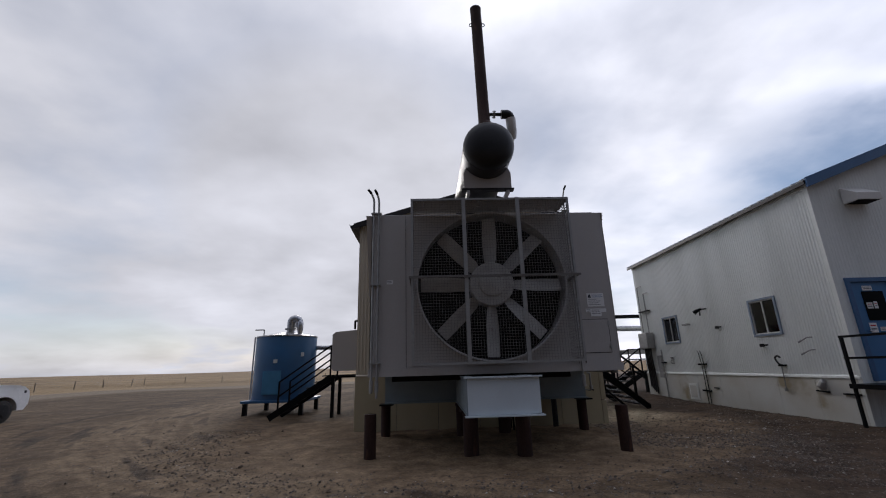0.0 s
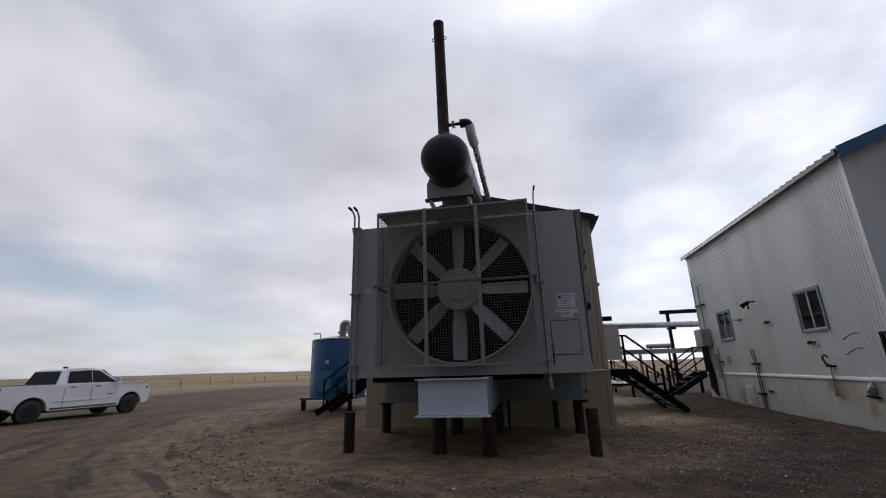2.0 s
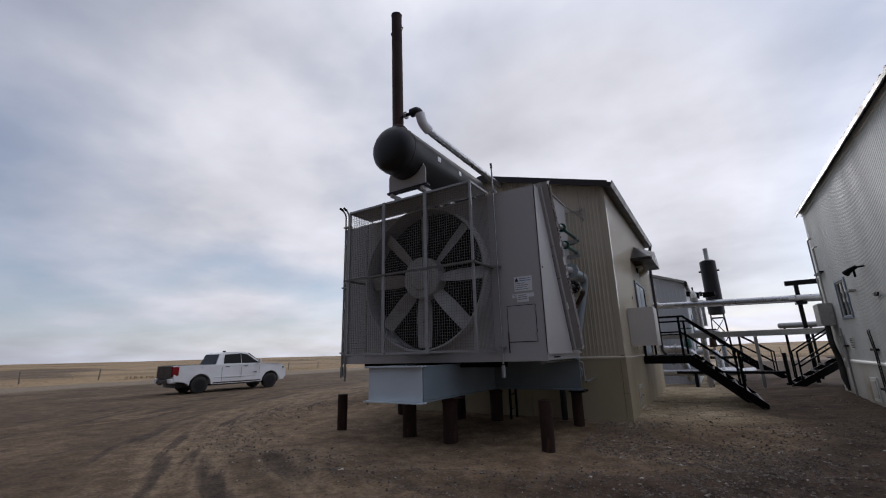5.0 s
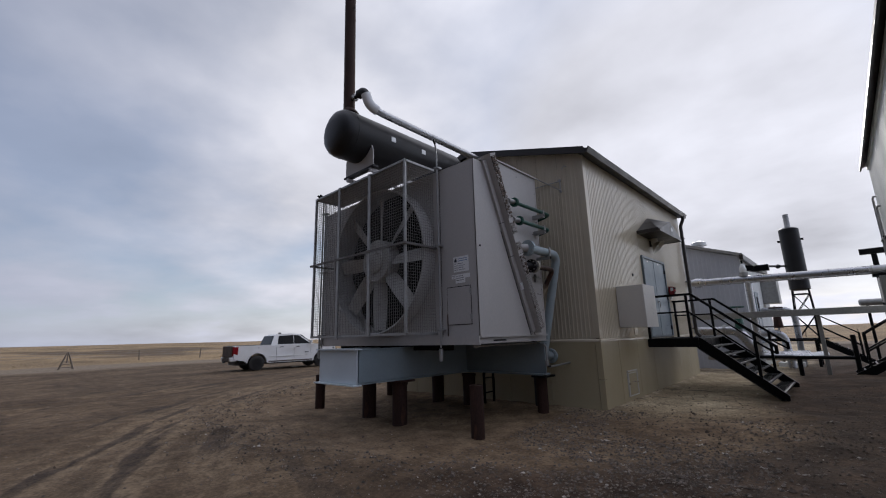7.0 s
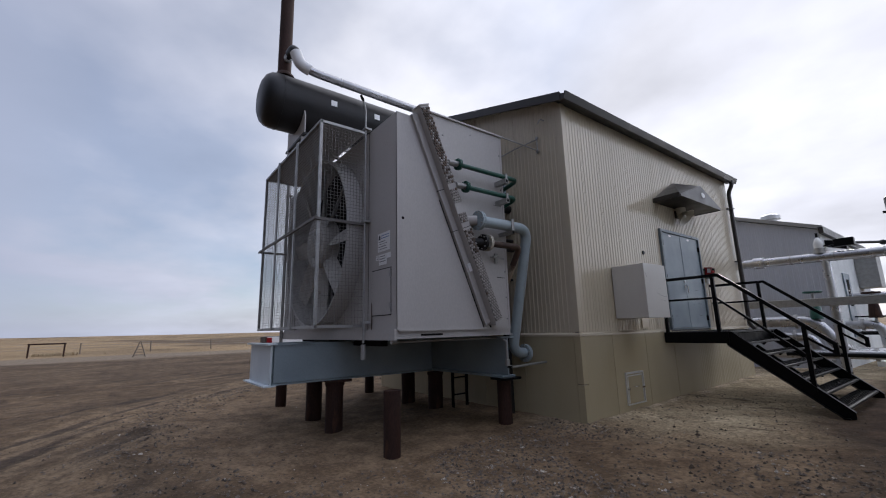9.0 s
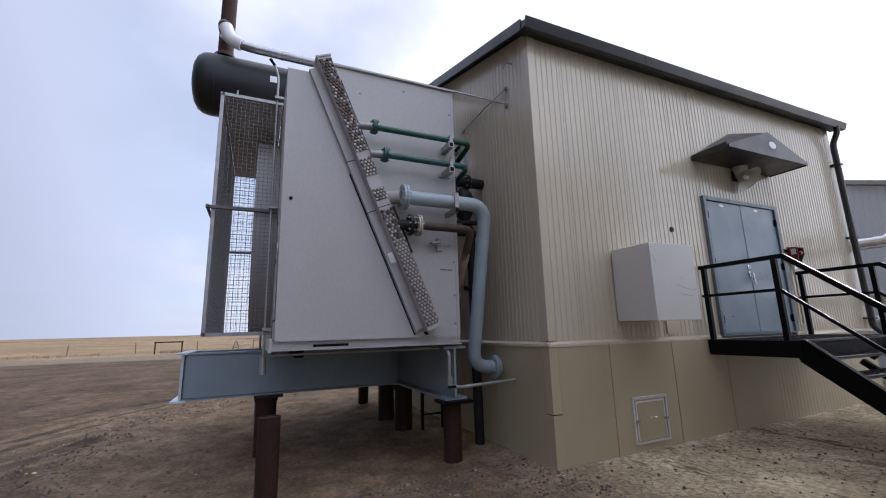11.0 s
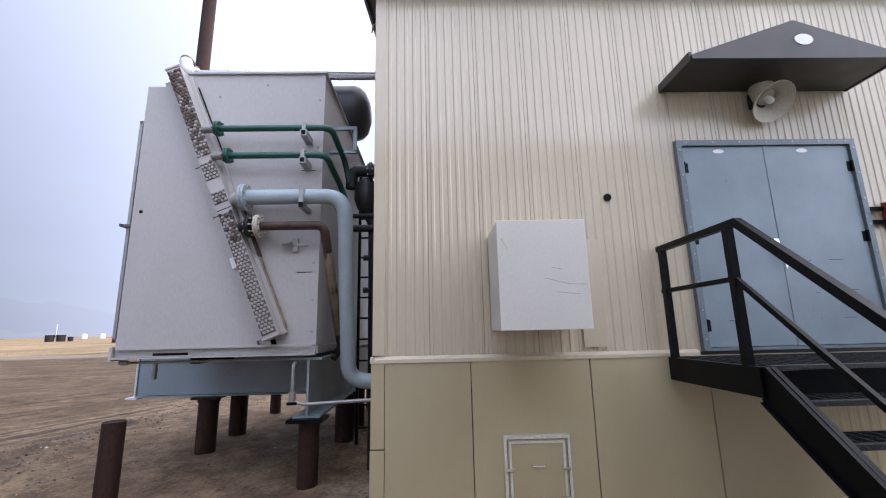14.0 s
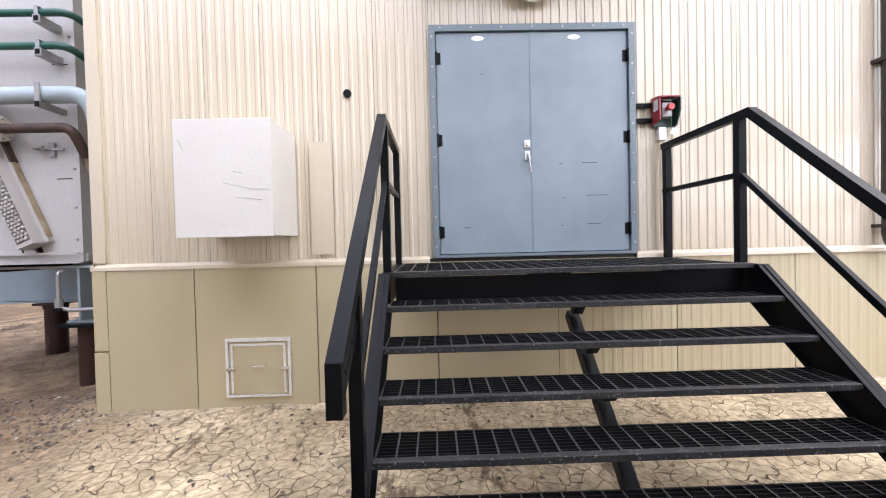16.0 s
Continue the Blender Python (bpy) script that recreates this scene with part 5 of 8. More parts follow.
    part("latch_bar", box(B(), xs + 0.036, xs + 0.05, 9.58, 9.86, 2.535, 2.56), "galv", la)
    part("latch_arm", tube(B(), [(xs + 0.05, 9.60, 2.55), (xs + 0.10, 9.60, 2.55), (xs + 0.10, 9.70, 2.56)], 0.014, 8), "galv", la)
    for y, z in ((9.92, 1.62), (9.92, 1.95), (9.92, 2.35), (9.92, 4.3), (9.3, 4.5), (8.75, 4.35), (9.92, 3.7)):
        part("bolt", tube(B(), [(xs, y, z), (xs + 0.014, y, z)], 0.013, 8), "galv", c)
    for z in (2.25, 3.42):
        part("seam", box(B(), xs, xs + 0.004, 9.74, 9.90, z - 0.004, z + 0.004), "core", c)
    part("edge_angle", box(B(), xs - 0.02, xs + 0.006, CY1 - 0.03, CY1 + 0.006, CZ0, 4.63), "grey", c)
    part("hole", tube(B(), [(CX1 - 0.004, CY0 + 0.09, 2.95), (CX1 + 0.004, CY0 + 0.09, 2.95)], 0.02, 12), "core", c)
    # signs and the little door on the front sheet
    yf = CY0 - 0.002
    door = part("inspection_door", box(B(), 2.93, 3.44, CY0 - 0.010, yf, 1.69, 2.30, 0.003), "grey", c)
    gap = B()
    for x in (2.924, 3.446):
        box(gap, x - 0.005, x + 0.005, CY0 - 0.004, yf + 0.001, 1.68, 2.31)
    for z in (1.684, 2.306):
        box(gap, 2.93, 3.44, CY0 - 0.004, yf + 0.001, z - 0.005, z + 0.005)
    part("door_gap", gap, "core", c)
    part("rust_streak", box(B(), 2.915, 2.94, CY0 - 0.0115, CY0 - 0.010, 1.50, 1.86), "rustpipe", door, "rust streak beside the little door")
    for z in (2.22, 1.80):
        part("hinge", box(B(), 3.42, 3.46, CY0 - 0.022, CY0 - 0.008, z - 0.04, z + 0.04), "galv", door)
    s1 = part("warning_sign", box(B(), 3.09, 3.42, yf - 0.004, yf, 2.55, 2.81), "sign", c, "white notice sign with blue and black print")
    part("logo_patch", prism(B(), [(3.11, yf - 0.006, 2.72), (3.17, yf - 0.006, 2.72), (3.15, yf - 0.006, 2.79), (3.12, yf - 0.006, 2.77)], (0, 0.002, 0)), "ink", s1)
    text_bars(s1, "print_line", "blueink", 3.19, 3.40, yf - 0.004, [2.77, 2.735], 0.009, 2)
    text_bars(s1, "print_line", "ink", 3.11, 3.40, yf - 0.004, [2.69, 2.655, 2.62, 2.585], 0.006, 3)
    s2 = part("label_strip", box(B(), 3.04, 3.44, yf - 0.004, yf, 2.44, 2.51), "sign", c)
    text_bars(s2, "print_line", "ink", 3.06, 3.42, yf - 0.004, [2.49, 2.46], 0.006, 4)
    s3 = part("danger_sign", box(B(), 3.13, 3.34, yf - 0.008, yf - 0.004, 2.36, 2.51), "sign", c)
    text_bars(s3, "print_line", "ink", 3.15, 3.33, yf - 0.008, [2.48, 2.445, 2.41], 0.008, 5)
    s4 = part("name_plate", box(B(), -0.79, -0.67, yf - 0.004, yf, 3.07, 3.15), "sign", c)
    text_bars(s4, "print_line", "ink", -0.78, -0.69, yf - 0.004, [3.13, 3.10], 0.010, 6)


cooler()


def cooler_pipes():
    # thin upright drains with hooked tops
    for pts, lab in (([(-1.05, 7.85, 1.08), (-1.05, 7.85, 4.80), (-1.10, 7.80, 4.92), (-1.16, 7.74, 4.98)], "galvanised drain pipe with a hooked top beside the cooler"),
                     ([(-0.95, 7.85, 1.0), (-0.95, 7.85, 4.78), (-0.98, 7.80, 4.90), (-1.02, 7.72, 4.96)], "galvanised drain pipe with a hooked top beside the cooler"),
                     ([(2.82, 7.85, 1.32), (2.82, 7.85, 4.82), (2.84, 7.80, 4.95), (2.86, 7.74, 5.02)], "galvanised pipe running up behind the fan cage")):
        p = thing("drain_pipe", pts[0], lab, "pipe", "drain pipes on the cooler")
        part("pipe", tube(B(), rounded(pts, 0.06), 0.021 if pts[0][0] < 0 else 0.015, 10), "galv", p, smooth=True)
        part("hook", tube(B(), [pts[2], pts[3]], 0.027 if pts[0][0] < 0 else 0.02, 8), "blacksteel", p)
        for z in (1.6, 3.05, 4.5):
            part("clamp", box(B(), pts[0][0] - 0.05, pts[0][0] + 0.05, 7.82, 7.928, z - 0.015, z + 0.015), "galv", p)
        part("coupling", tube(B(), [(pts[0][0], 7.85, 1.10), (pts[0][0], 7.85, 1.30)], 0.034, 10), "galv", p, smooth=True)
    x = 3.77
    for y0, z in ((8.80, 3.84), (8.93, 3.52)):
        g = thing("coolant_pipe", (x, y0, z), "dark green coolant pipe with bolted flange bending behind the cooler", "pipe", "green pipes on the cooler")
        part("stub", tube(B(), [(x - 0.02, y0 - 0.10, z), (x, y0 + 0.06, z)], 0.045, 12), "galv", g, smooth=True)
        bolted((x, y0 + 0.07, z), (0, 1, 0), 0.085, 0.022, 6, "green", g)
        part("pipe", tube(B(), rounded([(x, y0 + 0.08, z), (x, 10.11 if z > 3.7 else 10.06, z), (3.10, 10.13 if z > 3.7 else 10.08, z - 0.12), (3.02, 10.18, z - 0.42)], 0.12), 0.036, 14), "green", g, smooth=True)
        br = B()
        box(br, xs_pipe, x + 0.045, 9.785, 9.855, z - 0.11, z - 0.037)
        box(br, x - 0.045, x + 0.045, 9.80, 9.84, z + 0.037, z + 0.045)
        box(br, x + 0.038, x + 0.045, 9.80, 9.84, z - 0.04, z + 0.04)
        part("bracket", br, "galv", g)
        part("bracket_mouth", box(B(), x + 0.0455, x + 0.048, 9.797, 9.843, z - 0.098, z - 0.049), "core", g)
    b = thing("water_pipe", (x, 9.1, 3.04), "pale blue-grey water pipe with bolted flanges bending down to the building", "pipe")
    part("stub", tube(B(), [(x - 0.10, 9.06, 3.04), (x, 9.19, 3.04)], 0.075, 14), "grey", b, smooth=True)
    bolted((x, 9.22, 3.04), (0, 1, 0), 0.145, 0.03, 10, "palepipe", b)
    part("pipe", tube(B(), rounded([(x, 9.24, 3.04), (x, 10.28, 3.04), (x - 0.46, 10.27, 1.08), (x - 0.48, 10.69, 1.06)], 0.22, 8), 0.082, 18), "palepipe", b, smooth=True)
    bolted((x - 0.48, 10.585, 1.06), (0, 1, 0), 0.145, 0.03, 10, "palepipe", b)
    br = B()
    box(br, xs_pipe, x + 0.09, 9.82, 9.87, 2.90, 2.955)
    box(br, x + 0.083, x + 0.10, 9.82, 9.87, 2.90, 3.13)
    part("bracket", br, "galv", b)
    part("bracket_mouth", box(B(), x + 0.1005, x + 0.103, 9.822, 9.868, 2.895, 2.95), "core", b)
    r = thing("rusty_return_pipe", (x, 9.3, 2.72), "rust-stained brown return pipe with a corroded flange", "pipe")
    bolted((x, 9.29, 2.72), (0, 1, 0), 0.12, 0.02, 8, "black", r)
    bolted((x, 9.385, 2.72), (0, 1, 0), 0.122, 0.022, 8, "horn", r, "pale corroded flange")
    part("stub", tube(B(), [(x - 0.10, 9.14, 2.72), (x - 0.02, 9.22, 2.72), (x, 9.38, 2.72)], 0.06, 12), "black", r, smooth=True)
    part("pipe", tube(B(), rounded([(x, 9.40, 2.72), (x, 10.07, 2.72), (2.93, 10.10, 1.42), (2.90, 10.0, 1.30)], 0.10), 0.047, 14), "rustpipe", r, smooth=True)
    part("sleeve", tube(B(), [(3.606, 10.076, 2.46), (3.04, 10.096, 1.59)], 0.050, 12), "sleeve", r, "buff rust-stained sleeve", smooth=True)
    # dark piping between cooler and gable wall
    k = thing("manifold_pipe", (2.9, 10.4, 3.4), "dark green and black pipes joining cooler and gable wall", "pipe")
    part("pipe", tube(B(), rounded([(3.0, 10.20, 3.40), (3.0, 10.20, 3.63), (3.0, 10.69, 3.63)], 0.10), 0.075, 14), "black", k, smooth=True)
    bolted((3.0, 10.44, 3.63), (0, 1, 0), 0.115, 0.02, 8, "black", k)
    prof = [(3.52, 0.07), (3.47, 0.12), (3.38, 0.155), (3.24, 0.155), (3.14, 0.12), (3.06, 0.07)]
    part("valve_body", tube(B(), [(2.98, 10.39, z) for z, w in prof], 0, 18, [w for z, w in prof]), "black", k, "black domed valve body", smooth=True)
    part("pipe", tube(B(), [(2.98, 10.50, 3.25), (2.98, 10.69, 3.25)], 0.085, 14), "beam", k, smooth=True)
    part("pipe", tube(B(), rounded([(2.98, 10.39, 3.10), (2.98, 10.48, 2.92), (2.98, 10.50, 0.0)], 0.08), 0.065, 12), "black", k, smooth=True)
    for z, w in ((3.02, 0.03), (2.86, 0.045)):
        part("pipe", tube(B(), [(3.05, 10.06, z), (3.05, 10.69, z)], w, 10), "black", k, smooth=True)
    for z in (2.1, 2.5):
        part("tee", tube(B(), [(2.98, 10.36, z), (2.98, 10.50, z)], 0.035, 10), "black", k, smooth=True)
    n = thing("wall_tap", (3.0, 10.69, 2.32), "small black tap on the gable wall", "tap")
    part("spout", tube(B(), [(3.0, 10.69, 2.32), (3.0, 10.60, 2.32)], 0.02, 8), "blacksteel", n, smooth=True)
    part("handle", tube(B(), [(3.0, 10.63, 2.28), (3.0, 10.63, 2.37)], 0.012, 8), "blacksteel", n)
    e = thing("square_bracket", (3.3, 9.97, 3.9), "grey square steel bracket on the back of the cooler", "bracket")
    for p, q in (((9.975, 4.07), (10.31, 4.07)), ((9.975, 3.76), (10.31, 3.76)), ((10.29, 3.76), (10.29, 4.07))):
        part("bar", bar(B(), (3.3, *p), (3.3, *q), 0.04, 0.04), "beam", e)
    f = thing("access_ladder", (1.9, 10.3, 1.4), "black steel ladder standing between cooler and gable wall", "ladder")
    for yy in (10.12, 10.45):
        part("rail", bar(B(), (1.9, yy, 0.0), (1.9, yy, 4.0), 0.04, 0.04), "blacksteel", f)
    for z in steps(0.3, 3.9, 12):
        part("rung", bar(B(), (1.9, 10.12, z), (1.9, 10.45, z), 0.025, 0.025), "blacksteel", f)
    v = thing("drain_valve", (3.62, 9.95, 0.9), "galvanised drain line with a small ball valve on the skid beam", "valve")
    part("pipe", tube(B(), rounded([(3.60, 9.78, 1.30), (3.66, 9.78, 1.28), (3.66, 9.78, 0.93), (3.66, 9.90, 0.90), (3.66, 10.66, 0.93)], 0.04), 0.019, 10), "galv", v, smooth=True)
    part("valve_body", tube(B(), [(3.66, 9.78, 0.93), (3.66, 9.78, 1.02)], 0.036, 10), "galv", v)
    part("lever", box(B(), 3.69, 3.70, 9.74, 9.84, 0.90, 0.93), "blacksteel", v)


xs_pipe = CX1 - 0.03
cooler_pipes()


def i_beam(bm, p, q, h, w, t=0.022):
    """An I section from p to q, whose top is at p.z."""
    p, q = Vector(p), Vector(q)
    bar(bm, p - Vector((0, 0, t / 2)), q - Vector((0, 0, t / 2)), w, t)
    bar(bm, p - Vector((0, 0, h - t / 2)), q - Vector((0, 0, h - t / 2)), w, t)
    bar(bm, p - Vector((0, 0, h / 2)), q - Vector((0, 0, h / 2)), t, h - 2 * t)
    return bm


def skid():
    s = thing("cooler_skid", (1.2, 8.5, 0.74), "blue-grey steel beam skid carrying the cooler on piles", "skid")
    for x in (0.66, 1.69):
        part("long_beam", i_beam(B(), (x, 6.95, 1.33), (x, 9.80, 1.33), 0.58, 0.17), "beam", s)
        part("web_plate", box(B(), x - 0.07 if x < 1 else x + 0.05, x - 0.05 if x < 1 else x + 0.07, 6.97, 9.7, 0.78, 1.30), "beam", s)
    part("end_plate", box(B(), 0.60, 1.76, 6.915, 6.945, 0.76, 1.31, 0.004), "palebeam", s, "pale front end plate")
    part("end_flange", box(B(), 0.55, 1.80, 6.83, 7.0, 0.735, 0.755), "palebeam", s)
    part("end_flange", box(B(), 0.55, 1.80, 6.86, 7.0, 1.315, 1.338), "palebeam", s)
    part("cross_beam", i_beam(B(), (-1.0, 9.90, 1.35), (3.56, 9.90, 1.35), 0.60, 0.28, 0.025), "beam", s)
    for x in (-0.95, 3.50):
        part("foot_plate", box(B(), x - 0.16, x + 0.14, 9.72, 10.08, 0.715, 0.748), "blacksteel", s)
    for x in (0.72, 1.68):
        part("foot_plate", box(B(), x - 0.18, x + 0.18, 7.78, 8.14, 0.715, 0.748), "rust", s)
    # near-black strip standing in for the shade under the cooler's front
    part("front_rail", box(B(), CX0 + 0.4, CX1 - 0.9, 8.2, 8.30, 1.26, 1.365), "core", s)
    pile = thing("steel_pile", (0, 0, 0), "rust-brown steel pipe pile standing in the ground", "pile", "piles under the cooler")
    bm = tube(B(), [(0, 0, -0.3), (0, 0, 0.73)], 0.105, 20)
    part("pipe", bm, "rust", pile, smooth=True)
    bm = B()
    rings = []
    for r, z in ((0.105, 0.73), (0.108, 0.735), (0.095, 0.735), (0.095, 0.70)):
        rings.append([bm.verts.new((r * math.cos(2 * math.pi * k / 20), r * math.sin(2 * math.pi * k / 20), z)) for k in range(20)])
    for a, b in zip(rings, rings[1:]):
        for k in range(20):
            bm.faces.new((a[k], a[(k + 1) % 20], b[(k + 1) % 20], b[k]))
    part("rim", bm, "rust", pile)
    pile.location = (3.475, 7.925, 0.02)
    for x, y in ((-1.055, 7.92), (3.44, 9.90), (-0.98, 9.90)):
        copy_thing(pile, pose(x, y, -0.02 if y > 9 else 0.0, 0, 0, 40 * x))
    fat = thing("steel_pile", (0.72, 7.96, 0), "thick rust-brown steel pile under the skid beam", "pile", "piles under the cooler")
    part("pipe", tube(B(), [(0.72, 7.96, -0.3), (0.72, 7.96, 0.714)], 0.135, 22), "rust", fat, smooth=True)
    part("collar", tube(B(), [(0.72, 7.96, 0.66), (0.72, 7.96, 0.713)], 0.15, 22), "rust", fat)
    for x, y in ((1.66, 7.94), (0.72, 9.90), (1.66, 9.90)):
        copy_thing(fat, pose(x, y, 0, 0, 0, 50))


skid()


def silencer():
    s = thing("exhaust_silencer", (1.2, 7.0, 4.7), "black cylindrical exhaust silencer with a tall rusty stack above the cooler", "silencer")
    x, z, r = 1.19, 5.45, 0.475
    prof = [(6.65, 0.02), (6.655, 0.18), (6.68, 0.31), (6.73, 0.405), (6.80, 0.455), (6.88, r), (6.96, r), (9.9, r), (10.0, 0.44), (10.08, 0.36), (10.14, 0.2), (10.15, 0.02)]
    part("drum", tube(B(), [(x, y, z) for y, _ in prof], 0, 40, [q for _, q in prof]), "black", s, smooth=True)
    part("weld_band", tube(B(), [(x, 6.96, z), (x, 6.98, z)], r + 0.006, 40), "black", s)
    st = part("exhaust_pipe", tube(B(), [(x - 0.01, 7.06, z + r - 0.02), (x - 0.02, 7.06, z + r + 0.05), (x - 0.03, 7.06, z + r + 0.13), (x - 0.07, 7.06, 8.80)], 0, 24, [0.20, 0.17, 0.115, 0.112]), "rust", s, "rusty exhaust pipe", smooth=True)
    part("rain_lip", tube(B(), [(x - 0.07, 7.06, 8.78), (x - 0.07, 7.06, 8.81)], 0.118, 24), "black", st)
    for a in (-1, 1):
        part("lifting_eye", tube(B(), rounded([(x - 0.06 + a * 0.10, 7.06, 8.35), (x - 0.06 + a * 0.16, 7.06, 8.37), (x - 0.06 + a * 0.16, 7.06, 8.42), (x - 0.06 + a * 0.10, 7.06, 8.44)], 0.02), 0.009, 6), "black", st)
    for y in (7.30, 9.45):
        sd = B()
        pts = [(x - 0.46, y, 4.78), (x + 0.46, y, 4.78), (x + 0.46, y, 5.10)]
        pts += [(x + r * 0.99 * math.cos(radians(a)), y, z + r * 0.99 * math.sin(radians(a))) for a in range(-30, -151, -12)]
        pts += [(x - 0.46, y, 5.10)]
        prism(sd, pts, (0, 0.02, 0))
        sa = part("saddle", sd, "black" if y > 8 else "grey", s)
        part("foot", box(B(), x - 0.50, x + 0.50, y - 0.02, y + 0.10, 4.74, 4.778), "black", sa)
    for px in (x - 0.38, x + 0.38):
        part("support_leg", bar(B(), (px, 7.36, 4.70), (px, 8.0, 4.48), 0.05, 0.05), "grey", s)
        part("support_rail", bar(B(), (px, 7.28, 4.70), (px, 9.9, 4.70), 0.06, 0.07), "grey", s)
    for y in (7.75, 8.6):
        part("data_plate", box(B(), x + r - 0.002, x + r + 0.008, y, y + 0.11, z - 0.03, z + 0.07), "alu", s)
    v = thing("vent_line", (1.7, 7.0, 6.2), "silver-jacketed vent line from the stack to the building", "pipe")
    zt = 6.24
    part("branch", tube(B(), [(x + 0.08, 7.06, zt), (1.56, 7.06, zt)], 0.034, 12), "black", v, smooth=True)
    bolted((1.36, 7.06, zt), (1, 0, 0), 0.075, 0.014, 4, "galv", v)
    part("elbow", tube(B(), rounded([(1.50, 7.06, zt), (1.66, 7.06, zt), (1.69, 7.11, zt - 0.12)], 0.08), 0.088, 14), "black", v, smooth=True)
    part("jacket", tube(B(), rounded([(1.68, 7.09, zt - 0.05), (1.71, 7.17, 5.95), (1.74, 7.43, 5.88), (1.74, 10.69, 5.84)], 0.12), 0.072, 16), "silver", v, smooth=True)
    part("wrap", tube(B(), rounded([(1.685, 7.09, zt - 0.06), (1.71, 7.16, 5.97), (1.735, 7.33, 5.90)], 0.08), 0.098, 16), "sign", v, "white insulating wrap", smooth=True)
    for y in (7.9, 8.8, 9.7):
        part("band", tube(B(), [(1.74, y, 5.875 - (y - 7.35) * 0.012), (1.74, y + 0.02, 5.875 - (y - 7.35) * 0.012)], 0.075, 16), "galv", v)


silencer()


# ---- entrance stairs ----
def grating(bm, x0, x1, y0, y1, z, pitch=0.03, rod=0.10, deep=0.03):
    n = int((x1 - x0) / pitch)
    for i in range(n + 1):
        x = x0 + (x1 - x0) * i / n
        box(bm, x - 0.0025, x + 0.0025, y0, y1, z - deep, z)
    n = int((y1 - y0) / rod)
    for i in range(n + 1):
        y = y0 + (y1 - y0) * i / n
        box(bm, x0, x1, y - 0.004, y + 0.004, z - 0.010, z - 0.001)
    return bm


def cross_rods(bm, x0, x1, y0, y1, z, rod):
    n = int((y1 - y0) / rod)
    for i in range(n + 1):
        y = y0 + (y1 - y0) * i / n
        box(bm, x0, x1, y - 0.004, y + 0.004, z - 0.010, z + 0.0005)
    return bm


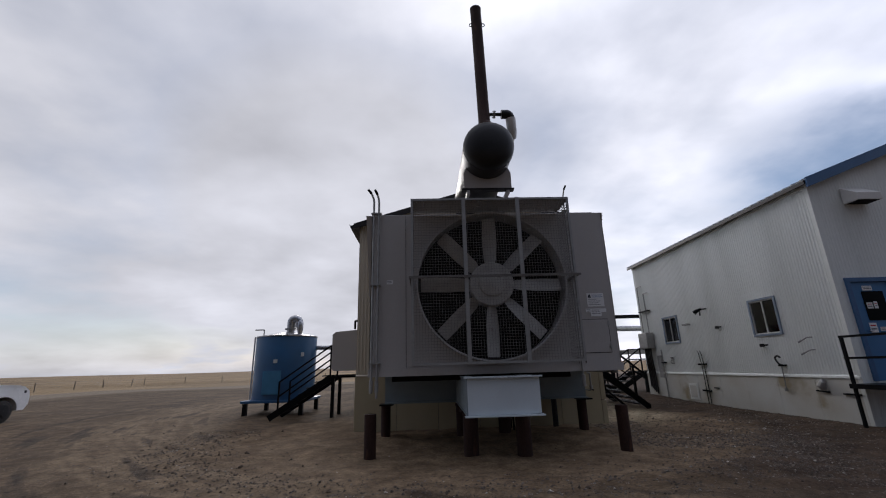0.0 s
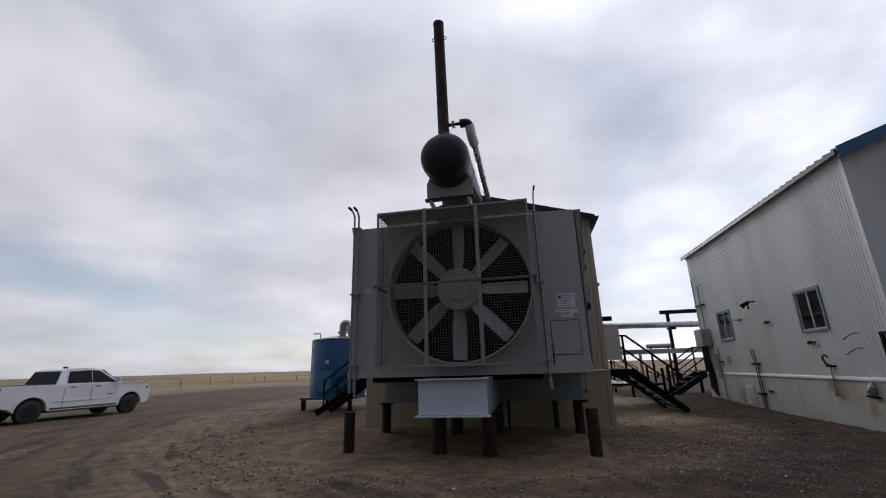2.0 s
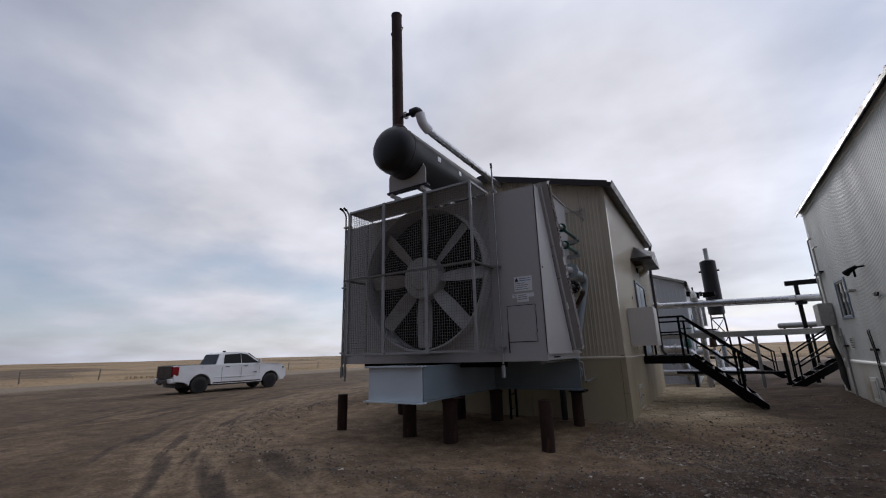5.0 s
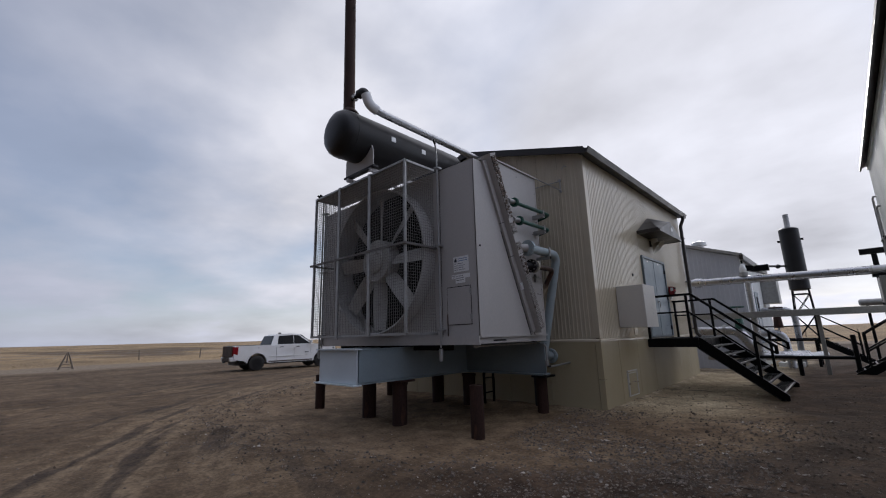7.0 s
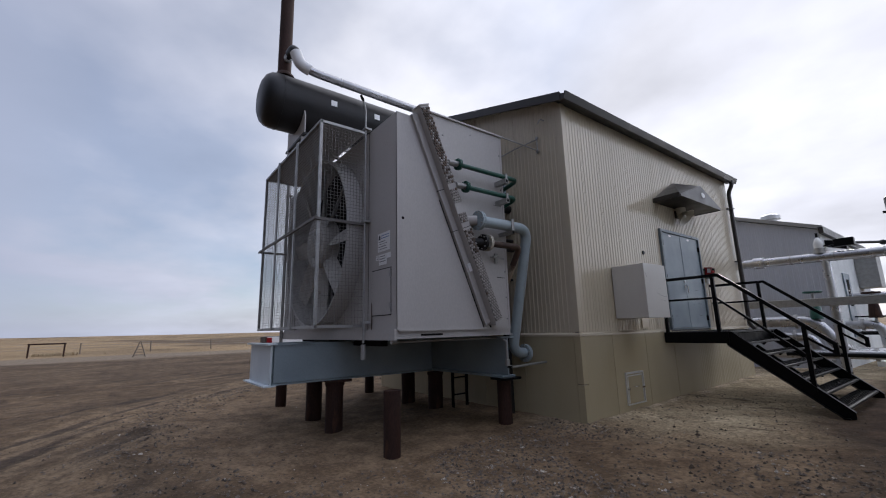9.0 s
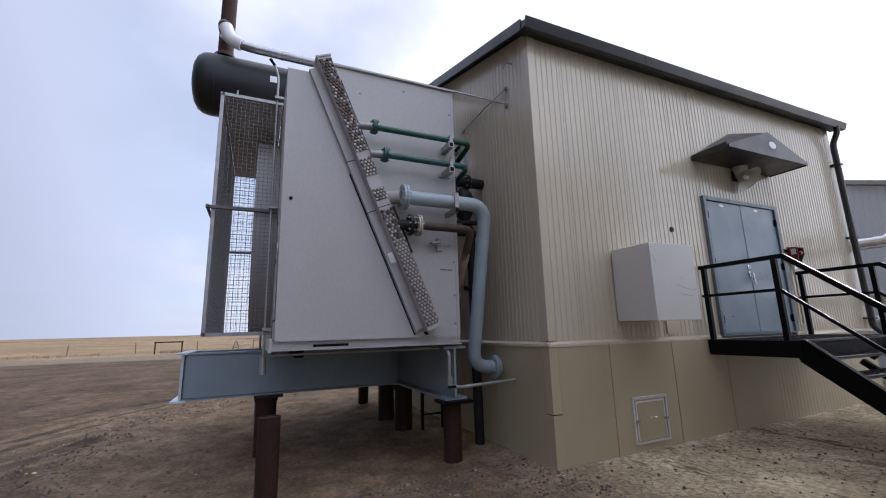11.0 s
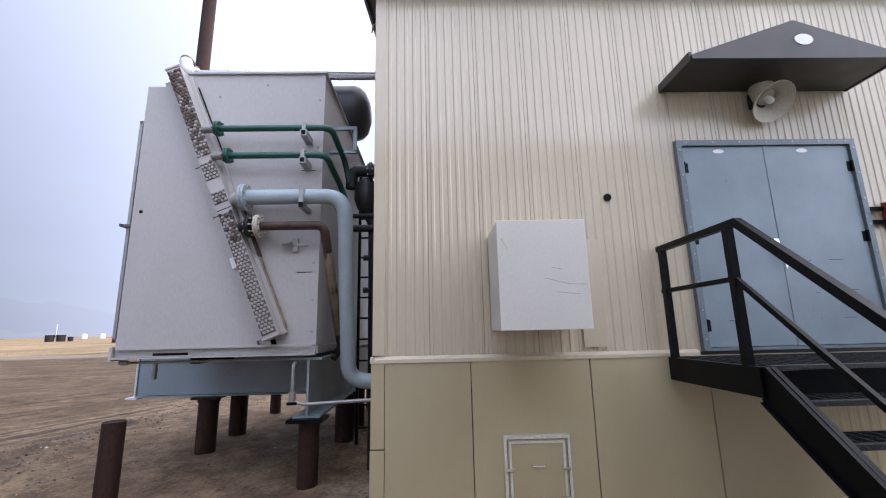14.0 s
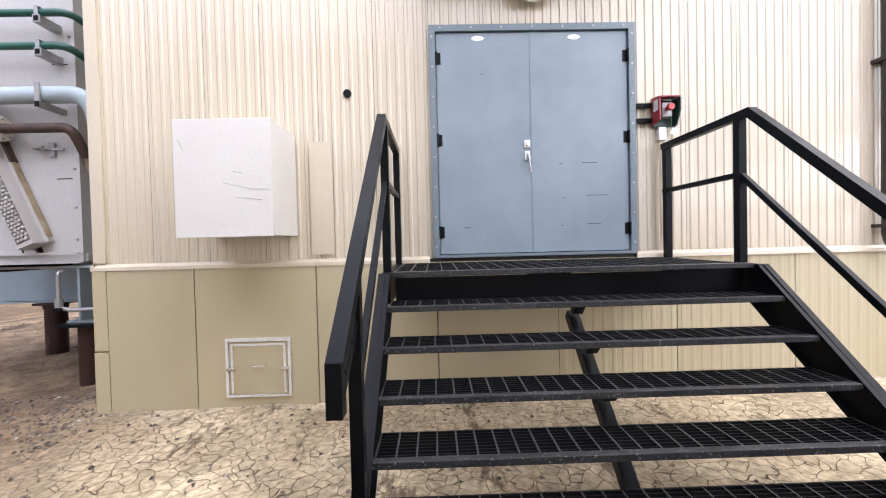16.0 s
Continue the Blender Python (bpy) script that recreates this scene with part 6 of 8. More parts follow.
def entrance_stairs():
    y0, y1, lx = 13.31, 15.64, 5.385
    top = 1.325
    run, rise = 0.2155, 0.177
    s = thing("entrance_stairs", (5.6, 14.48, 0.1), "black painted steel stairs with grating treads, landing and handrails", "stairs")
    la = part("landing_grating", grating(B(), BX1 + 0.06, lx - 0.03, y0 + 0.05, y1 - 0.05, top), "grate", s)
    part("rod_grid", cross_rods(B(), BX1 + 0.06, lx - 0.03, y0 + 0.05, y1 - 0.05, top, 0.10), "rodsteel", la)
    part("landing_nosing", box(B(), lx - 0.04, lx + 0.015, y0 + 0.03, y1 - 0.03, top - 0.026, top + 0.004, 0.003), "worn", s, "worn chequered nosing strip with painted glints")
    f = B()
    box(f, lx - 0.06, lx - 0.045, y0 + 0.06, y1 - 0.06, 1.15, top - 0.037)
    box(f, lx - 0.11, lx - 0.045, y0 + 0.06, y1 - 0.06, 1.135, 1.15)
    part("landing_beam", f, "blacksteel", s)
    for y in (y0, y1):
        part("landing_channel", box(B(), BX1 + 0.03, lx - 0.01, y - 0.03, y + 0.03, 1.13, top - 0.004, 0.004), "blacksteel", s)
    part("middle_joist", box(B(), BX1 + 0.05, lx - 0.05, 14.42, 14.48, 1.16, top - 0.032), "blacksteel", s)
    # the middle stringer runs down under the treads
    slope = rise / run
    part("middle_stringer", bar(B(), (5.40, 14.455, 1.045), (6.58, 14.46, 0.03), 0.065, 0.065), "blacksteel", s)
    for k in range(1, 7):
        x, z = lx + 0.015 + run * k, top - rise * k
        t = part("tread", grating(B(), x - 0.255, x - 0.02, y0 + 0.04, y1 - 0.04, z, 0.028, 0.085), "grate", s)
        part("rod_grid", cross_rods(B(), x - 0.255, x - 0.02, y0 + 0.04, y1 - 0.04, z, 0.085), "rodsteel", t)
        part("nosing", box(B(), x - 0.030, x + 0.012, y0 + 0.03, y1 - 0.03, z - 0.028, z + 0.003, 0.003), "worn", t, "worn chequered nosing strip with painted glints")
        part("back_bar", box(B(), x - 0.262, x - 0.256, y0 + 0.04, y1 - 0.04, z - 0.034, z), "grate", t)
        part("clip", prism(B(), [(x - 0.16, 14.425, z - 0.03), (x - 0.04, 14.425, z - 0.03), (x - 0.10, 14.425, z - 0.085)], (0, 0.06, 0)), "blacksteel", t)
    bx, bz = 6.76, top - slope * (6.76 - lx)
    for y in (y0, y1):
        bm = B()
        prism(bm, [(lx - 0.06, y - 0.006, top - 0.005), (lx + 0.06, y - 0.006, top - 0.005), (bx, y - 0.006, bz + 0.02), (bx, y - 0.006, bz - 0.06), (bx - 0.06, y - 0.006, bz - 0.12), (lx - 0.06, y - 0.006, 1.11)], (0, 0.012, 0))
        for p, q in (((lx + 0.04, y, top - 0.005), (bx, y, bz + 0.02)), ((lx - 0.04, y, 1.10), (bx - 0.06, y, bz - 0.12))):
            bar(bm, p, q, 0.07, 0.012)
        part("stringer", bm, "blacksteel", s)
        part("foot", box(B(), bx - 0.14, bx - 0.06, y - 0.035, y + 0.035, 0.0, bz - 0.06), "blacksteel", s)
        zt = 2.285
        part("top_rail", bar(B(), (BX1 + 0.03, y, zt), (5.345, y, zt), 0.05, 0.05), "blacksteel", s)
        part("slope_rail", bar(B(), (5.335, y, zt + 0.004), (6.69, y, 1.135), 0.055, 0.055), "blacksteel", s)
        part("rail_drop", bar(B(), (6.69, y, 1.16), (6.69, y, 0.99), 0.056, 0.05), "blacksteel", s)
        part("mid_rail", bar(B(), (BX1 + 0.03, y, 1.90), (5.27, y, 1.90), 0.035, 0.035), "blacksteel", s)
        part("mid_rail", bar(B(), (5.25, y, 1.905), (6.36, y, 0.955), 0.03, 0.035), "blacksteel", s)
        part("mid_rail", bar(B(), (6.36, y, 1.24), (6.69, y, 1.005), 0.03, 0.035), "blacksteel", s)
        for px, lo_, hi in ((BX1 + 0.09, 1.14, zt - 0.025), (5.245, 1.14, zt - 0.025), (6.37, 0.45, 1.385)):
            part("post", box(B(), px - 0.028, px + 0.028, y - 0.025, y + 0.025, lo_, hi - 0.002), "blacksteel", s)


entrance_stairs()


# ---- the white building ----
WX, WY0, WY1, WE, WR, WRX = 8.80, 8.56, 17.15, 5.40, 6.55, 11.85
WG = 0.12


def white_building():
    wx1 = 2 * WRX - WX
    top = lambda x: WE + (WR - WE) * (1 - abs(x - WRX) / (WRX - WX))
    wins = [(10.19, 11.12, 2.05, 3.02), (14.52, 15.45, 2.09, 3.05)]
    west = thing("wall_white_west", (WX, WY0, 0), "off-white ribbed steel wall over smooth stained skirting", "wall", kind="structure")
    cuts = [WY0, 10.19, 11.12, 14.52, 15.45, WY1]
    core = B()
    for a, b in zip(cuts, cuts[1:]):
        op = [w for w in wins if abs(w[0] - a) < 0.01]
        if op:
            box(core, WX + 0.006, WX + 0.16, a, b, -0.2, op[0][2])
            box(core, WX + 0.006, WX + 0.16, a, b, op[0][3], WE)
        else:
            box(core, WX + 0.006, WX + 0.16, a, b, -0.2, WE)
    part("wall_core", core, "white", west)
    edges = steps(WY0, 10.19, 3) + steps(10.19, 11.12, 1)[1:] + steps(11.12, 14.52, 5)[1:] + steps(14.52, 15.45, 1)[1:] + steps(15.45, WY1, 3)[1:]
    clad(west, "wall_panel", "white", edges, 1.07, lambda s: WE, lambda s, o, z: (WX - o + 0.004, s, z), wins, 0.075, 0.009)
    for a, b in zip(steps(WY0, WY1, 8), steps(WY0, WY1, 8)[1:]):
        part("skirt_panel", box(B(), WX - 0.02, WX + 0.004, a + 0.003, b - 0.003, -0.15, 1.05, 0.004), "whiteskirt", west)
    part("flashing", prism(B(), [(WX, WY0, 1.04), (WX - 0.045, WY0, 1.04), (WX - 0.04, WY0, 1.08), (WX, WY0, 1.11)], (0, WY1 - WY0, 0)), "white", west)
    part("eave_trim", box(B(), WX - 0.03, WX + 0.02, WY0, WY1, WE - 0.12, WE), "white", west)
    south = thing("wall_white_south", (WRX, WY0, 0), "off-white steel gable wall in shade", "wall", kind="structure")
    dx0, dx1, dz0, dz1 = 9.07, 10.02, 0.98, 3.08
    bm = B()
    yb = WY0 + 0.006
    prism(bm, [(WX + 0.006, yb, -0.2), (dx0, yb, -0.2), (dx0, yb, top(dx0)), (WX + 0.006, yb, WE)], (0, 0.15, 0))
    prism(bm, [(dx0, yb, -0.2), (dx1, yb, -0.2), (dx1, yb, dz0), (dx0, yb, dz0)], (0, 0.15, 0))
    prism(bm, [(dx0, yb, dz1), (dx1, yb, dz1), (dx1, yb, top(dx1)), (dx0, yb, top(dx0))], (0, 0.15, 0))
    prism(bm, [(dx1, yb, -0.2), (wx1, yb, -0.2), (wx1, yb, WE), (WRX, yb, WR), (dx1, yb, top(dx1))], (0, 0.15, 0))
    part("wall_core", bm, "white", south)
    clad(south, "wall_panel", "white", [WX, dx0] + steps(dx0, dx1, 2)[1:] + steps(dx1, wx1, 9)[1:], -0.1, top, lambda s, o, z: (s, WY0 - o + 0.004, z), [(dx0, dx1, dz0, dz1)], 0.075, 0.003)
    part("corner_trim", box(B(), WX - 0.022, WX + 0.07, WY0 - 0.022, WY0 + 0.07, -0.1, WE - 0.13), "white", south)
    rest = thing("wall_white_rear", (WRX, WY1, 0), "off-white steel walls closing the building", "wall", kind="structure")
    part("wall_core", prism(B(), [(WX, WY1 - 0.16, -0.2), (wx1, WY1 - 0.16, -0.2), (wx1, WY1 - 0.16, WE), (WRX, WY1 - 0.16, WR), (WX, WY1 - 0.16, WE)], (0, 0.15, 0)), "white", rest)
    part("wall_core", box(B(), wx1 - 0.15, wx1, WY0 + 0.16, WY1 - 0.16, -0.2, WE), "white", rest)
    clad(rest, "wall_panel", "white", steps(WX, wx1, 6), -0.1, top, lambda s, o, z: (s, WY1 + o - 0.004, z))
    part("floor_sheet", box(B(), WX + 0.16, wx1 - 0.16, WY0 + 0.16, WY1 - 0.16, 0.9, 1.0), "darkroom", rest)
    part("partition", box(B(), WX + 2.2, WX + 2.3, WY0 + 0.16, WY1 - 0.16, 1.0, WE), "darkroom", rest)
    roof = thing("roof_white_building", (WRX, WY0, WR), "ribbed metal gable roof with blue rake trim", "roof", kind="structure")
    for sgn in (-1, 1):
        ex = WRX + sgn * (WRX - WX + 0.12)
        ez = top(ex)
        part("roof_sheet", prism(B(), [(WRX, WY0 - 0.12, WR + 0.02), (ex, WY0 - 0.12, ez + 0.02), (ex, WY0 - 0.12, ez + 0.05), (WRX, WY0 - 0.12, WR + 0.05)], (0, WY1 - WY0 + 0.24, 0)), "browntrim", roof)
        part("rake_trim", prism(B(), [(WRX, WY0 - 0.16, WR - 0.14), (ex, WY0 - 0.16, ez - 0.14), (ex, WY0 - 0.16, ez + 0.10), (WRX, WY0 - 0.16, WR + 0.10)], (0, 0.035, 0)), "bluetrim", roof)
        if sgn < 0:
            for y in steps(WY0 - 0.05, WY1 + 0.08, 34):
                part("roof_rib", prism(B(), [(WRX, y, WR + 0.051), (ex - 0.02, y, ez + 0.051), (ex - 0.02, y, ez + 0.085), (WRX, y, WR + 0.085)], (0, 0.045, 0)), "white", roof)
            part("eave_edge", box(B(), ex - 0.035, ex - 0.004, WY0 - 0.12, WY1 + 0.12, ez - 0.05, ez + 0.035), "browntrim", roof)
    part("ridge_cap", prism(B(), [(WRX - 0.25, WY0 - 0.17, WR + 0.03), (WRX, WY0 - 0.17, WR + 0.13), (WRX + 0.25, WY0 - 0.17, WR + 0.03)], (0, WY1 - WY0 + 0.3, 0)), "bluetrim", roof)
    # sliding windows
    for i, (a, b, lo, hi) in enumerate(wins):
        w = thing("window_%d" % (i + 1), (WX, (a + b) / 2, lo), "two-pane sliding window in a blue-grey frame", "window", kind="structure")
        f = B()
        for y in (a, b - 0.05):
            box(f, WX - 0.035, WX + 0.08, y, y + 0.05, lo, hi)
        for z in (lo, hi - 0.05):
            box(f, WX - 0.035, WX + 0.08, a + 0.05, b - 0.05, z, z + 0.05)
        part("window_frame", f, "winframe", w)
        g = B()
        m = (a + b) / 2
        for y in (a + 0.05, m - 0.02, b - 0.08):
            box(g, WX - 0.01, WX + 0.04, y, y + 0.03, lo + 0.05, hi - 0.05)
        for z in (lo + 0.05, hi - 0.08):
            box(g, WX - 0.009, WX + 0.039, a + 0.08, b - 0.08, z, z + 0.03)
        part("sash", g, "alu", w)
        for p, q in ((a + 0.08, m - 0.02), (m + 0.01, b - 0.08)):
            part("pane", box(B(), WX + 0.01, WX + 0.016, p, q, lo + 0.08, hi - 0.08), "glass", w)
    # blue door, its notices and window
    d = thing("door_2", ((dx0 + dx1) / 2, WY0, dz0), "closed blue steel door with a small window and notices", "door", kind="structure")
    f = B()
    box(f, dx0 - 0.04, dx0 + 0.05, WY0 - 0.04, WY0 + 0.1, dz0, dz1 + 0.04)
    box(f, dx1 - 0.05, dx1 + 0.04, WY0 - 0.04, WY0 + 0.1, dz0, dz1 + 0.04)
    box(f, dx0 + 0.05, dx1 - 0.05, WY0 - 0.04, WY0 + 0.1, dz1 - 0.05, dz1 + 0.04)
    part("door_frame", f, "bluetrim", d)
    leaf = part("door_leaf", box(B(), dx0 + 0.055, dx1 - 0.055, WY0 + 0.0, WY0 + 0.045, dz0 + 0.01, dz1 - 0.055), "bluedoor", d)
    yd = WY0 - 0.001
    part("door_window", box(B(), dx0 + 0.26, dx0 + 0.74, yd - 0.008, yd, 2.2, 2.82), "tint", leaf)
    for x0, z0, w, h, m in ((dx0 + 0.30, 2.84, 0.22, 0.10, "sign"), (dx0 + 0.22, 1.95, 0.16, 0.2, "sign"), (dx0 + 0.44, 1.98, 0.14, 0.08, "sign"), (dx0 + 0.30, 2.45, 0.13, 0.13, "alu"), (dx0 + 0.46, 2.45, 0.08, 0.15, "sign")):
        n = part("notice", box(B(), x0, x0 + w, yd - 0.012, yd - 0.008, z0, z0 + h), m, leaf)
        for k in range(2):
            part("print_line", box(B(), x0 + 0.015, x0 + w - 0.02, yd - 0.014, yd - 0.012, z0 + h * (0.3 + 0.35 * k), z0 + h * (0.42 + 0.35 * k)), "redink" if k and w < 0.17 else "ink", n)
    part("handle", tube(B(), [(dx0 + 0.13, yd, 1.98), (dx0 + 0.13, yd - 0.06, 1.98), (dx0 + 0.22, yd - 0.06, 1.98)], 0.014, 8), "chrome", leaf)
    # landing before that door
    p = thing("door_landing", (9.5, 8.0, 0.1), "black steel landing with handrail before the blue door", "landing")
    part("deck", box(B(), 8.46, 10.4, 7.45, WY0 - 0.03, 0.86, 0.95), "blacksteel", p)
    for x, y in ((8.50, 7.5), (8.50, 8.46), (10.35, 7.5)):
        part("post", box(B(), x - 0.025, x + 0.025, y - 0.025, y + 0.025, 0.0, 1.90), "blacksteel", p)
    for z in (1.875, 1.45):
        part("rail", bar(B(), (8.50, 7.45, z), (8.50, 8.5, z), 0.045, 0.045), "blacksteel", p)
        part("rail", bar(B(), (8.46, 7.5, z), (10.4, 7.5, z), 0.045, 0.045), "blacksteel", p)
    # hood over the gable
    h = thing("exhaust_hood", (9.8, WY0, 4.85), "grey sheet-metal exhaust hood on the gable wall", "hood")
    part("hood", prism(B(), [(9.55, WY0 - 0.014, 5.22), (9.55, WY0 - 0.014, 4.82), (9.55, WY0 - 0.36, 4.82), (9.55, WY0 - 0.36, 4.98)], (0.55, 0, 0)), "whitebox", h)
    part("grille", box(B(), 9.58, 10.07, WY0 - 0.33, WY0 - 0.05, 4.812, 4.819), "core", h)
    # fittings on the west wall
    x = WX - 0.014
    e = thing("electrical_box", (x, 16.55, 2.0), "grey electrical enclosure with conduits below on the white wall", "electrical box")
    part("box", box(B(), x - 0.30, x - 0.01, 16.2, 16.85, 1.98, 2.58, 0.01), "galv", e)
    part("door", box(B(), x - 0.316, x - 0.301, 16.22, 16.83, 2.0, 2.56, 0.004), "galv", e)
    for k, y in enumerate((16.3, 16.42, 16.52, 16.62, 16.72)):
        part("conduit", tube(B(), rounded([(x - 0.16, y, 1.98), (x - 0.16, y, 1.5), (x - 0.05, y + 0.15, 1.1), (x - 0.05, y + 0.15, 0.3 + 0.06 * k)], 0.15), 0.03, 8), "plastic", e, smooth=True)
    for y, zt in ((16.83, 4.46), (16.40, 4.14)):
        part("riser", tube(B(), rounded([(x - 0.02, y - 0.25, zt), (x - 0.07, y - 0.25, zt), (x - 0.07, y, zt), (x - 0.07, y, 2.58)], 0.05), 0.022, 8), "galv", e, smooth=True)
    part("bracket", box(B(), x - 0.1, x - 0.002, 16.2, 16.95, 3.42, 3.46), "blacksteel", e)
    part("panel", box(B(), x - 0.04, x - 0.004, 15.9, 16.16, 0.9, 1.7, 0.004), "galv", e)
    l = thing("flood_light", (x, 13.0, 3.0), "small black floodlight on a wall bracket", "lamp")
    part("bracket", tube(B(), [(x, 12.85, 3.05), (x - 0.1, 12.95, 3.05)], 0.02, 8), "blacksteel", l)
    part("head", tube(B(), [(x - 0.10, 12.95, 3.06), (x - 0.20, 13.05, 3.0), (x - 0.26, 13.1, 2.94)], 0, 14, [0.035, 0.055, 0.07]), "blacksteel", l, smooth=True)
    part("stem", tube(B(), [(x - 0.14, 13.0, 3.0), (x - 0.14, 13.0, 2.85)], 0.02, 8), "blacksteel", l)
    for y, z, n in ((12.39, 2.43, 0), (10.80, 1.82, 1)):
        a = thing("holdback_arm", (x, y, z), "short black steel arm bolted to the white wall", "bracket", "arms on the white wall")
        part("arm", bar(B(), (x - 0.05, y - 0.12, z), (x - 0.05, y + 0.15, z), 0.025, 0.04), "blacksteel", a)
        part("boss", box(B(), x - 0.06, x - 0.0, y + 0.06, y + 0.15, z - 0.04, z + 0.04, 0.006), "blacksteel", a)
    s = thing("pipe_stubs", (x, 13.97, 2.66), "three short capped pipe stubs on the white wall", "pipe stub")
    for k in range(3):
        part("stub", tube(B(), [(x, 13.85 + 0.11 * k, 2.66), (x - 0.12, 13.85 + 0.11 * k, 2.66)], 0.03, 10), "galv", s)
    for z in (1.90, 1.62):
        t = thing("hose_tap", (x, 9.5, z), "bent steel vent pipe sticking out of the white wall", "tap", "taps on the white wall")
        part("pipe", tube(B(), rounded([(x, 9.42, z + 0.03), (x - 0.09, 9.45, z + 0.03), (x - 0.13, 9.62, z - 0.05)], 0.05), 0.015, 8), "galv", t, smooth=True)
        part("tip", tube(B(), [(x - 0.12, 9.59, z - 0.03), (x - 0.14, 9.66, z - 0.07)], 0.024, 8), "galv", t)
    c = thing("cable_run", (x, 13.55, 0.2), "black hoses clipped to the white wall", "cable")
    for k, y in enumerate((13.47, 13.60)):
        part("hose", tube(B(), rounded([(x - 0.03, y + 0.08, 1.78), (x - 0.05, y, 1.74), (x - 0.03, y - 0.03 - 0.02 * k, 1.3), (x - 0.025, y - 0.04, 0.16)], 0.06), 0.012, 8), "plastic", c, smooth=True)
    for z in (1.36, 0.56):
        part("clip", box(B(), x - 0.06, x - 0.0, 13.33, 13.72, z - 0.025, z + 0.025), "blacksteel", c)
    r = thing("standpipe", (x, 15.75, 0.2), "slim steel standpipe clipped to the white wall", "pipe")
    part("pipe", tube(B(), [(x - 0.05, 15.78, 1.9), (x - 0.05, 15.76, 0.12)], 0.022, 8), "galv", r, smooth=True)
    part("clip", box(B(), x - 0.07, x, 15.62, 15.85, 1.42, 1.46), "blacksteel", r)
    v = thing("louvre_vent", (x, 15.2, 1.37), "small louvred vent in the white wall", "vent")
    part("frame", box(B(), x - 0.012, x + 0.002, 15.07, 15.31, 1.36, 1.64), "white", v)
    for z in steps(1.39, 1.60, 5):
        part("slat", box(B(), x - 0.022, x - 0.013, 15.09, 15.29, z, z + 0.016), "core", v)
    h = thing("wall_hatch", (x, 14.2, 0.3), "white access hatch low in the wall", "hatch")
    part("frame", box(B(), x - 0.03, x - 0.008, 13.98, 14.46, 0.25, 0.76, 0.004), "white", h)
    part("panel", box(B(), x - 0.042, x - 0.031, 14.05, 14.39, 0.32, 0.69, 0.004), "whiteskirt", h)
    h = thing("vent_pipe", (x, 10.4, 0.7), "hooked black vent pipe with a rod on the white wall", "pipe")
    part("hook", tube(B(), rounded([(x - 0.02, 10.42, 1.32), (x - 0.10, 10.42, 1.34), (x - 0.10, 10.52, 1.50), (x - 0.10, 10.40, 1.55), (x - 0.1, 10.34, 1.5)], 0.08), 0.022, 8), "plastic", h, smooth=True)
    part("bracket", box(B(), x - 0.10, x - 0.0, 10.30, 10.46, 1.29, 1.33), "blacksteel", h)
    part("rod", tube(B(), [(x - 0.04, 10.42, 1.3), (x - 0.04, 10.44, 0.76)], 0.014, 6), "galv", h)
    part("cup", tube(B(), [(x - 0.05, 10.44, 0.70), (x - 0.05, 10.44, 0.78)], 0.035, 10), "galv", h)
    h = thing("warning_flag", (x, 9.4, 0.75), "crumpled grey plastic cover hung on a black bracket", "cover")
    part("bracket", bar(B(), (x - 0.04, 9.3, 0.74), (x - 0.04, 9.62, 0.76), 0.025, 0.035), "blacksteel", h)
    part("cover", tube(B(), [(x - 0.05, 9.42, 0.78), (x - 0.06, 9.44, 0.86), (x - 0.05, 9.40, 0.94), (x - 0.04, 9.41, 1.02)], 0, 9, [0.05, 0.085, 0.07, 0.025]), "galv", h, smooth=True)
    for y0, y1, z in ((12.95, 13.15, 0.66), (8.62, 9.0, 0.72)):
        t = thing("rest_bar", (x, y0, z), "short black bar fixed low on the wall", "bracket", "low bars on the white wall")
        part("bar", bar(B(), (x - 0.03, y0, z), (x - 0.03, y1, z), 0.03, 0.035), "blacksteel", t)


white_building()


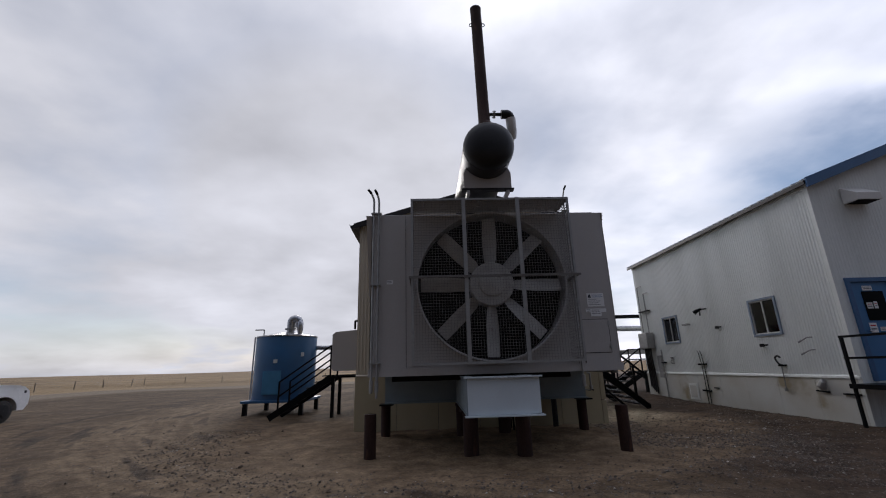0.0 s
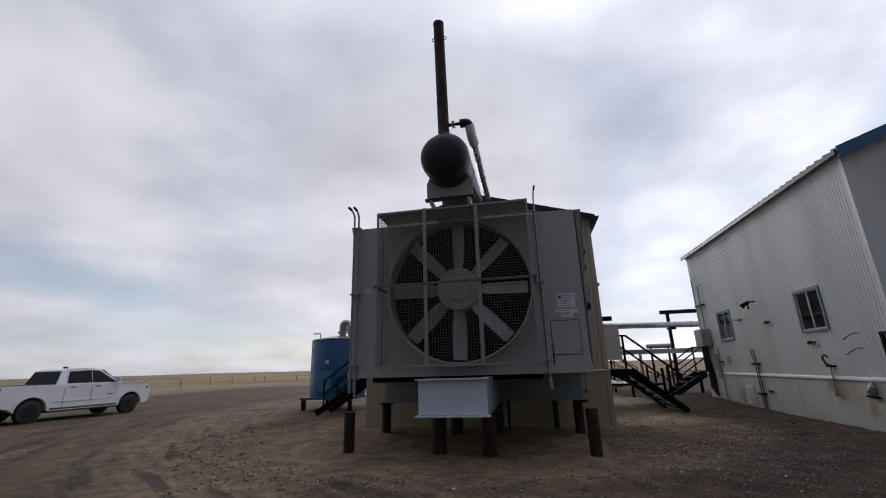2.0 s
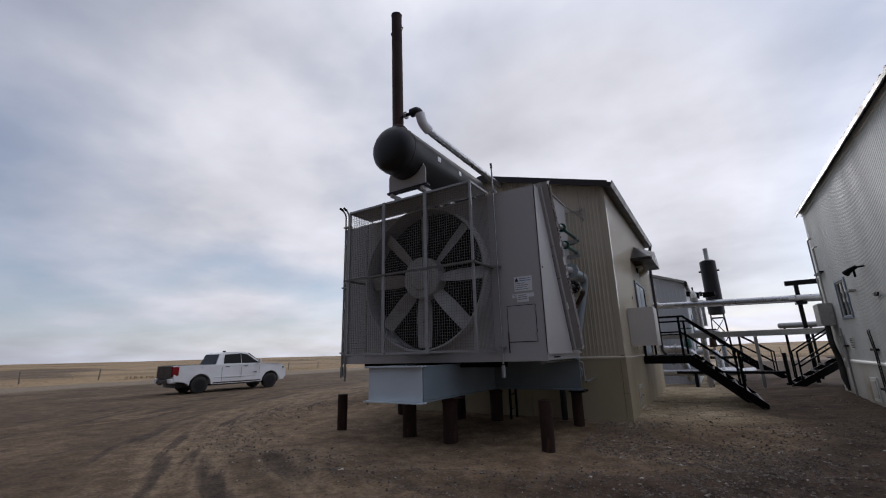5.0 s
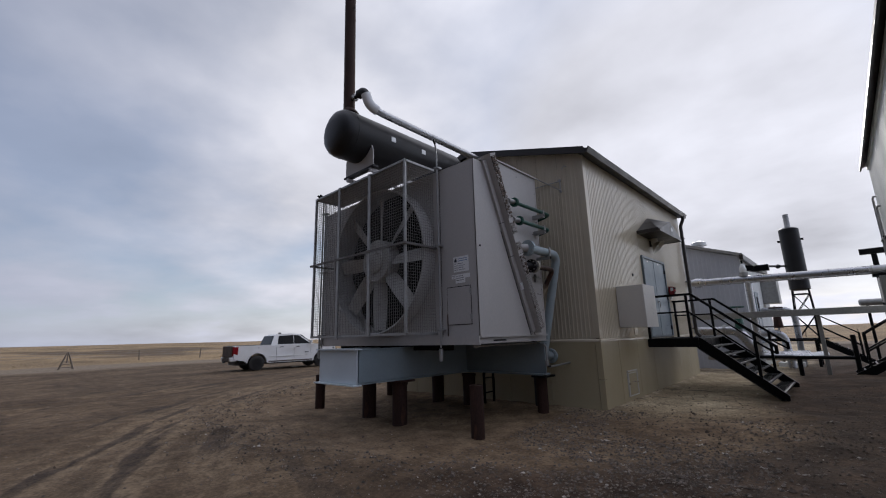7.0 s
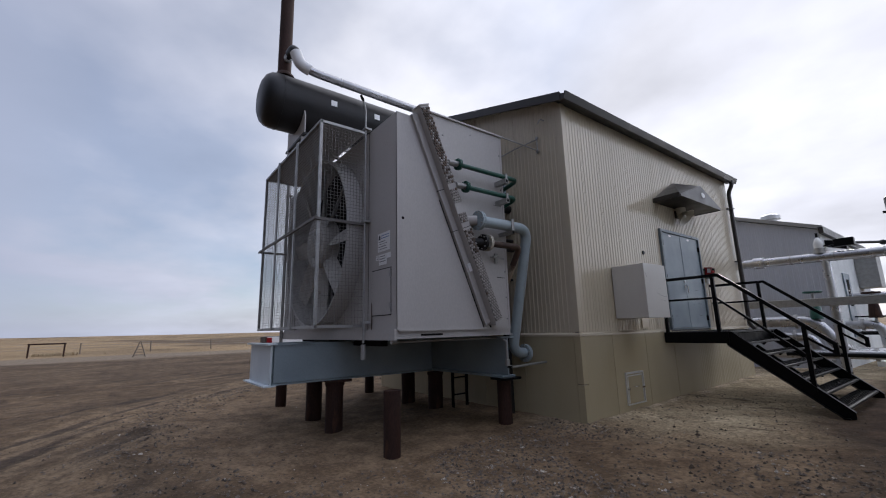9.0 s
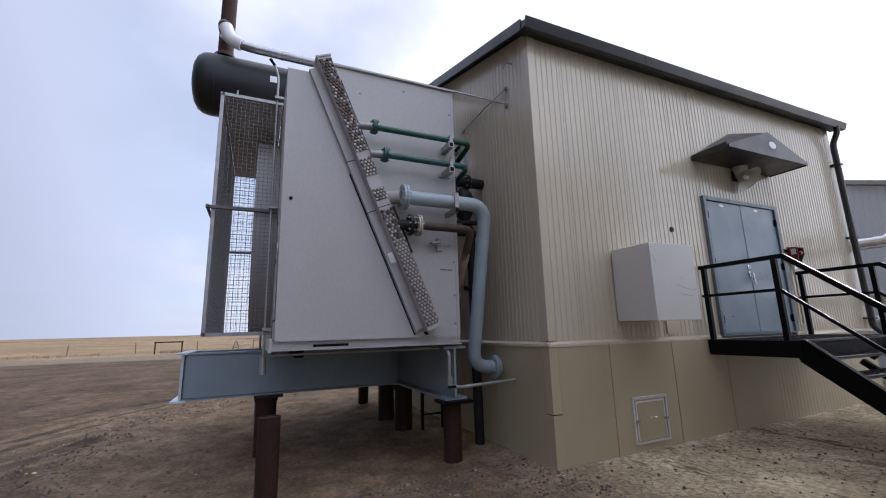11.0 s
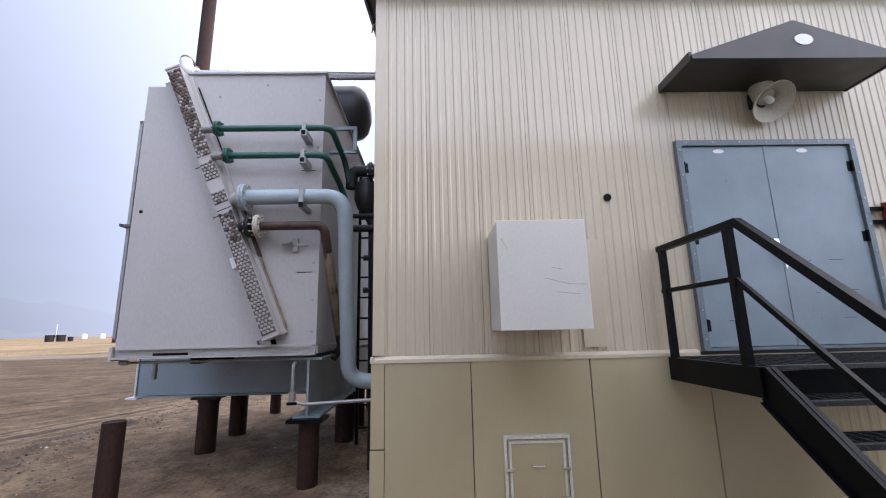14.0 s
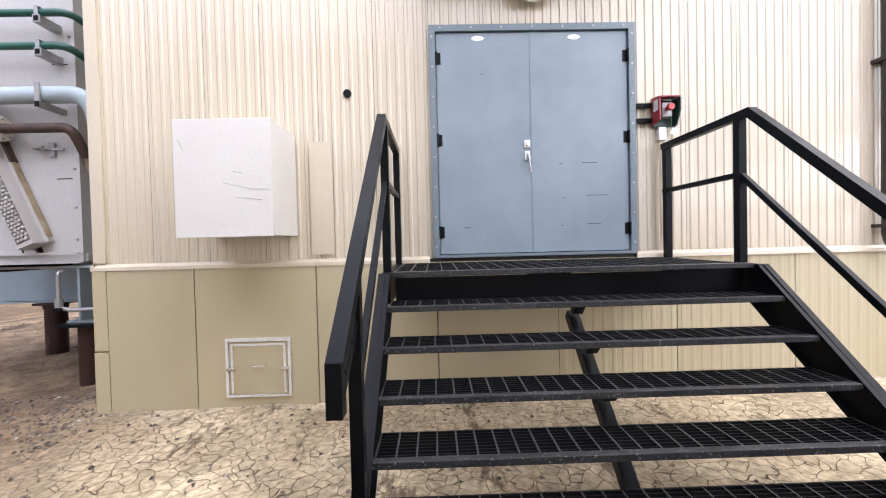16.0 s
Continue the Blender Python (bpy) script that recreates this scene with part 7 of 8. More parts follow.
# ---- steel stairs of simple kind ----
def plain_stairs(name, label, at, turn, width, rise, n, land, rails=True):
    """Stairs that climb along +y from the origin to a landing of length land."""
    s = thing(name, (0, 0, 0), label, "stairs")
    run = 0.25
    h = rise / n
    for i in range(n):
        t = part("tread", grating(B(), -width / 2 + 0.04, width / 2 - 0.04, i * run, i * run + 0.26, (i + 1) * h, 0.06, 0.13), "grate", s)
        part("nosing", box(B(), -width / 2 + 0.03, width / 2 - 0.03, i * run - 0.02, i * run + 0.01, (i + 1) * h - 0.04, (i + 1) * h), "worn", t)
    ly = n * run
    part("landing_deck", box(B(), -width / 2, width / 2, ly - 0.05, ly + land, rise - 0.09, rise - 0.03), "blacksteel", s)
    part("landing_grating", grating(B(), -width / 2 + 0.03, width / 2 - 0.03, ly, ly + land - 0.03, rise + 0.004, 0.06, 0.13), "grate", s)
    for x in (-width / 2, width / 2):
        part("stringer", bar(B(), (x, -0.15, 0.02), (x, ly + 0.05, rise - 0.05), 0.05, 0.20), "blacksteel", s)
        for y in (ly + 0.1, ly + land - 0.08):
            part("leg", box(B(), x - 0.05, x + 0.05, y - 0.05, y + 0.05, -0.2, rise - 0.09), "blacksteel", s)
        for hh in (0.95, 0.5):
            part("slope_rail", bar(B(), (x, 0.1, h + hh - 0.02), (x, ly, rise + hh), 0.045, 0.045), "blacksteel", s)
            part("level_rail", bar(B(), (x, ly, rise + hh), (x, ly + land, rise + hh), 0.045, 0.045), "blacksteel", s)
        for y, z in ((0.12, h), (ly, rise), (ly + land - 0.04, rise)):
            part("post", box(B(), x - 0.024, x + 0.024, y - 0.024, y + 0.024, z - 0.1, z + 0.95), "blacksteel", s)
    s.matrix_basis = pose(*at, 0, 0, turn)
    return s


plain_stairs("side_stairs", "black steel stairs with handrails up to the west door", (-5.0, 14.9, 0.05), -90, 1.1, 1.30, 7, 1.35)
plain_stairs("rear_stairs", "black steel stairs with handrails behind the white building", (7.95, 18.9, 0.15), -90, 1.1, 0.95, 5, 1.6)
hood = thing("intake_hood", (-2.3, 13.6, 1.5), "grey sheet-metal intake hood on the west wall", "hood")
part("hood", prism(B(), [(BX0 - 0.02, 13.1, 1.48), (-2.88, 13.1, 1.48), (-2.95, 13.1, 1.55), (-2.95, 13.1, 2.55), (-2.85, 13.1, 2.64), (BX0 - 0.02, 13.1, 2.72)], (0, 1.1, 0)), "grey", hood)
part("flange", box(B(), BX0 - 0.03, BX0 - 0.018, 13.02, 14.28, 1.42, 2.78), "grey", hood)
arm = single("lamp_bracket", tube(B(), rounded([(BX0 - 0.02, 13.0, 2.95), (-2.25, 13.0, 2.95), (-2.25, 13.0, 2.70)], 0.03), 0.035, 8), "blacksteel", "square black steel bracket on the west wall", "bracket")


# ---- blue tank ----
def blue_tank():
    cx, cy, r = -5.66, 17.2, 1.14
    t = thing("blue_tank", (cx, cy, 0.1), "blue painted steel tank with vents on a skid", "tank")
    part("shell", tube(B(), [(cx, cy, 0.52), (cx, cy, 0.60), (cx, cy, 2.78), (cx, cy, 2.80)], 0, 48, [r, r, r, r - 0.01]), "tank", t, smooth=True)
    part("roof", tube(B(), [(cx, cy, 2.80), (cx, cy, 2.84), (cx, cy, 2.99), (cx, cy, 3.02)], 0, 48, [r + 0.02, r + 0.02, 0.35, 0.1]), "silver", t, "pale metal roof", smooth=True)
    part("skid", box(B(), cx - 1.15, cx + 1.15, cy - 1.15, cy + 1.15, 0.43, 0.52, 0.02), "tank", t)
    for x in (cx - 1.0, cx + 1.0):
        for y in (cy - 1.05, cy + 1.05):
            part("leg", box(B(), x - 0.07, x + 0.07, y - 0.07, y + 0.07, -0.1, 0.42), "blacksteel", t)
    part("access_hatch", box(B(), cx - 0.42, cx + 0.22, cy - r - 0.05, cy - r + 0.15, 0.72, 1.55, 0.01), "tankdoor", t, "lighter blue access hatch")
    part("gauge", box(B(), cx - 0.08, cx + 0.06, cy - r - 0.03, cy - r + 0.1, 1.82, 1.95, 0.01), "alu", t)
    part("label", box(B(), cx + 0.80, cx + 0.90, cy - 0.80, cy - 0.72, 2.05, 2.2), "sign", t)
    v = part("gooseneck_vent", tube(B(), rounded([(cx + 0.1, cy, 2.95), (cx + 0.1, cy, 3.56), (cx + 0.42, cy, 3.56), (cx + 0.42, cy, 3.2)], 0.22, 8), 0.15, 16), "silver", t, smooth=True)
    part("flange", tube(B(), [(cx + 0.1, cy, 3.12), (cx + 0.1, cy, 3.18)], 0.22, 18), "galv", v)
    part("vent_cap", tube(B(), [(cx + 0.50, cy - 0.1, 2.95), (cx + 0.50, cy - 0.1, 3.15), (cx + 0.50, cy - 0.1, 3.4), (cx + 0.50, cy - 0.1, 3.5)], 0, 14, [0.08, 0.12, 0.12, 0.05]), "silver", t, smooth=True)
    part("level_arm", tube(B(), rounded([(cx - 0.95, cy, 2.85), (cx - 0.95, cy, 3.15), (cx - 1.3, cy, 3.15)], 0.05), 0.025, 8), "galv", t, smooth=True)
    part("ladder_rail", bar(B(), (cx - r - 0.06, cy - 0.2, 0.5), (cx - r - 0.06, cy - 0.2, 2.85), 0.04, 0.05), "alu", t)
    part("pipe", tube(B(), [(cx + r - 0.02, cy + 0.2, 2.4), (BX0, cy + 0.2, 2.4)], 0.09, 12), "silver", t, smooth=True)


blue_tank()


# ---- pickup truck ----
def wheel(parent, x, y, s):
    w = part("wheel", tube(B(), [(x - s * 0.26, y, 0.40), (x - s * 0.24, y, 0.40), (x - s * 0.03, y, 0.40), (x, y, 0.40)], 0, 28, [0.34, 0.40, 0.40, 0.345]), "tyre", parent, smooth=True)
    part("rim", tube(B(), [(x - s * 0.02, y, 0.40), (x + s * 0.006, y, 0.40), (x + s * 0.002, y, 0.40)], 0, 24, [0.265, 0.26, 0.22]), "rim", w, smooth=True)
    for k in range(6):
        a = 2 * math.pi * k / 6
        part("spoke", bar(B(), (x + s * 0.012, y, 0.40), (x + s * 0.010, y + 0.24 * math.cos(a), 0.40 + 0.24 * math.sin(a)), 0.05, 0.02, (1, 0, 0)), "rim", w)


def pickup():
    t = thing("pickup_truck", (0, 0, 0), "white crew-cab pickup truck with a muddy tailgate", "truck")
    arch = lambda cy, r: [(cy + r * math.cos(radians(a)), 0.42 + r * math.sin(radians(a))) for a in range(0, 181, 15)]
    side = [(-1.16, 0.62), (-1.20, 0.75), (-1.20, 1.30), (-1.10, 1.34), (1.05, 1.34), (1.9, 1.31), (3.0, 1.33), (3.3, 1.35), (4.15, 1.31), (4.48, 1.25), (4.63, 1.10), (4.68, 0.90), (4.68, 0.62), (4.54, 0.42)]
    side += arch(3.70, 0.50) + [(3.15, 0.38), (0.56, 0.40)] + arch(0.0, 0.50) + [(-0.7, 0.55)]
    bm = B()
    prism(bm, [(-0.98, y, z) for y, z in side], (1.96, 0, 0))
    for v in bm.verts:
        if v.co.z > 1.2:
            v.co.x *= 0.955
        if v.co.y > 4.3:
            v.co.x *= 0.90
    edges = [e for e in bm.edges if len(e.link_faces) == 2 and e.calc_face_angle() > 1.0]
    bmesh.ops.bevel(bm, geom=edges, offset=0.04, segments=2, affect="EDGES")
    part("body", bm, "truck", t, smooth=True)
    cab = [(0.70, 1.30), (0.92, 1.86), (1.12, 1.93), (1.8, 1.955), (2.36, 1.91), (3.22, 1.30)]
    half = lambda z: 0.945 - 0.21 * (z - 1.3) / 0.66
    bm = B()
    prism(bm, [(-1, y, z) for y, z in cab], (2, 0, 0))
    for v in bm.verts:
        v.co.x *= half(v.co.z)
    bmesh.ops.bevel(bm, geom=[e for e in bm.edges if len(e.link_faces) == 2 and e.calc_face_angle() > 0.3], offset=0.03, segments=2, affect="EDGES")
    part("cab", bm, "truck", t, smooth=True)
    for s in (-1, 1):
        for poly in ([(1.08, 1.37), (1.17, 1.82), (2.00, 1.87), (2.00, 1.37)], [(2.03, 1.37), (2.03, 1.87), (2.34, 1.835), (2.98, 1.37)]):
            bm = B()
            prism(bm, [(s * (half(z) - 0.012), y, z) for y, z in poly], (s * 0.024, 0, 0))
            part("side_window", bm, "plastic" if poly[0][0] < 0 else "tint", t, "dark tinted side window")
        for y in (1.20, 2.15):
            part("door_handle", box(B(), s * 0.945 - 0.02, s * 0.945 + 0.02, y, y + 0.2, 1.20, 1.235, 0.008), "plastic", t)
        for y in (1.02, 2.02, 3.02):
            part("door_gap", box(B(), s * 0.972 - 0.012, s * 0.972 + 0.0095, y - 0.002, y + 0.002, 0.5, 1.20), "galv", t)
        part("rocker_panel", box(B(), s * 0.972 - 0.02, s * 0.972 + 0.012, 0.60, 3.12, 0.42, 0.49, 0.008), "mud", t, "mud-spattered rocker panel")
        part("body_crease", box(B(), s * 0.972 - 0.02, s * 0.972 + 0.014, 0.64, 3.08, 0.70, 0.735, 0.008), "truck", t)
        part("sill_bar", box(B(), s * 0.93 - 0.09, s * 0.93 + 0.06, 0.62, 3.1, 0.33, 0.40, 0.02), "plastic", t)
        part("mirror", box(B(), s * 1.06 - 0.12, s * 1.06 + 0.12, 2.92, 3.02, 1.36, 1.56, 0.03), "truck", t)
        part("badge", box(B(), s * 0.982 - 0.003, s * 0.982 + 0.003, 2.66, 2.88, 0.87, 0.905), "plastic", t)
        part("tail_light", box(B(), s * 0.88 - 0.08, s * 0.88 + 0.085, -1.25, -0.98, 0.84, 1.29, 0.03), "tail", t, "red tail light")
        part("headlight", box(B(), s * 0.76 - 0.15, s * 0.76 + 0.10, 4.42, 4.635, 1.00, 1.12, 0.03), "rim", t)
        for y in (0.0, 3.70):
            bm = B()
            n = 14
            pr = []
            for r in (0.50, 0.56):
                pr.append([(y + r * math.cos(math.pi * k / n), 0.42 + r * math.sin(math.pi * k / n)) for k in range(n + 1)])
            for k in range(n):
                prism(bm, [(s * 0.975, *pr[0][k]), (s * 0.975, *pr[0][k + 1]), (s * 0.975, *pr[1][k + 1]), (s * 0.975, *pr[1][k])], (s * 0.022, 0, 0))
            part("wheel_arch", bm, "truck", t)
            wheel(t, s * 0.97, y, s)
    part("rear_window", prism(B(), [(-0.86, 0.712, 1.36), (0.86, 0.712, 1.36), (0.735, 0.895, 1.83), (-0.735, 0.895, 1.83)], (0, -0.02, 0.004)), "tint", t)
    part("windscreen", prism(B(), [(-0.84, 3.12, 1.385), (0.84, 3.12, 1.385), (0.72, 2.50, 1.87), (-0.72, 2.50, 1.87)], (0, 0.012, 0.016)), "tint", t)
    part("tailgate", box(B(), -0.82, 0.82, -1.30, -1.205, 0.74, 1.33, 0.03), "mud", t, "mud-covered tailgate")
    part("bumper", box(B(), -0.60, 0.60, -1.36, -1.20, 0.50, 0.70, 0.04), "mud", t, "mud-caked rear bumper")
    for s in (-1, 1):
        part("bumper_corner", box(B(), s * 0.78 - 0.17, s * 0.78 + 0.17, -1.34, -1.05, 0.54, 0.76, 0.05), "truck", t)
    part("hitch", box(B(), -0.12, 0.12, -1.45, -1.36, 0.46, 0.56, 0.01), "plastic", t)
    part("bed_cover", box(B(), -0.84, 0.84, -1.12, 0.69, 1.341, 1.36, 0.005), "plastic", t)
    part("grille", box(B(), -0.62, 0.62, 4.64, 4.70, 0.62, 1.02, 0.02), "plastic", t)
    part("undertray", box(B(), -0.7, 0.7, -1.0, 4.3, 0.32, 0.5), "plastic", t)
    part("axle", tube(B(), [(-0.8, 0, 0.40), (0.8, 0, 0.40)], 0.08, 10), "plastic", t)
    part("roof_beacon", box(B(), -0.05, 0.05, 1.42, 1.56, 1.955, 2.03, 0.015), "plastic", t)
    t.matrix_basis = pose(-16.55, 12.68, ground_height(-16.0, 14.5), 0, 0, -5)


pickup()


# ---- beyond the yard ----
def grey_building():
    x0, x1, y0, y1, ev, rg = -2.2, 5.2, 22.2, 29.0, 4.25, 5.55
    rx = (x0 + x1) / 2
    top = lambda x: ev + (rg - ev) * (1 - abs(x - rx) / (x1 - rx))
    b = thing("grey_building", (rx, y0, 0), "grey steel-clad gable building behind the pipe rack", "building")
    part("wall", prism(B(), [(x0, y0, -0.2), (x1 - 0.01, y0, -0.2), (x1 - 0.01, y0, ev), (rx, y0, rg), (x0, y0, ev)], (0, 0.15, 0)), "greybuild", b)
    w = part("wall", box(B(), x1 - 0.15, x1 - 0.01, y0 + 0.15, y1, -0.2, ev), "white", b, "pale east wall")
    clad(b, "wall_panel", "greybuild", steps(x0, x1, 8), 0.0, top, lambda s, o, z: (s, y0 - o + 0.004, z), (), 0.15, 0.012)
    clad(b, "wall_panel", "white", steps(y0, y1, 7), 0.0, lambda s: ev, lambda s, o, z: (x1 + o - 0.004, s, z), (), 0.15, 0.012)
    part("wall", box(B(), x0, x0 + 0.15, y0 + 0.15, y1, -0.2, ev), "greybuild", b)
    part("wall", prism(B(), [(x0, y1, -0.2), (x1, y1, -0.2), (x1, y1, ev), (rx, y1, rg), (x0, y1, ev)], (0, 0.15, 0)), "greybuild", b)
    for s in (-1, 1):
        ex = rx + s * (x1 - rx + 0.12)
        part("roof", prism(B(), [(rx, y0 - 0.12, rg + 0.02), (ex, y0 - 0.12, top(ex) + 0.02), (ex, y0 - 0.12, top(ex) + 0.14), (rx, y0 - 0.12, rg + 0.14)], (0, y1 - y0 + 0.4, 0)), "galv", b)
    part("eave_trim", box(B(), x1 + 0.02, x1 + 0.14, y0 - 0.14, y1 + 0.2, ev - 0.14, ev + 0.05), "browntrim", b)
    v = part("roof_vent", tube(B(), [(3.3, 25.4, 4.7), (3.3, 25.4, 5.42), (3.3, 25.4, 5.44), (3.3, 25.4, 5.58), (3.3, 25.4, 5.68)], 0, 18, [0.2, 0.2, 0.32, 0.32, 0.12]), "alu", b, smooth=True)
    d = part("door", box(B(), x1 + 0.012, x1 + 0.05, 24.2, 25.1, 0.9, 3.0), "door", b)
    part("door_window", box(B(), x1 + 0.051, x1 + 0.056, 24.45, 24.85, 1.9, 2.8), "tint", d)
    part("wall_box", box(B(), x1 + 0.012, x1 + 0.6, 26.8, 27.8, 2.6, 3.9, 0.01), "galv", b)
    part("lamp_box", prism(B(), [(x1 + 0.02, 22.6, 3.75), (x1 + 0.5, 22.6, 3.60), (x1 + 0.5, 22.6, 3.85), (x1 + 0.02, 22.6, 3.95)], (0, 0.3, 0)), "blacksteel", b)


grey_building()


def far_silencer():
    x, y = 6.36, 31.6
    s = thing("vertical_silencer", (x, y, 0), "tall black upright exhaust silencer on a lattice stand", "silencer")
    part("drum", tube(B(), [(x, y, 3.4), (x, y, 3.46), (x, y, 6.70), (x, y, 6.78)], 0, 28, [0.34, 0.44, 0.44, 0.32]), "black", s, smooth=True)
    part("exhaust_pipe", tube(B(), [(x, y, 6.76), (x, y, 6.86), (x, y, 7.55)], 0, 14, [0.2, 0.13, 0.13]), "galv", s, smooth=True)
    for k in (-1, 1):
        part("lug", box(B(), x + k * 0.49 - 0.06, x + k * 0.49 + 0.06, y - 0.04, y + 0.04, 6.05, 6.15), "black", s)
    wide = lambda z: 0.50 - 0.05 * z
    for a in (-1, 1):
        for b in (-1, 1):
            part("leg", bar(B(), (x + a * 0.50, y + b * 0.50, 0.0), (x + a * 0.33, y + b * 0.33, 3.42), 0.07, 0.07), "blacksteel", s)
        for z in (0.9, 2.1, 3.2):
            q = wide(z)
            part("tie", bar(B(), (x - q, y + a * q, z), (x + q, y + a * q, z), 0.05, 0.05), "blacksteel", s)
            part("tie", bar(B(), (x + a * q, y - q, z), (x + a * q, y + q, z), 0.05, 0.05), "blacksteel", s)
        for lo, hi in ((0.9, 2.1), (2.1, 3.2)):
            p, q = wide(lo), wide(hi)
            for b in (-1, 1):
                part("cross_tie", bar(B(), (x - b * p, y + a * p, lo), (x + b * q, y + a * q, hi), 0.035, 0.035), "blacksteel", s)
                part("cross_tie", bar(B(), (x + a * p, y - b * p, lo), (x + a * q, y + b * q, hi), 0.035, 0.035), "blacksteel", s)
    part("inlet", tube(B(), [(x - 0.4, y, 4.75), (5.2, 28.8, 4.55), (4.9, 28.2, 4.5)], 0.055, 12), "black", s, smooth=True)
    bolted((5.7, 30.7, 4.67), (0.4, 1, 0.06), 0.11, 0.03, 6, "black", s)


far_silencer()


def pipe_rack():
    y = 19.9
    p = thing("jacketed_pipe", (3.6, y, 3.1), "silver-jacketed overhead pipe between the buildings", "pipe")
    part("jacket", tube(B(), [(3.0, y, 3.17), (12.6, y, 2.98)], 0.125, 20), "silver", p, smooth=True)
    part("jacket", tube(B(), rounded([(3.0, y, 3.17), (2.6, y, 3.17), (2.6, BY1, 3.17)], 0.3), 0.125, 16), "silver", p, smooth=True)
    part("sleeve", tube(B(), [(4.05, y, 3.15), (4.30, y, 3.145)], 0.165, 20), "silver", p, smooth=True)
    for x in steps(4.9, 12.2, 8):
        part("band", tube(B(), [(x, y, 3.17 - (x - 3) * 0.0198), (x + 0.03, y, 3.17 - (x - 3) * 0.0198)], 0.13, 20), "galv", p)
    lamp = thing("rack_lamp", (5.54, y, 3.25), "clear jelly-jar lamp on the overhead pipe", "lamp")
    part("base", tube(B(), [(5.54, y, 3.22), (5.54, y, 3.36)], 0.13, 14), "galv", lamp, smooth=True)
    part("globe", tube(B(), [(5.54, y, 3.36), (5.54, y, 3.48), (5.54, y, 3.60), (5.54, y, 3.66)], 0, 14, [0.10, 0.11, 0.07, 0.03]), "bulb", lamp, smooth=True)
    part("finial", tube(B(), [(5.54, y, 3.66), (5.54, y, 3.78)], 0.03, 8), "blacksteel", lamp)
    part("side_lamp", box(B(), 5.85, 6.25, y - 0.1, y + 0.1, 3.35, 3.55, 0.02), "blacksteel", lamp)
    part("arm", bar(B(), (5.54, y, 3.40), (5.9, y, 3.45), 0.04, 0.04), "blacksteel", lamp)
    post = single("white_post", tube(B(), [(5.62, y + 0.02, 0.0), (5.62, y + 0.02, 3.02)], 0.10, 14), "silver", "round silver post carrying the overhead pipe", "post", smooth=True)
    t = thing("cable_tray", (5.0, y, 1.85), "long galvanised cable tray at waist height", "cable tray")
    f = B()
    box(f, 2.2, 13.0, y - 0.35, y - 0.33, 1.84, 2.02)
    box(f, 2.2, 13.0, y - 0.33, y + 0.1, 1.84, 1.86)
    box(f, 2.2, 13.0, y + 0.1, y + 0.12, 1.84, 2.02)
    part("tray", f, "galv", t)
    part("cover", box(B(), 2.2, 13.0, y - 0.34, y + 0.11, 2.024, 2.034), "alu", t)
    for x in (3.2, 7.2, 11.0):
        part("leg", box(B(), x - 0.05, x + 0.05, y - 0.15, y - 0.05, -0.05, 1.83), "galv", t)
    f = thing("goalpost_support", (8.72, 20.0, 0), "black steel goalpost frame holding pipes", "frame")
    part("post", box(B(), 8.64, 8.76, 20.15, 20.27, -0.1, 3.56), "blacksteel", f)
    part("post", box(B(), 10.4, 10.52, 20.15, 20.27, -0.1, 3.56), "blacksteel", f)
    part("lintel", box(B(), 8.4, 10.7, 20.13, 20.29, 3.56, 3.72), "blacksteel", f)
    part("pipe_shoe", box(B(), 8.55, 8.85, 19.8, 20.15, 2.86, 2.93), "blacksteel", f)
    r = thing("barrier_rail", (7.0, 19.0, 0.5), "low black pipe barrier across the yard", "barrier")
    part("rail", tube(B(), [(4.6, 19.3, 0.62), (7.9, 19.3, 0.62)], 0.05, 10), "blacksteel", r, smooth=True)
    for x in (5.2, 6.6, 7.85):
        part("post", tube(B(), [(x, 19.3, -0.1), (x, 19.3, 0.62 if x < 7 else 1.25)], 0.06, 10), "blacksteel", r)
    # bundle of jacketed pipes and valves behind the landing
    for k, (pts, rr) in enumerate((([(2.0, 20.8, 1.45), (5.0, 20.8, 1.45), (5.4, 20.8, 0.75), (5.6, 22.0, 0.5), (6.6, 23.5, 0.5)], 0.16),
                                   ([(2.0, 21.3, 1.0), (4.8, 21.3, 1.0), (4.9, 21.3, 0.3), (4.9, 22.1, 0.3)], 0.13),
                                   ([(4.0, 20.5, 0.55), (6.5, 20.9, 0.55), (7.1, 22.5, 0.55)], 0.12),
                                   ([(5.2, 25.5, 2.25), (6.1, 25.5, 2.25), (6.3, 25.5, 2.0), (6.3, 25.5, 0.0)], 0.11),
                                   ([(5.2, 23.4, 1.3), (6.0, 23.4, 1.3), (6.1, 23.4, 0.0)], 0.13))):
        q = thing("process_pipe", pts[0], "silver-jacketed process pipe low over the ground", "pipe", "jacketed pipes behind the landing")
        part("jacket", tube(B(), rounded(pts, 0.3), rr, 16), "silver", q, smooth=True)
        part("collar", tube(B(), [Vector(pts[1]) - Vector((0.45, 0, 0)), Vector(pts[1]) - Vector((0.38, 0, 0))], rr + 0.05, 16), "galv", q)
    for x, yy, m, lab in ((5.05, 20.8, "green", "dark green valve handwheel on the pipework"), (5.9, 23.4, "rust", "rusty valve handwheel on the pipework")):
        v = thing("valve", (x, yy, 1.5), lab, "valve", "valves on the pipework")
        part("stem", tube(B(), [(x, yy, 1.4), (x, yy, 2.28)], 0.035, 10), "galv", v)
        part("bonnet", tube(B(), [(x, yy, 1.5), (x, yy, 1.9), (x, yy, 2.0)], 0, 12, [0.16, 0.12, 0.06]), m, v, smooth=True)
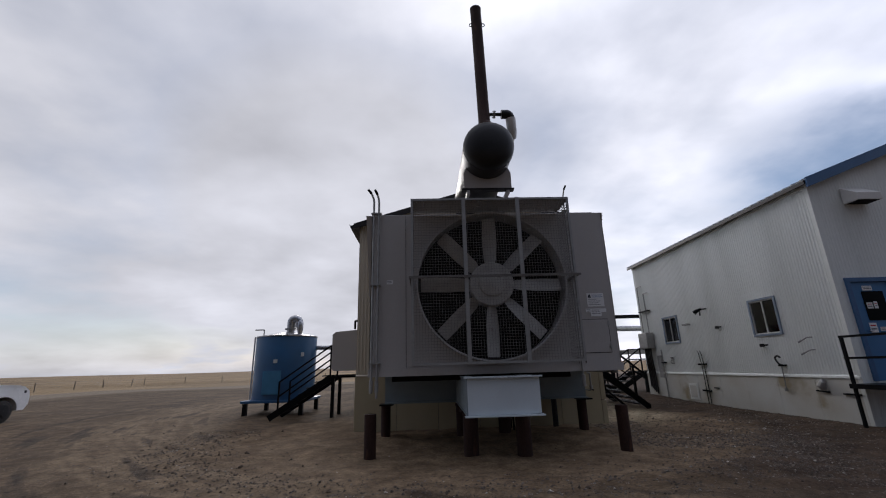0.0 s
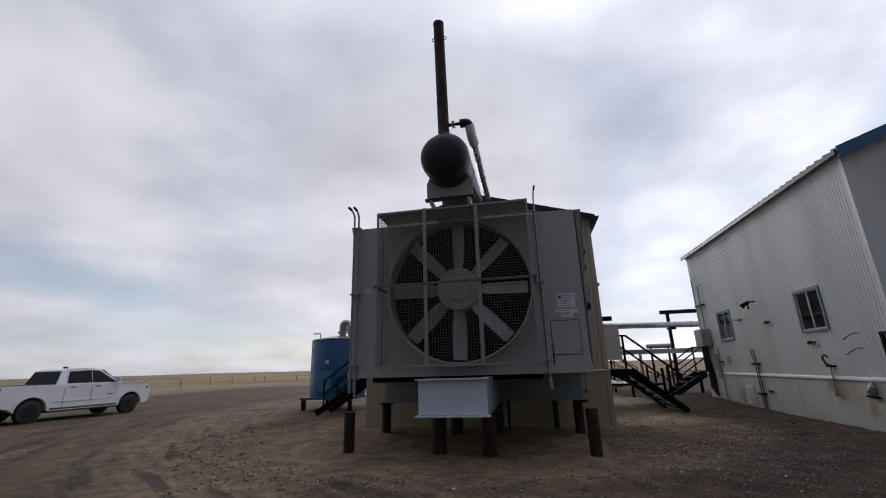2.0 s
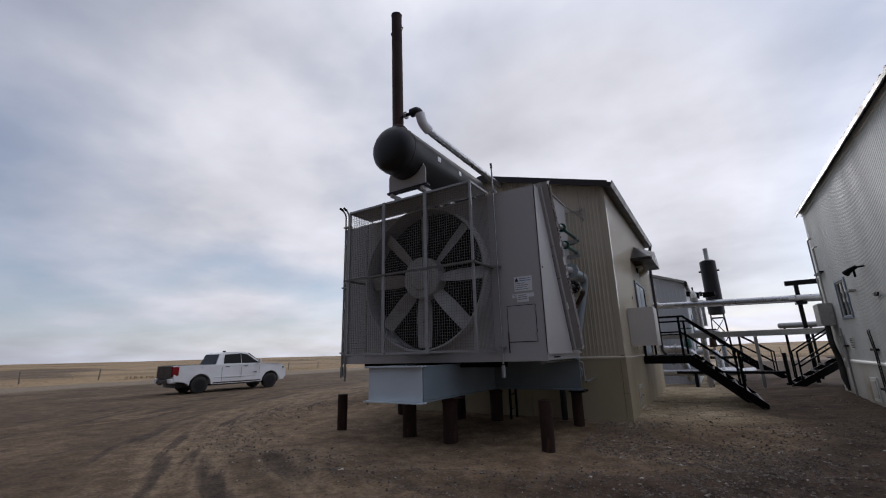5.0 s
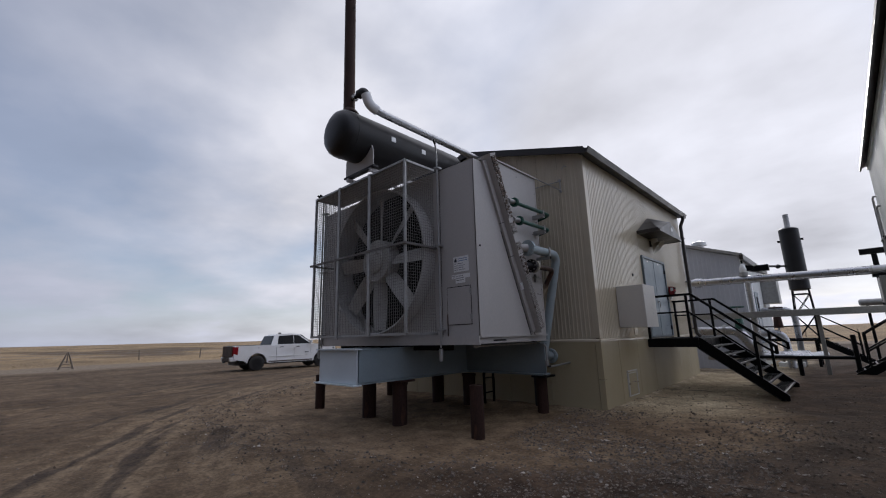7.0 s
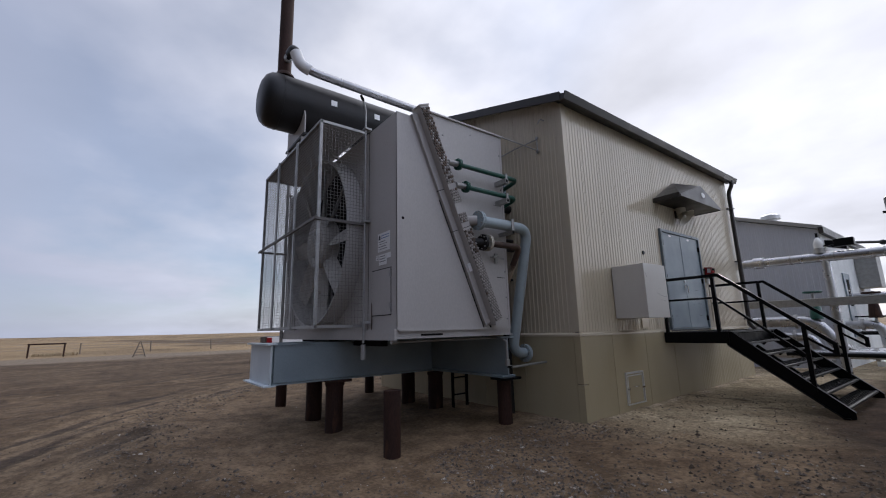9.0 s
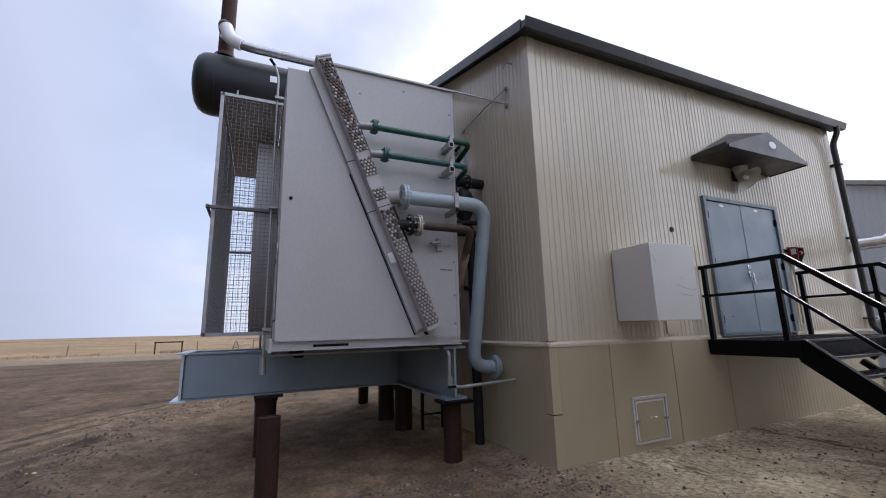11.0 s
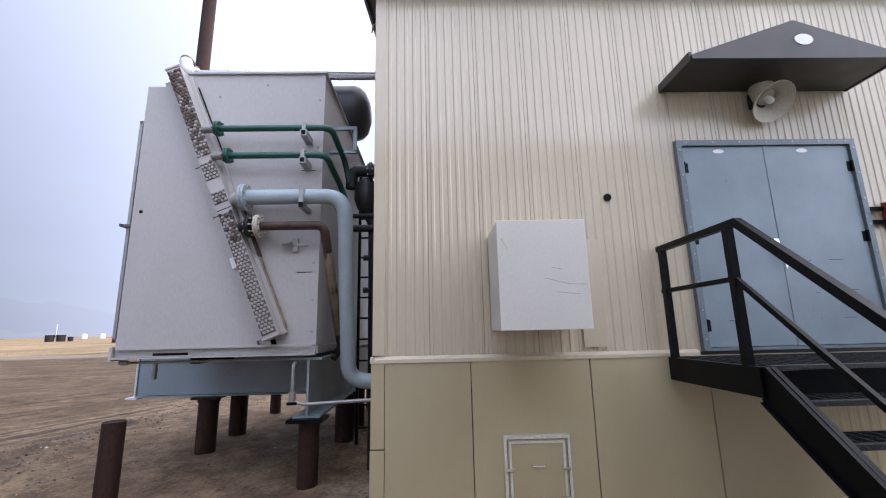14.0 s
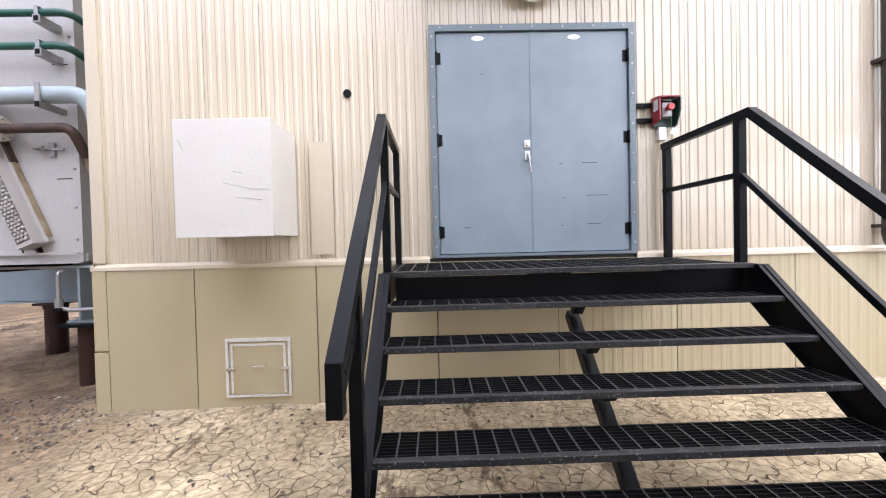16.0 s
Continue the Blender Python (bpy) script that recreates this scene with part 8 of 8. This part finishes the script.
        ring = [(x + 0.2 * math.cos(2 * math.pi * k / 16), yy + 0.2 * math.sin(2 * math.pi * k / 16), 2.26) for k in range(17)]
        part("handwheel", tube(B(), ring, 0.03, 6), m, v, smooth=True)
        for a in (0, 1):
            part("spoke", bar(B(), (x - 0.2 * (1 - a), yy - 0.2 * a, 2.26), (x + 0.2 * (1 - a), yy + 0.2 * a, 2.26), 0.03, 0.03), m, v)
    single("concrete_slab", box(B(), 5.6, 6.4, 24.2, 24.9, -0.05, 0.16, 0.02), "alu", "pale square slab lying on the ground", "slab")
    plain_stairs("walkway_stairs", "black steel walkway stairs beside the grey building", (8.2, 25.2, 0.1), 90, 1.1, 0.95, 5, 2.2)
    plate = thing("storage_drum", (9.2, 21.5, 2.2), "pale horizontal vessel behind the pipe rack", "vessel")
    part("shell", tube(B(), [(8.2, 22.6, 2.25), (8.25, 22.6, 2.25), (9.4, 22.6, 2.25), (9.45, 22.6, 2.25)], 0, 20, [0.07, 0.11, 0.11, 0.07]), "galv", plate, smooth=True)
    for x in (8.4, 9.2):
        part("leg", box(B(), x - 0.04, x + 0.04, 22.56, 22.64, 0, 2.15), "blacksteel", plate)


pipe_rack()


def far_things():
    rnd = random.Random(5)
    # fence along the far edge of the yard
    post = thing("fence_post", (0, 0, 0), "weathered wooden fence post in dry grass", "fence post", "fence posts along the field")
    part("post", tube(B(), [(0, 0, -0.3), (0.01, 0, 0.6), (0.02, 0.01, 1.05)], 0, 8, [0.058, 0.055, 0.048]), "wood", post)
    spots = []
    for k in range(18):
        spots.append((-46 + rnd.uniform(-0.4, 0.4), -26 + k * 5.6))
    for k in range(20):
        spots.append((-46 + k * 5.5, 72 + k * 1.2 + rnd.uniform(-0.4, 0.4)))
    x, y = spots[0]
    post.location = (x, y, ground_height(x, y))
    for x, y in spots[1:]:
        copy_thing(post, pose(x, y, ground_height(x, y), rnd.uniform(-5, 5), rnd.uniform(-5, 5), rnd.uniform(0, 90)))
    w = thing("fence_wire", (-46, -26, 0.6), "thin wire strung along the fence posts", "wire")
    for z in (0.35, 0.6, 0.8):
        part("strand", bar(B(), (-46, -28, z + 0.2), (-46, 71, z + 0.2), 0.012, 0.012), "galv", w)
    # lattice pyramid marker
    p = thing("pyramid_marker", (-32, 6.3, 0), "small weathered lattice pyramid beside the road", "marker")
    cx, cy, h, s = -32.0, 6.3, 1.15, 0.40
    g = ground_height(cx, cy)
    for a in (-1, 1):
        for b in (-1, 1):
            part("leg", bar(B(), (cx + a * s, cy + b * s, g - 0.05), (cx + a * 0.03, cy + b * 0.03, g + h), 0.045, 0.045), "wood", p)
    for f in (0.12, 0.3, 0.48, 0.66, 0.84):
        q = s * (1 - f) + 0.03 * f
        for a in (-1, 1):
            part("bar", bar(B(), (cx - q, cy + a * q, g + h * f), (cx + q, cy + a * q, g + h * f), 0.025, 0.025), "wood", p)
            part("bar", bar(B(), (cx + a * q, cy - q, g + h * f), (cx + a * q, cy + q, g + h * f), 0.025, 0.025), "wood", p)
    # pipe rails by the road
    for x, y, l in ((-47.8, -20.4, 2.7), (-40, -1.0, 2.4), (-36, -38.0, 5.0)):
        r = thing("hitch_rail", (x, y, 0), "low rusty pipe rail by the road", "rail", "pipe rails by the road")
        g = ground_height(x, y)
        part("rail", tube(B(), [(x, y, g + 1.1), (x, y + l, g + 1.1)], 0.06, 8), "rust", r)
        for q in (0.1, l - 0.1):
            part("post", tube(B(), [(x, y + q, g - 0.1), (x, y + q, g + 1.1)], 0.06, 8), "rust", r)
    # pumpjacks far off
    jack = thing("pumpjack", (0, 0, 0), "distant dark pumpjack on the plain", "pumpjack", "pumpjacks on the plain")
    for a in (-1, 1):
        for b in (-1, 1):
            part("leg", bar(B(), (a * 2.0, b * 1.2, 0), (0, 0, 6.0), 0.2, 0.2), "black", jack)
    part("walking_beam", bar(B(), (-4.5, 0, 5.0), (4.2, 0, 7.2), 0.3, 0.45), "black", jack)
    part("horse_head", prism(B(), [(4.0, -0.3, 6.2), (5.3, -0.3, 6.0), (5.4, -0.3, 7.4), (4.2, -0.3, 8.0)], (0, 0.6, 0)), "black", jack)
    part("counterweight", box(B(), -4.6, -3.6, -0.4, 0.4, 1.8, 3.8, 0.1), "black", jack)
    part("base", box(B(), -5.5, 4.0, -1.2, 1.2, -1, 0.4), "black", jack)
    jack.matrix_basis = pose(-322, -206, ground_height(-322, -206), 0, 0, 50)
    copy_thing(jack, pose(-328, -192, ground_height(-328, -192), 0, 0, 40))
    tank = thing("storage_tank", (0, 0, 0), "distant white storage tank", "tank", "white tanks on the plain")
    part("shell", tube(B(), [(0, 0, -1), (0, 0, 3.4), (0, 0, 4.0)], 0, 16, [2.0, 2.0, 0.3]), "alu", tank, smooth=True)
    tank.matrix_basis = pose(-332, -234, ground_height(-332, -234))
    for x, y in ((-338, -228), (-330, -248), (-355, -218), (-330, -262)):
        copy_thing(tank, pose(x, y, ground_height(x, y)))
    for k, (x, y, w, h) in enumerate(((-176.0, -143.2, 1.0, 1.9), (-174.0, -145.5, 1.6, 2.7), (-171.7, -148.2, 1.6, 2.7))):
        g = ground_height(x, y)
        t = thing("field_tank", (x, y, g), "distant dark open-topped field tank", "tank", "dark tanks on the plain")
        part("shell", tube(B(), [(x, y, g - 0.3), (x, y, g + h * 0.9), (x, y, g + h)], 0, 14, [w * 0.9, w, w * 1.02]), "black", t, smooth=True)
    g = ground_height(-173, -147)
    single("flare_pole", tube(B(), [(-173.0, -146.9, g - 0.2), (-173.0, -146.9, g + 7.0)], 0.13, 8), "alu", "distant thin white flare pole", "pole", smooth=True)



far_things()


# ---- loose ground cover ----
def scatter(name, label, mat, count, seed, spot, lo, hi):
    """Many small uneven lumps lying on the ground, joined into one mesh."""
    rnd = random.Random(seed)
    verts, faces = [], []
    base = [(0, 0, 1), (0.9, 0, 0.1), (0.28, 0.86, 0), (-0.73, 0.53, 0.1), (-0.73, -0.53, 0), (0.28, -0.86, 0.1), (0, 0, -0.6)]
    tris = [(0, 1, 2), (0, 2, 3), (0, 3, 4), (0, 4, 5), (0, 5, 1), (6, 2, 1), (6, 3, 2), (6, 4, 3), (6, 5, 4), (6, 1, 5)]
    made = 0
    while made < count:
        got = spot(rnd)
        if got is None:
            continue
        x, y = got
        r = lo + (hi - lo) * rnd.random() ** 3
        g, turn, sq = ground_height(x, y), rnd.uniform(0, 6.28), rnd.uniform(0.45, 0.9)
        n = len(verts)
        for a, b, c in base:
            a, b, c = a * rnd.uniform(0.7, 1.3), b * rnd.uniform(0.7, 1.3), c * rnd.uniform(0.7, 1.2)
            verts.append((x + r * (a * math.cos(turn) - b * math.sin(turn)), y + r * (a * math.sin(turn) + b * math.cos(turn)) * 0.9, g + r * c * sq + r * 0.15))
        faces += [(n + i, n + j, n + k) for i, j, k in tris]
        made += 1
    me = bpy.data.meshes.new(name)
    me.from_pydata(verts, [], faces)
    me.materials.append(M[mat])
    tagged(new(name, me), label, name.replace("_", " "), kind="stuff")


def inside(x, y):
    return (BX0 - 0.05 < x < BX1 + 0.05 and BY0 - 0.05 < y < BY1) or x > WX - 0.05


def on_bank(rnd):
    a, d = rnd.uniform(math.pi * 0.9, math.pi * 2.05), rnd.gauss(5.0, 0.45)
    x, y = 1.0 + 1.25 * d * math.cos(a), 10.5 + d * math.sin(a)
    return None if inside(x, y) else (x, y)


def on_east(rnd):
    x, y = rnd.uniform(3.8, 8.75), rnd.triangular(4.5, 16.0, 8.0)
    if (x < 7.2 and y > 10.8 and rnd.random() < 0.88) or (noise.noise((x * 0.5, y * 0.5, 3.3)) < -0.05 and rnd.random() < 0.8):
        return None
    return None if inside(x, y) else (x, y)


def on_yard(rnd):
    x, y = rnd.uniform(-9, 8.7), rnd.uniform(1.0, 18.0)
    if 4.2 < x < 7.6 and y > 10.8 and rnd.random() < 0.93:
        return None
    return None if inside(x, y) else (x, y)


scatter("gravel", "pale mixed gravel chips scattered over the dirt", "stone", 7500, 11, on_bank, 0.005, 0.028)
scatter("gravel", "pale mixed gravel chips scattered over the dirt", "stone", 17000, 12, on_east, 0.004, 0.024)
scatter("loose_stones", "small stones strewn thinly over the yard", "stone", 2200, 13, on_yard, 0.005, 0.022)
scatter("dirt_clods", "dark dirt clods turned up beside the cooler", "clod", 520, 14, on_bank, 0.008, 0.042)
scatter("dirt_clods", "dark dirt clods turned up by wheels", "clod", 320, 15, on_yard, 0.006, 0.03)


def tufts(name, label, count, seed, spot, lo, hi):
    rnd = random.Random(seed)
    verts, faces = [], []
    for _ in range(count):
        x, y = spot(rnd)
        g, h = ground_height(x, y), rnd.uniform(lo, hi)
        for _k in range(6):
            a, lean = rnd.uniform(0, 6.28), rnd.uniform(0.1, 0.6)
            w = h * 0.10
            n = len(verts)
            dx, dy = math.cos(a), math.sin(a)
            verts += [(x - dy * w, y + dx * w, g - 0.05), (x + dy * w, y - dx * w, g - 0.05), (x + dx * lean * h * 0.5 + dy * w * 0.6, y + dy * lean * h * 0.5 - dx * w * 0.6, g + h * 0.6), (x + dx * lean * h, y + dy * lean * h, g + h)]
            faces += [(n, n + 1, n + 2), (n, n + 2, n + 3)]
    me = bpy.data.meshes.new(name)
    me.from_pydata(verts, [], faces)
    me.materials.append(M["scrub"])
    tagged(new(name, me), label, "grass", kind="stuff")


tufts("dry_grass", "dry tan grass tufts along the field edge", 6000, 21, lambda r: (-39 - abs(r.gauss(0, 14)), r.uniform(-45, 70)), 0.04, 0.11)
tufts("dry_scrub", "brown scrub clumps in the ditch by the road", 500, 22, lambda r: (r.gauss(-43, 0.6), r.choice((r.uniform(-18, -6), r.uniform(-1, 2), r.uniform(20, 34)))), 0.12, 0.32)
tufts("dry_grass", "dry tan grass tufts on the northern field", 4000, 23, lambda r: (r.uniform(-80, 20), 66 + abs(r.gauss(0, 14))), 0.05, 0.14)
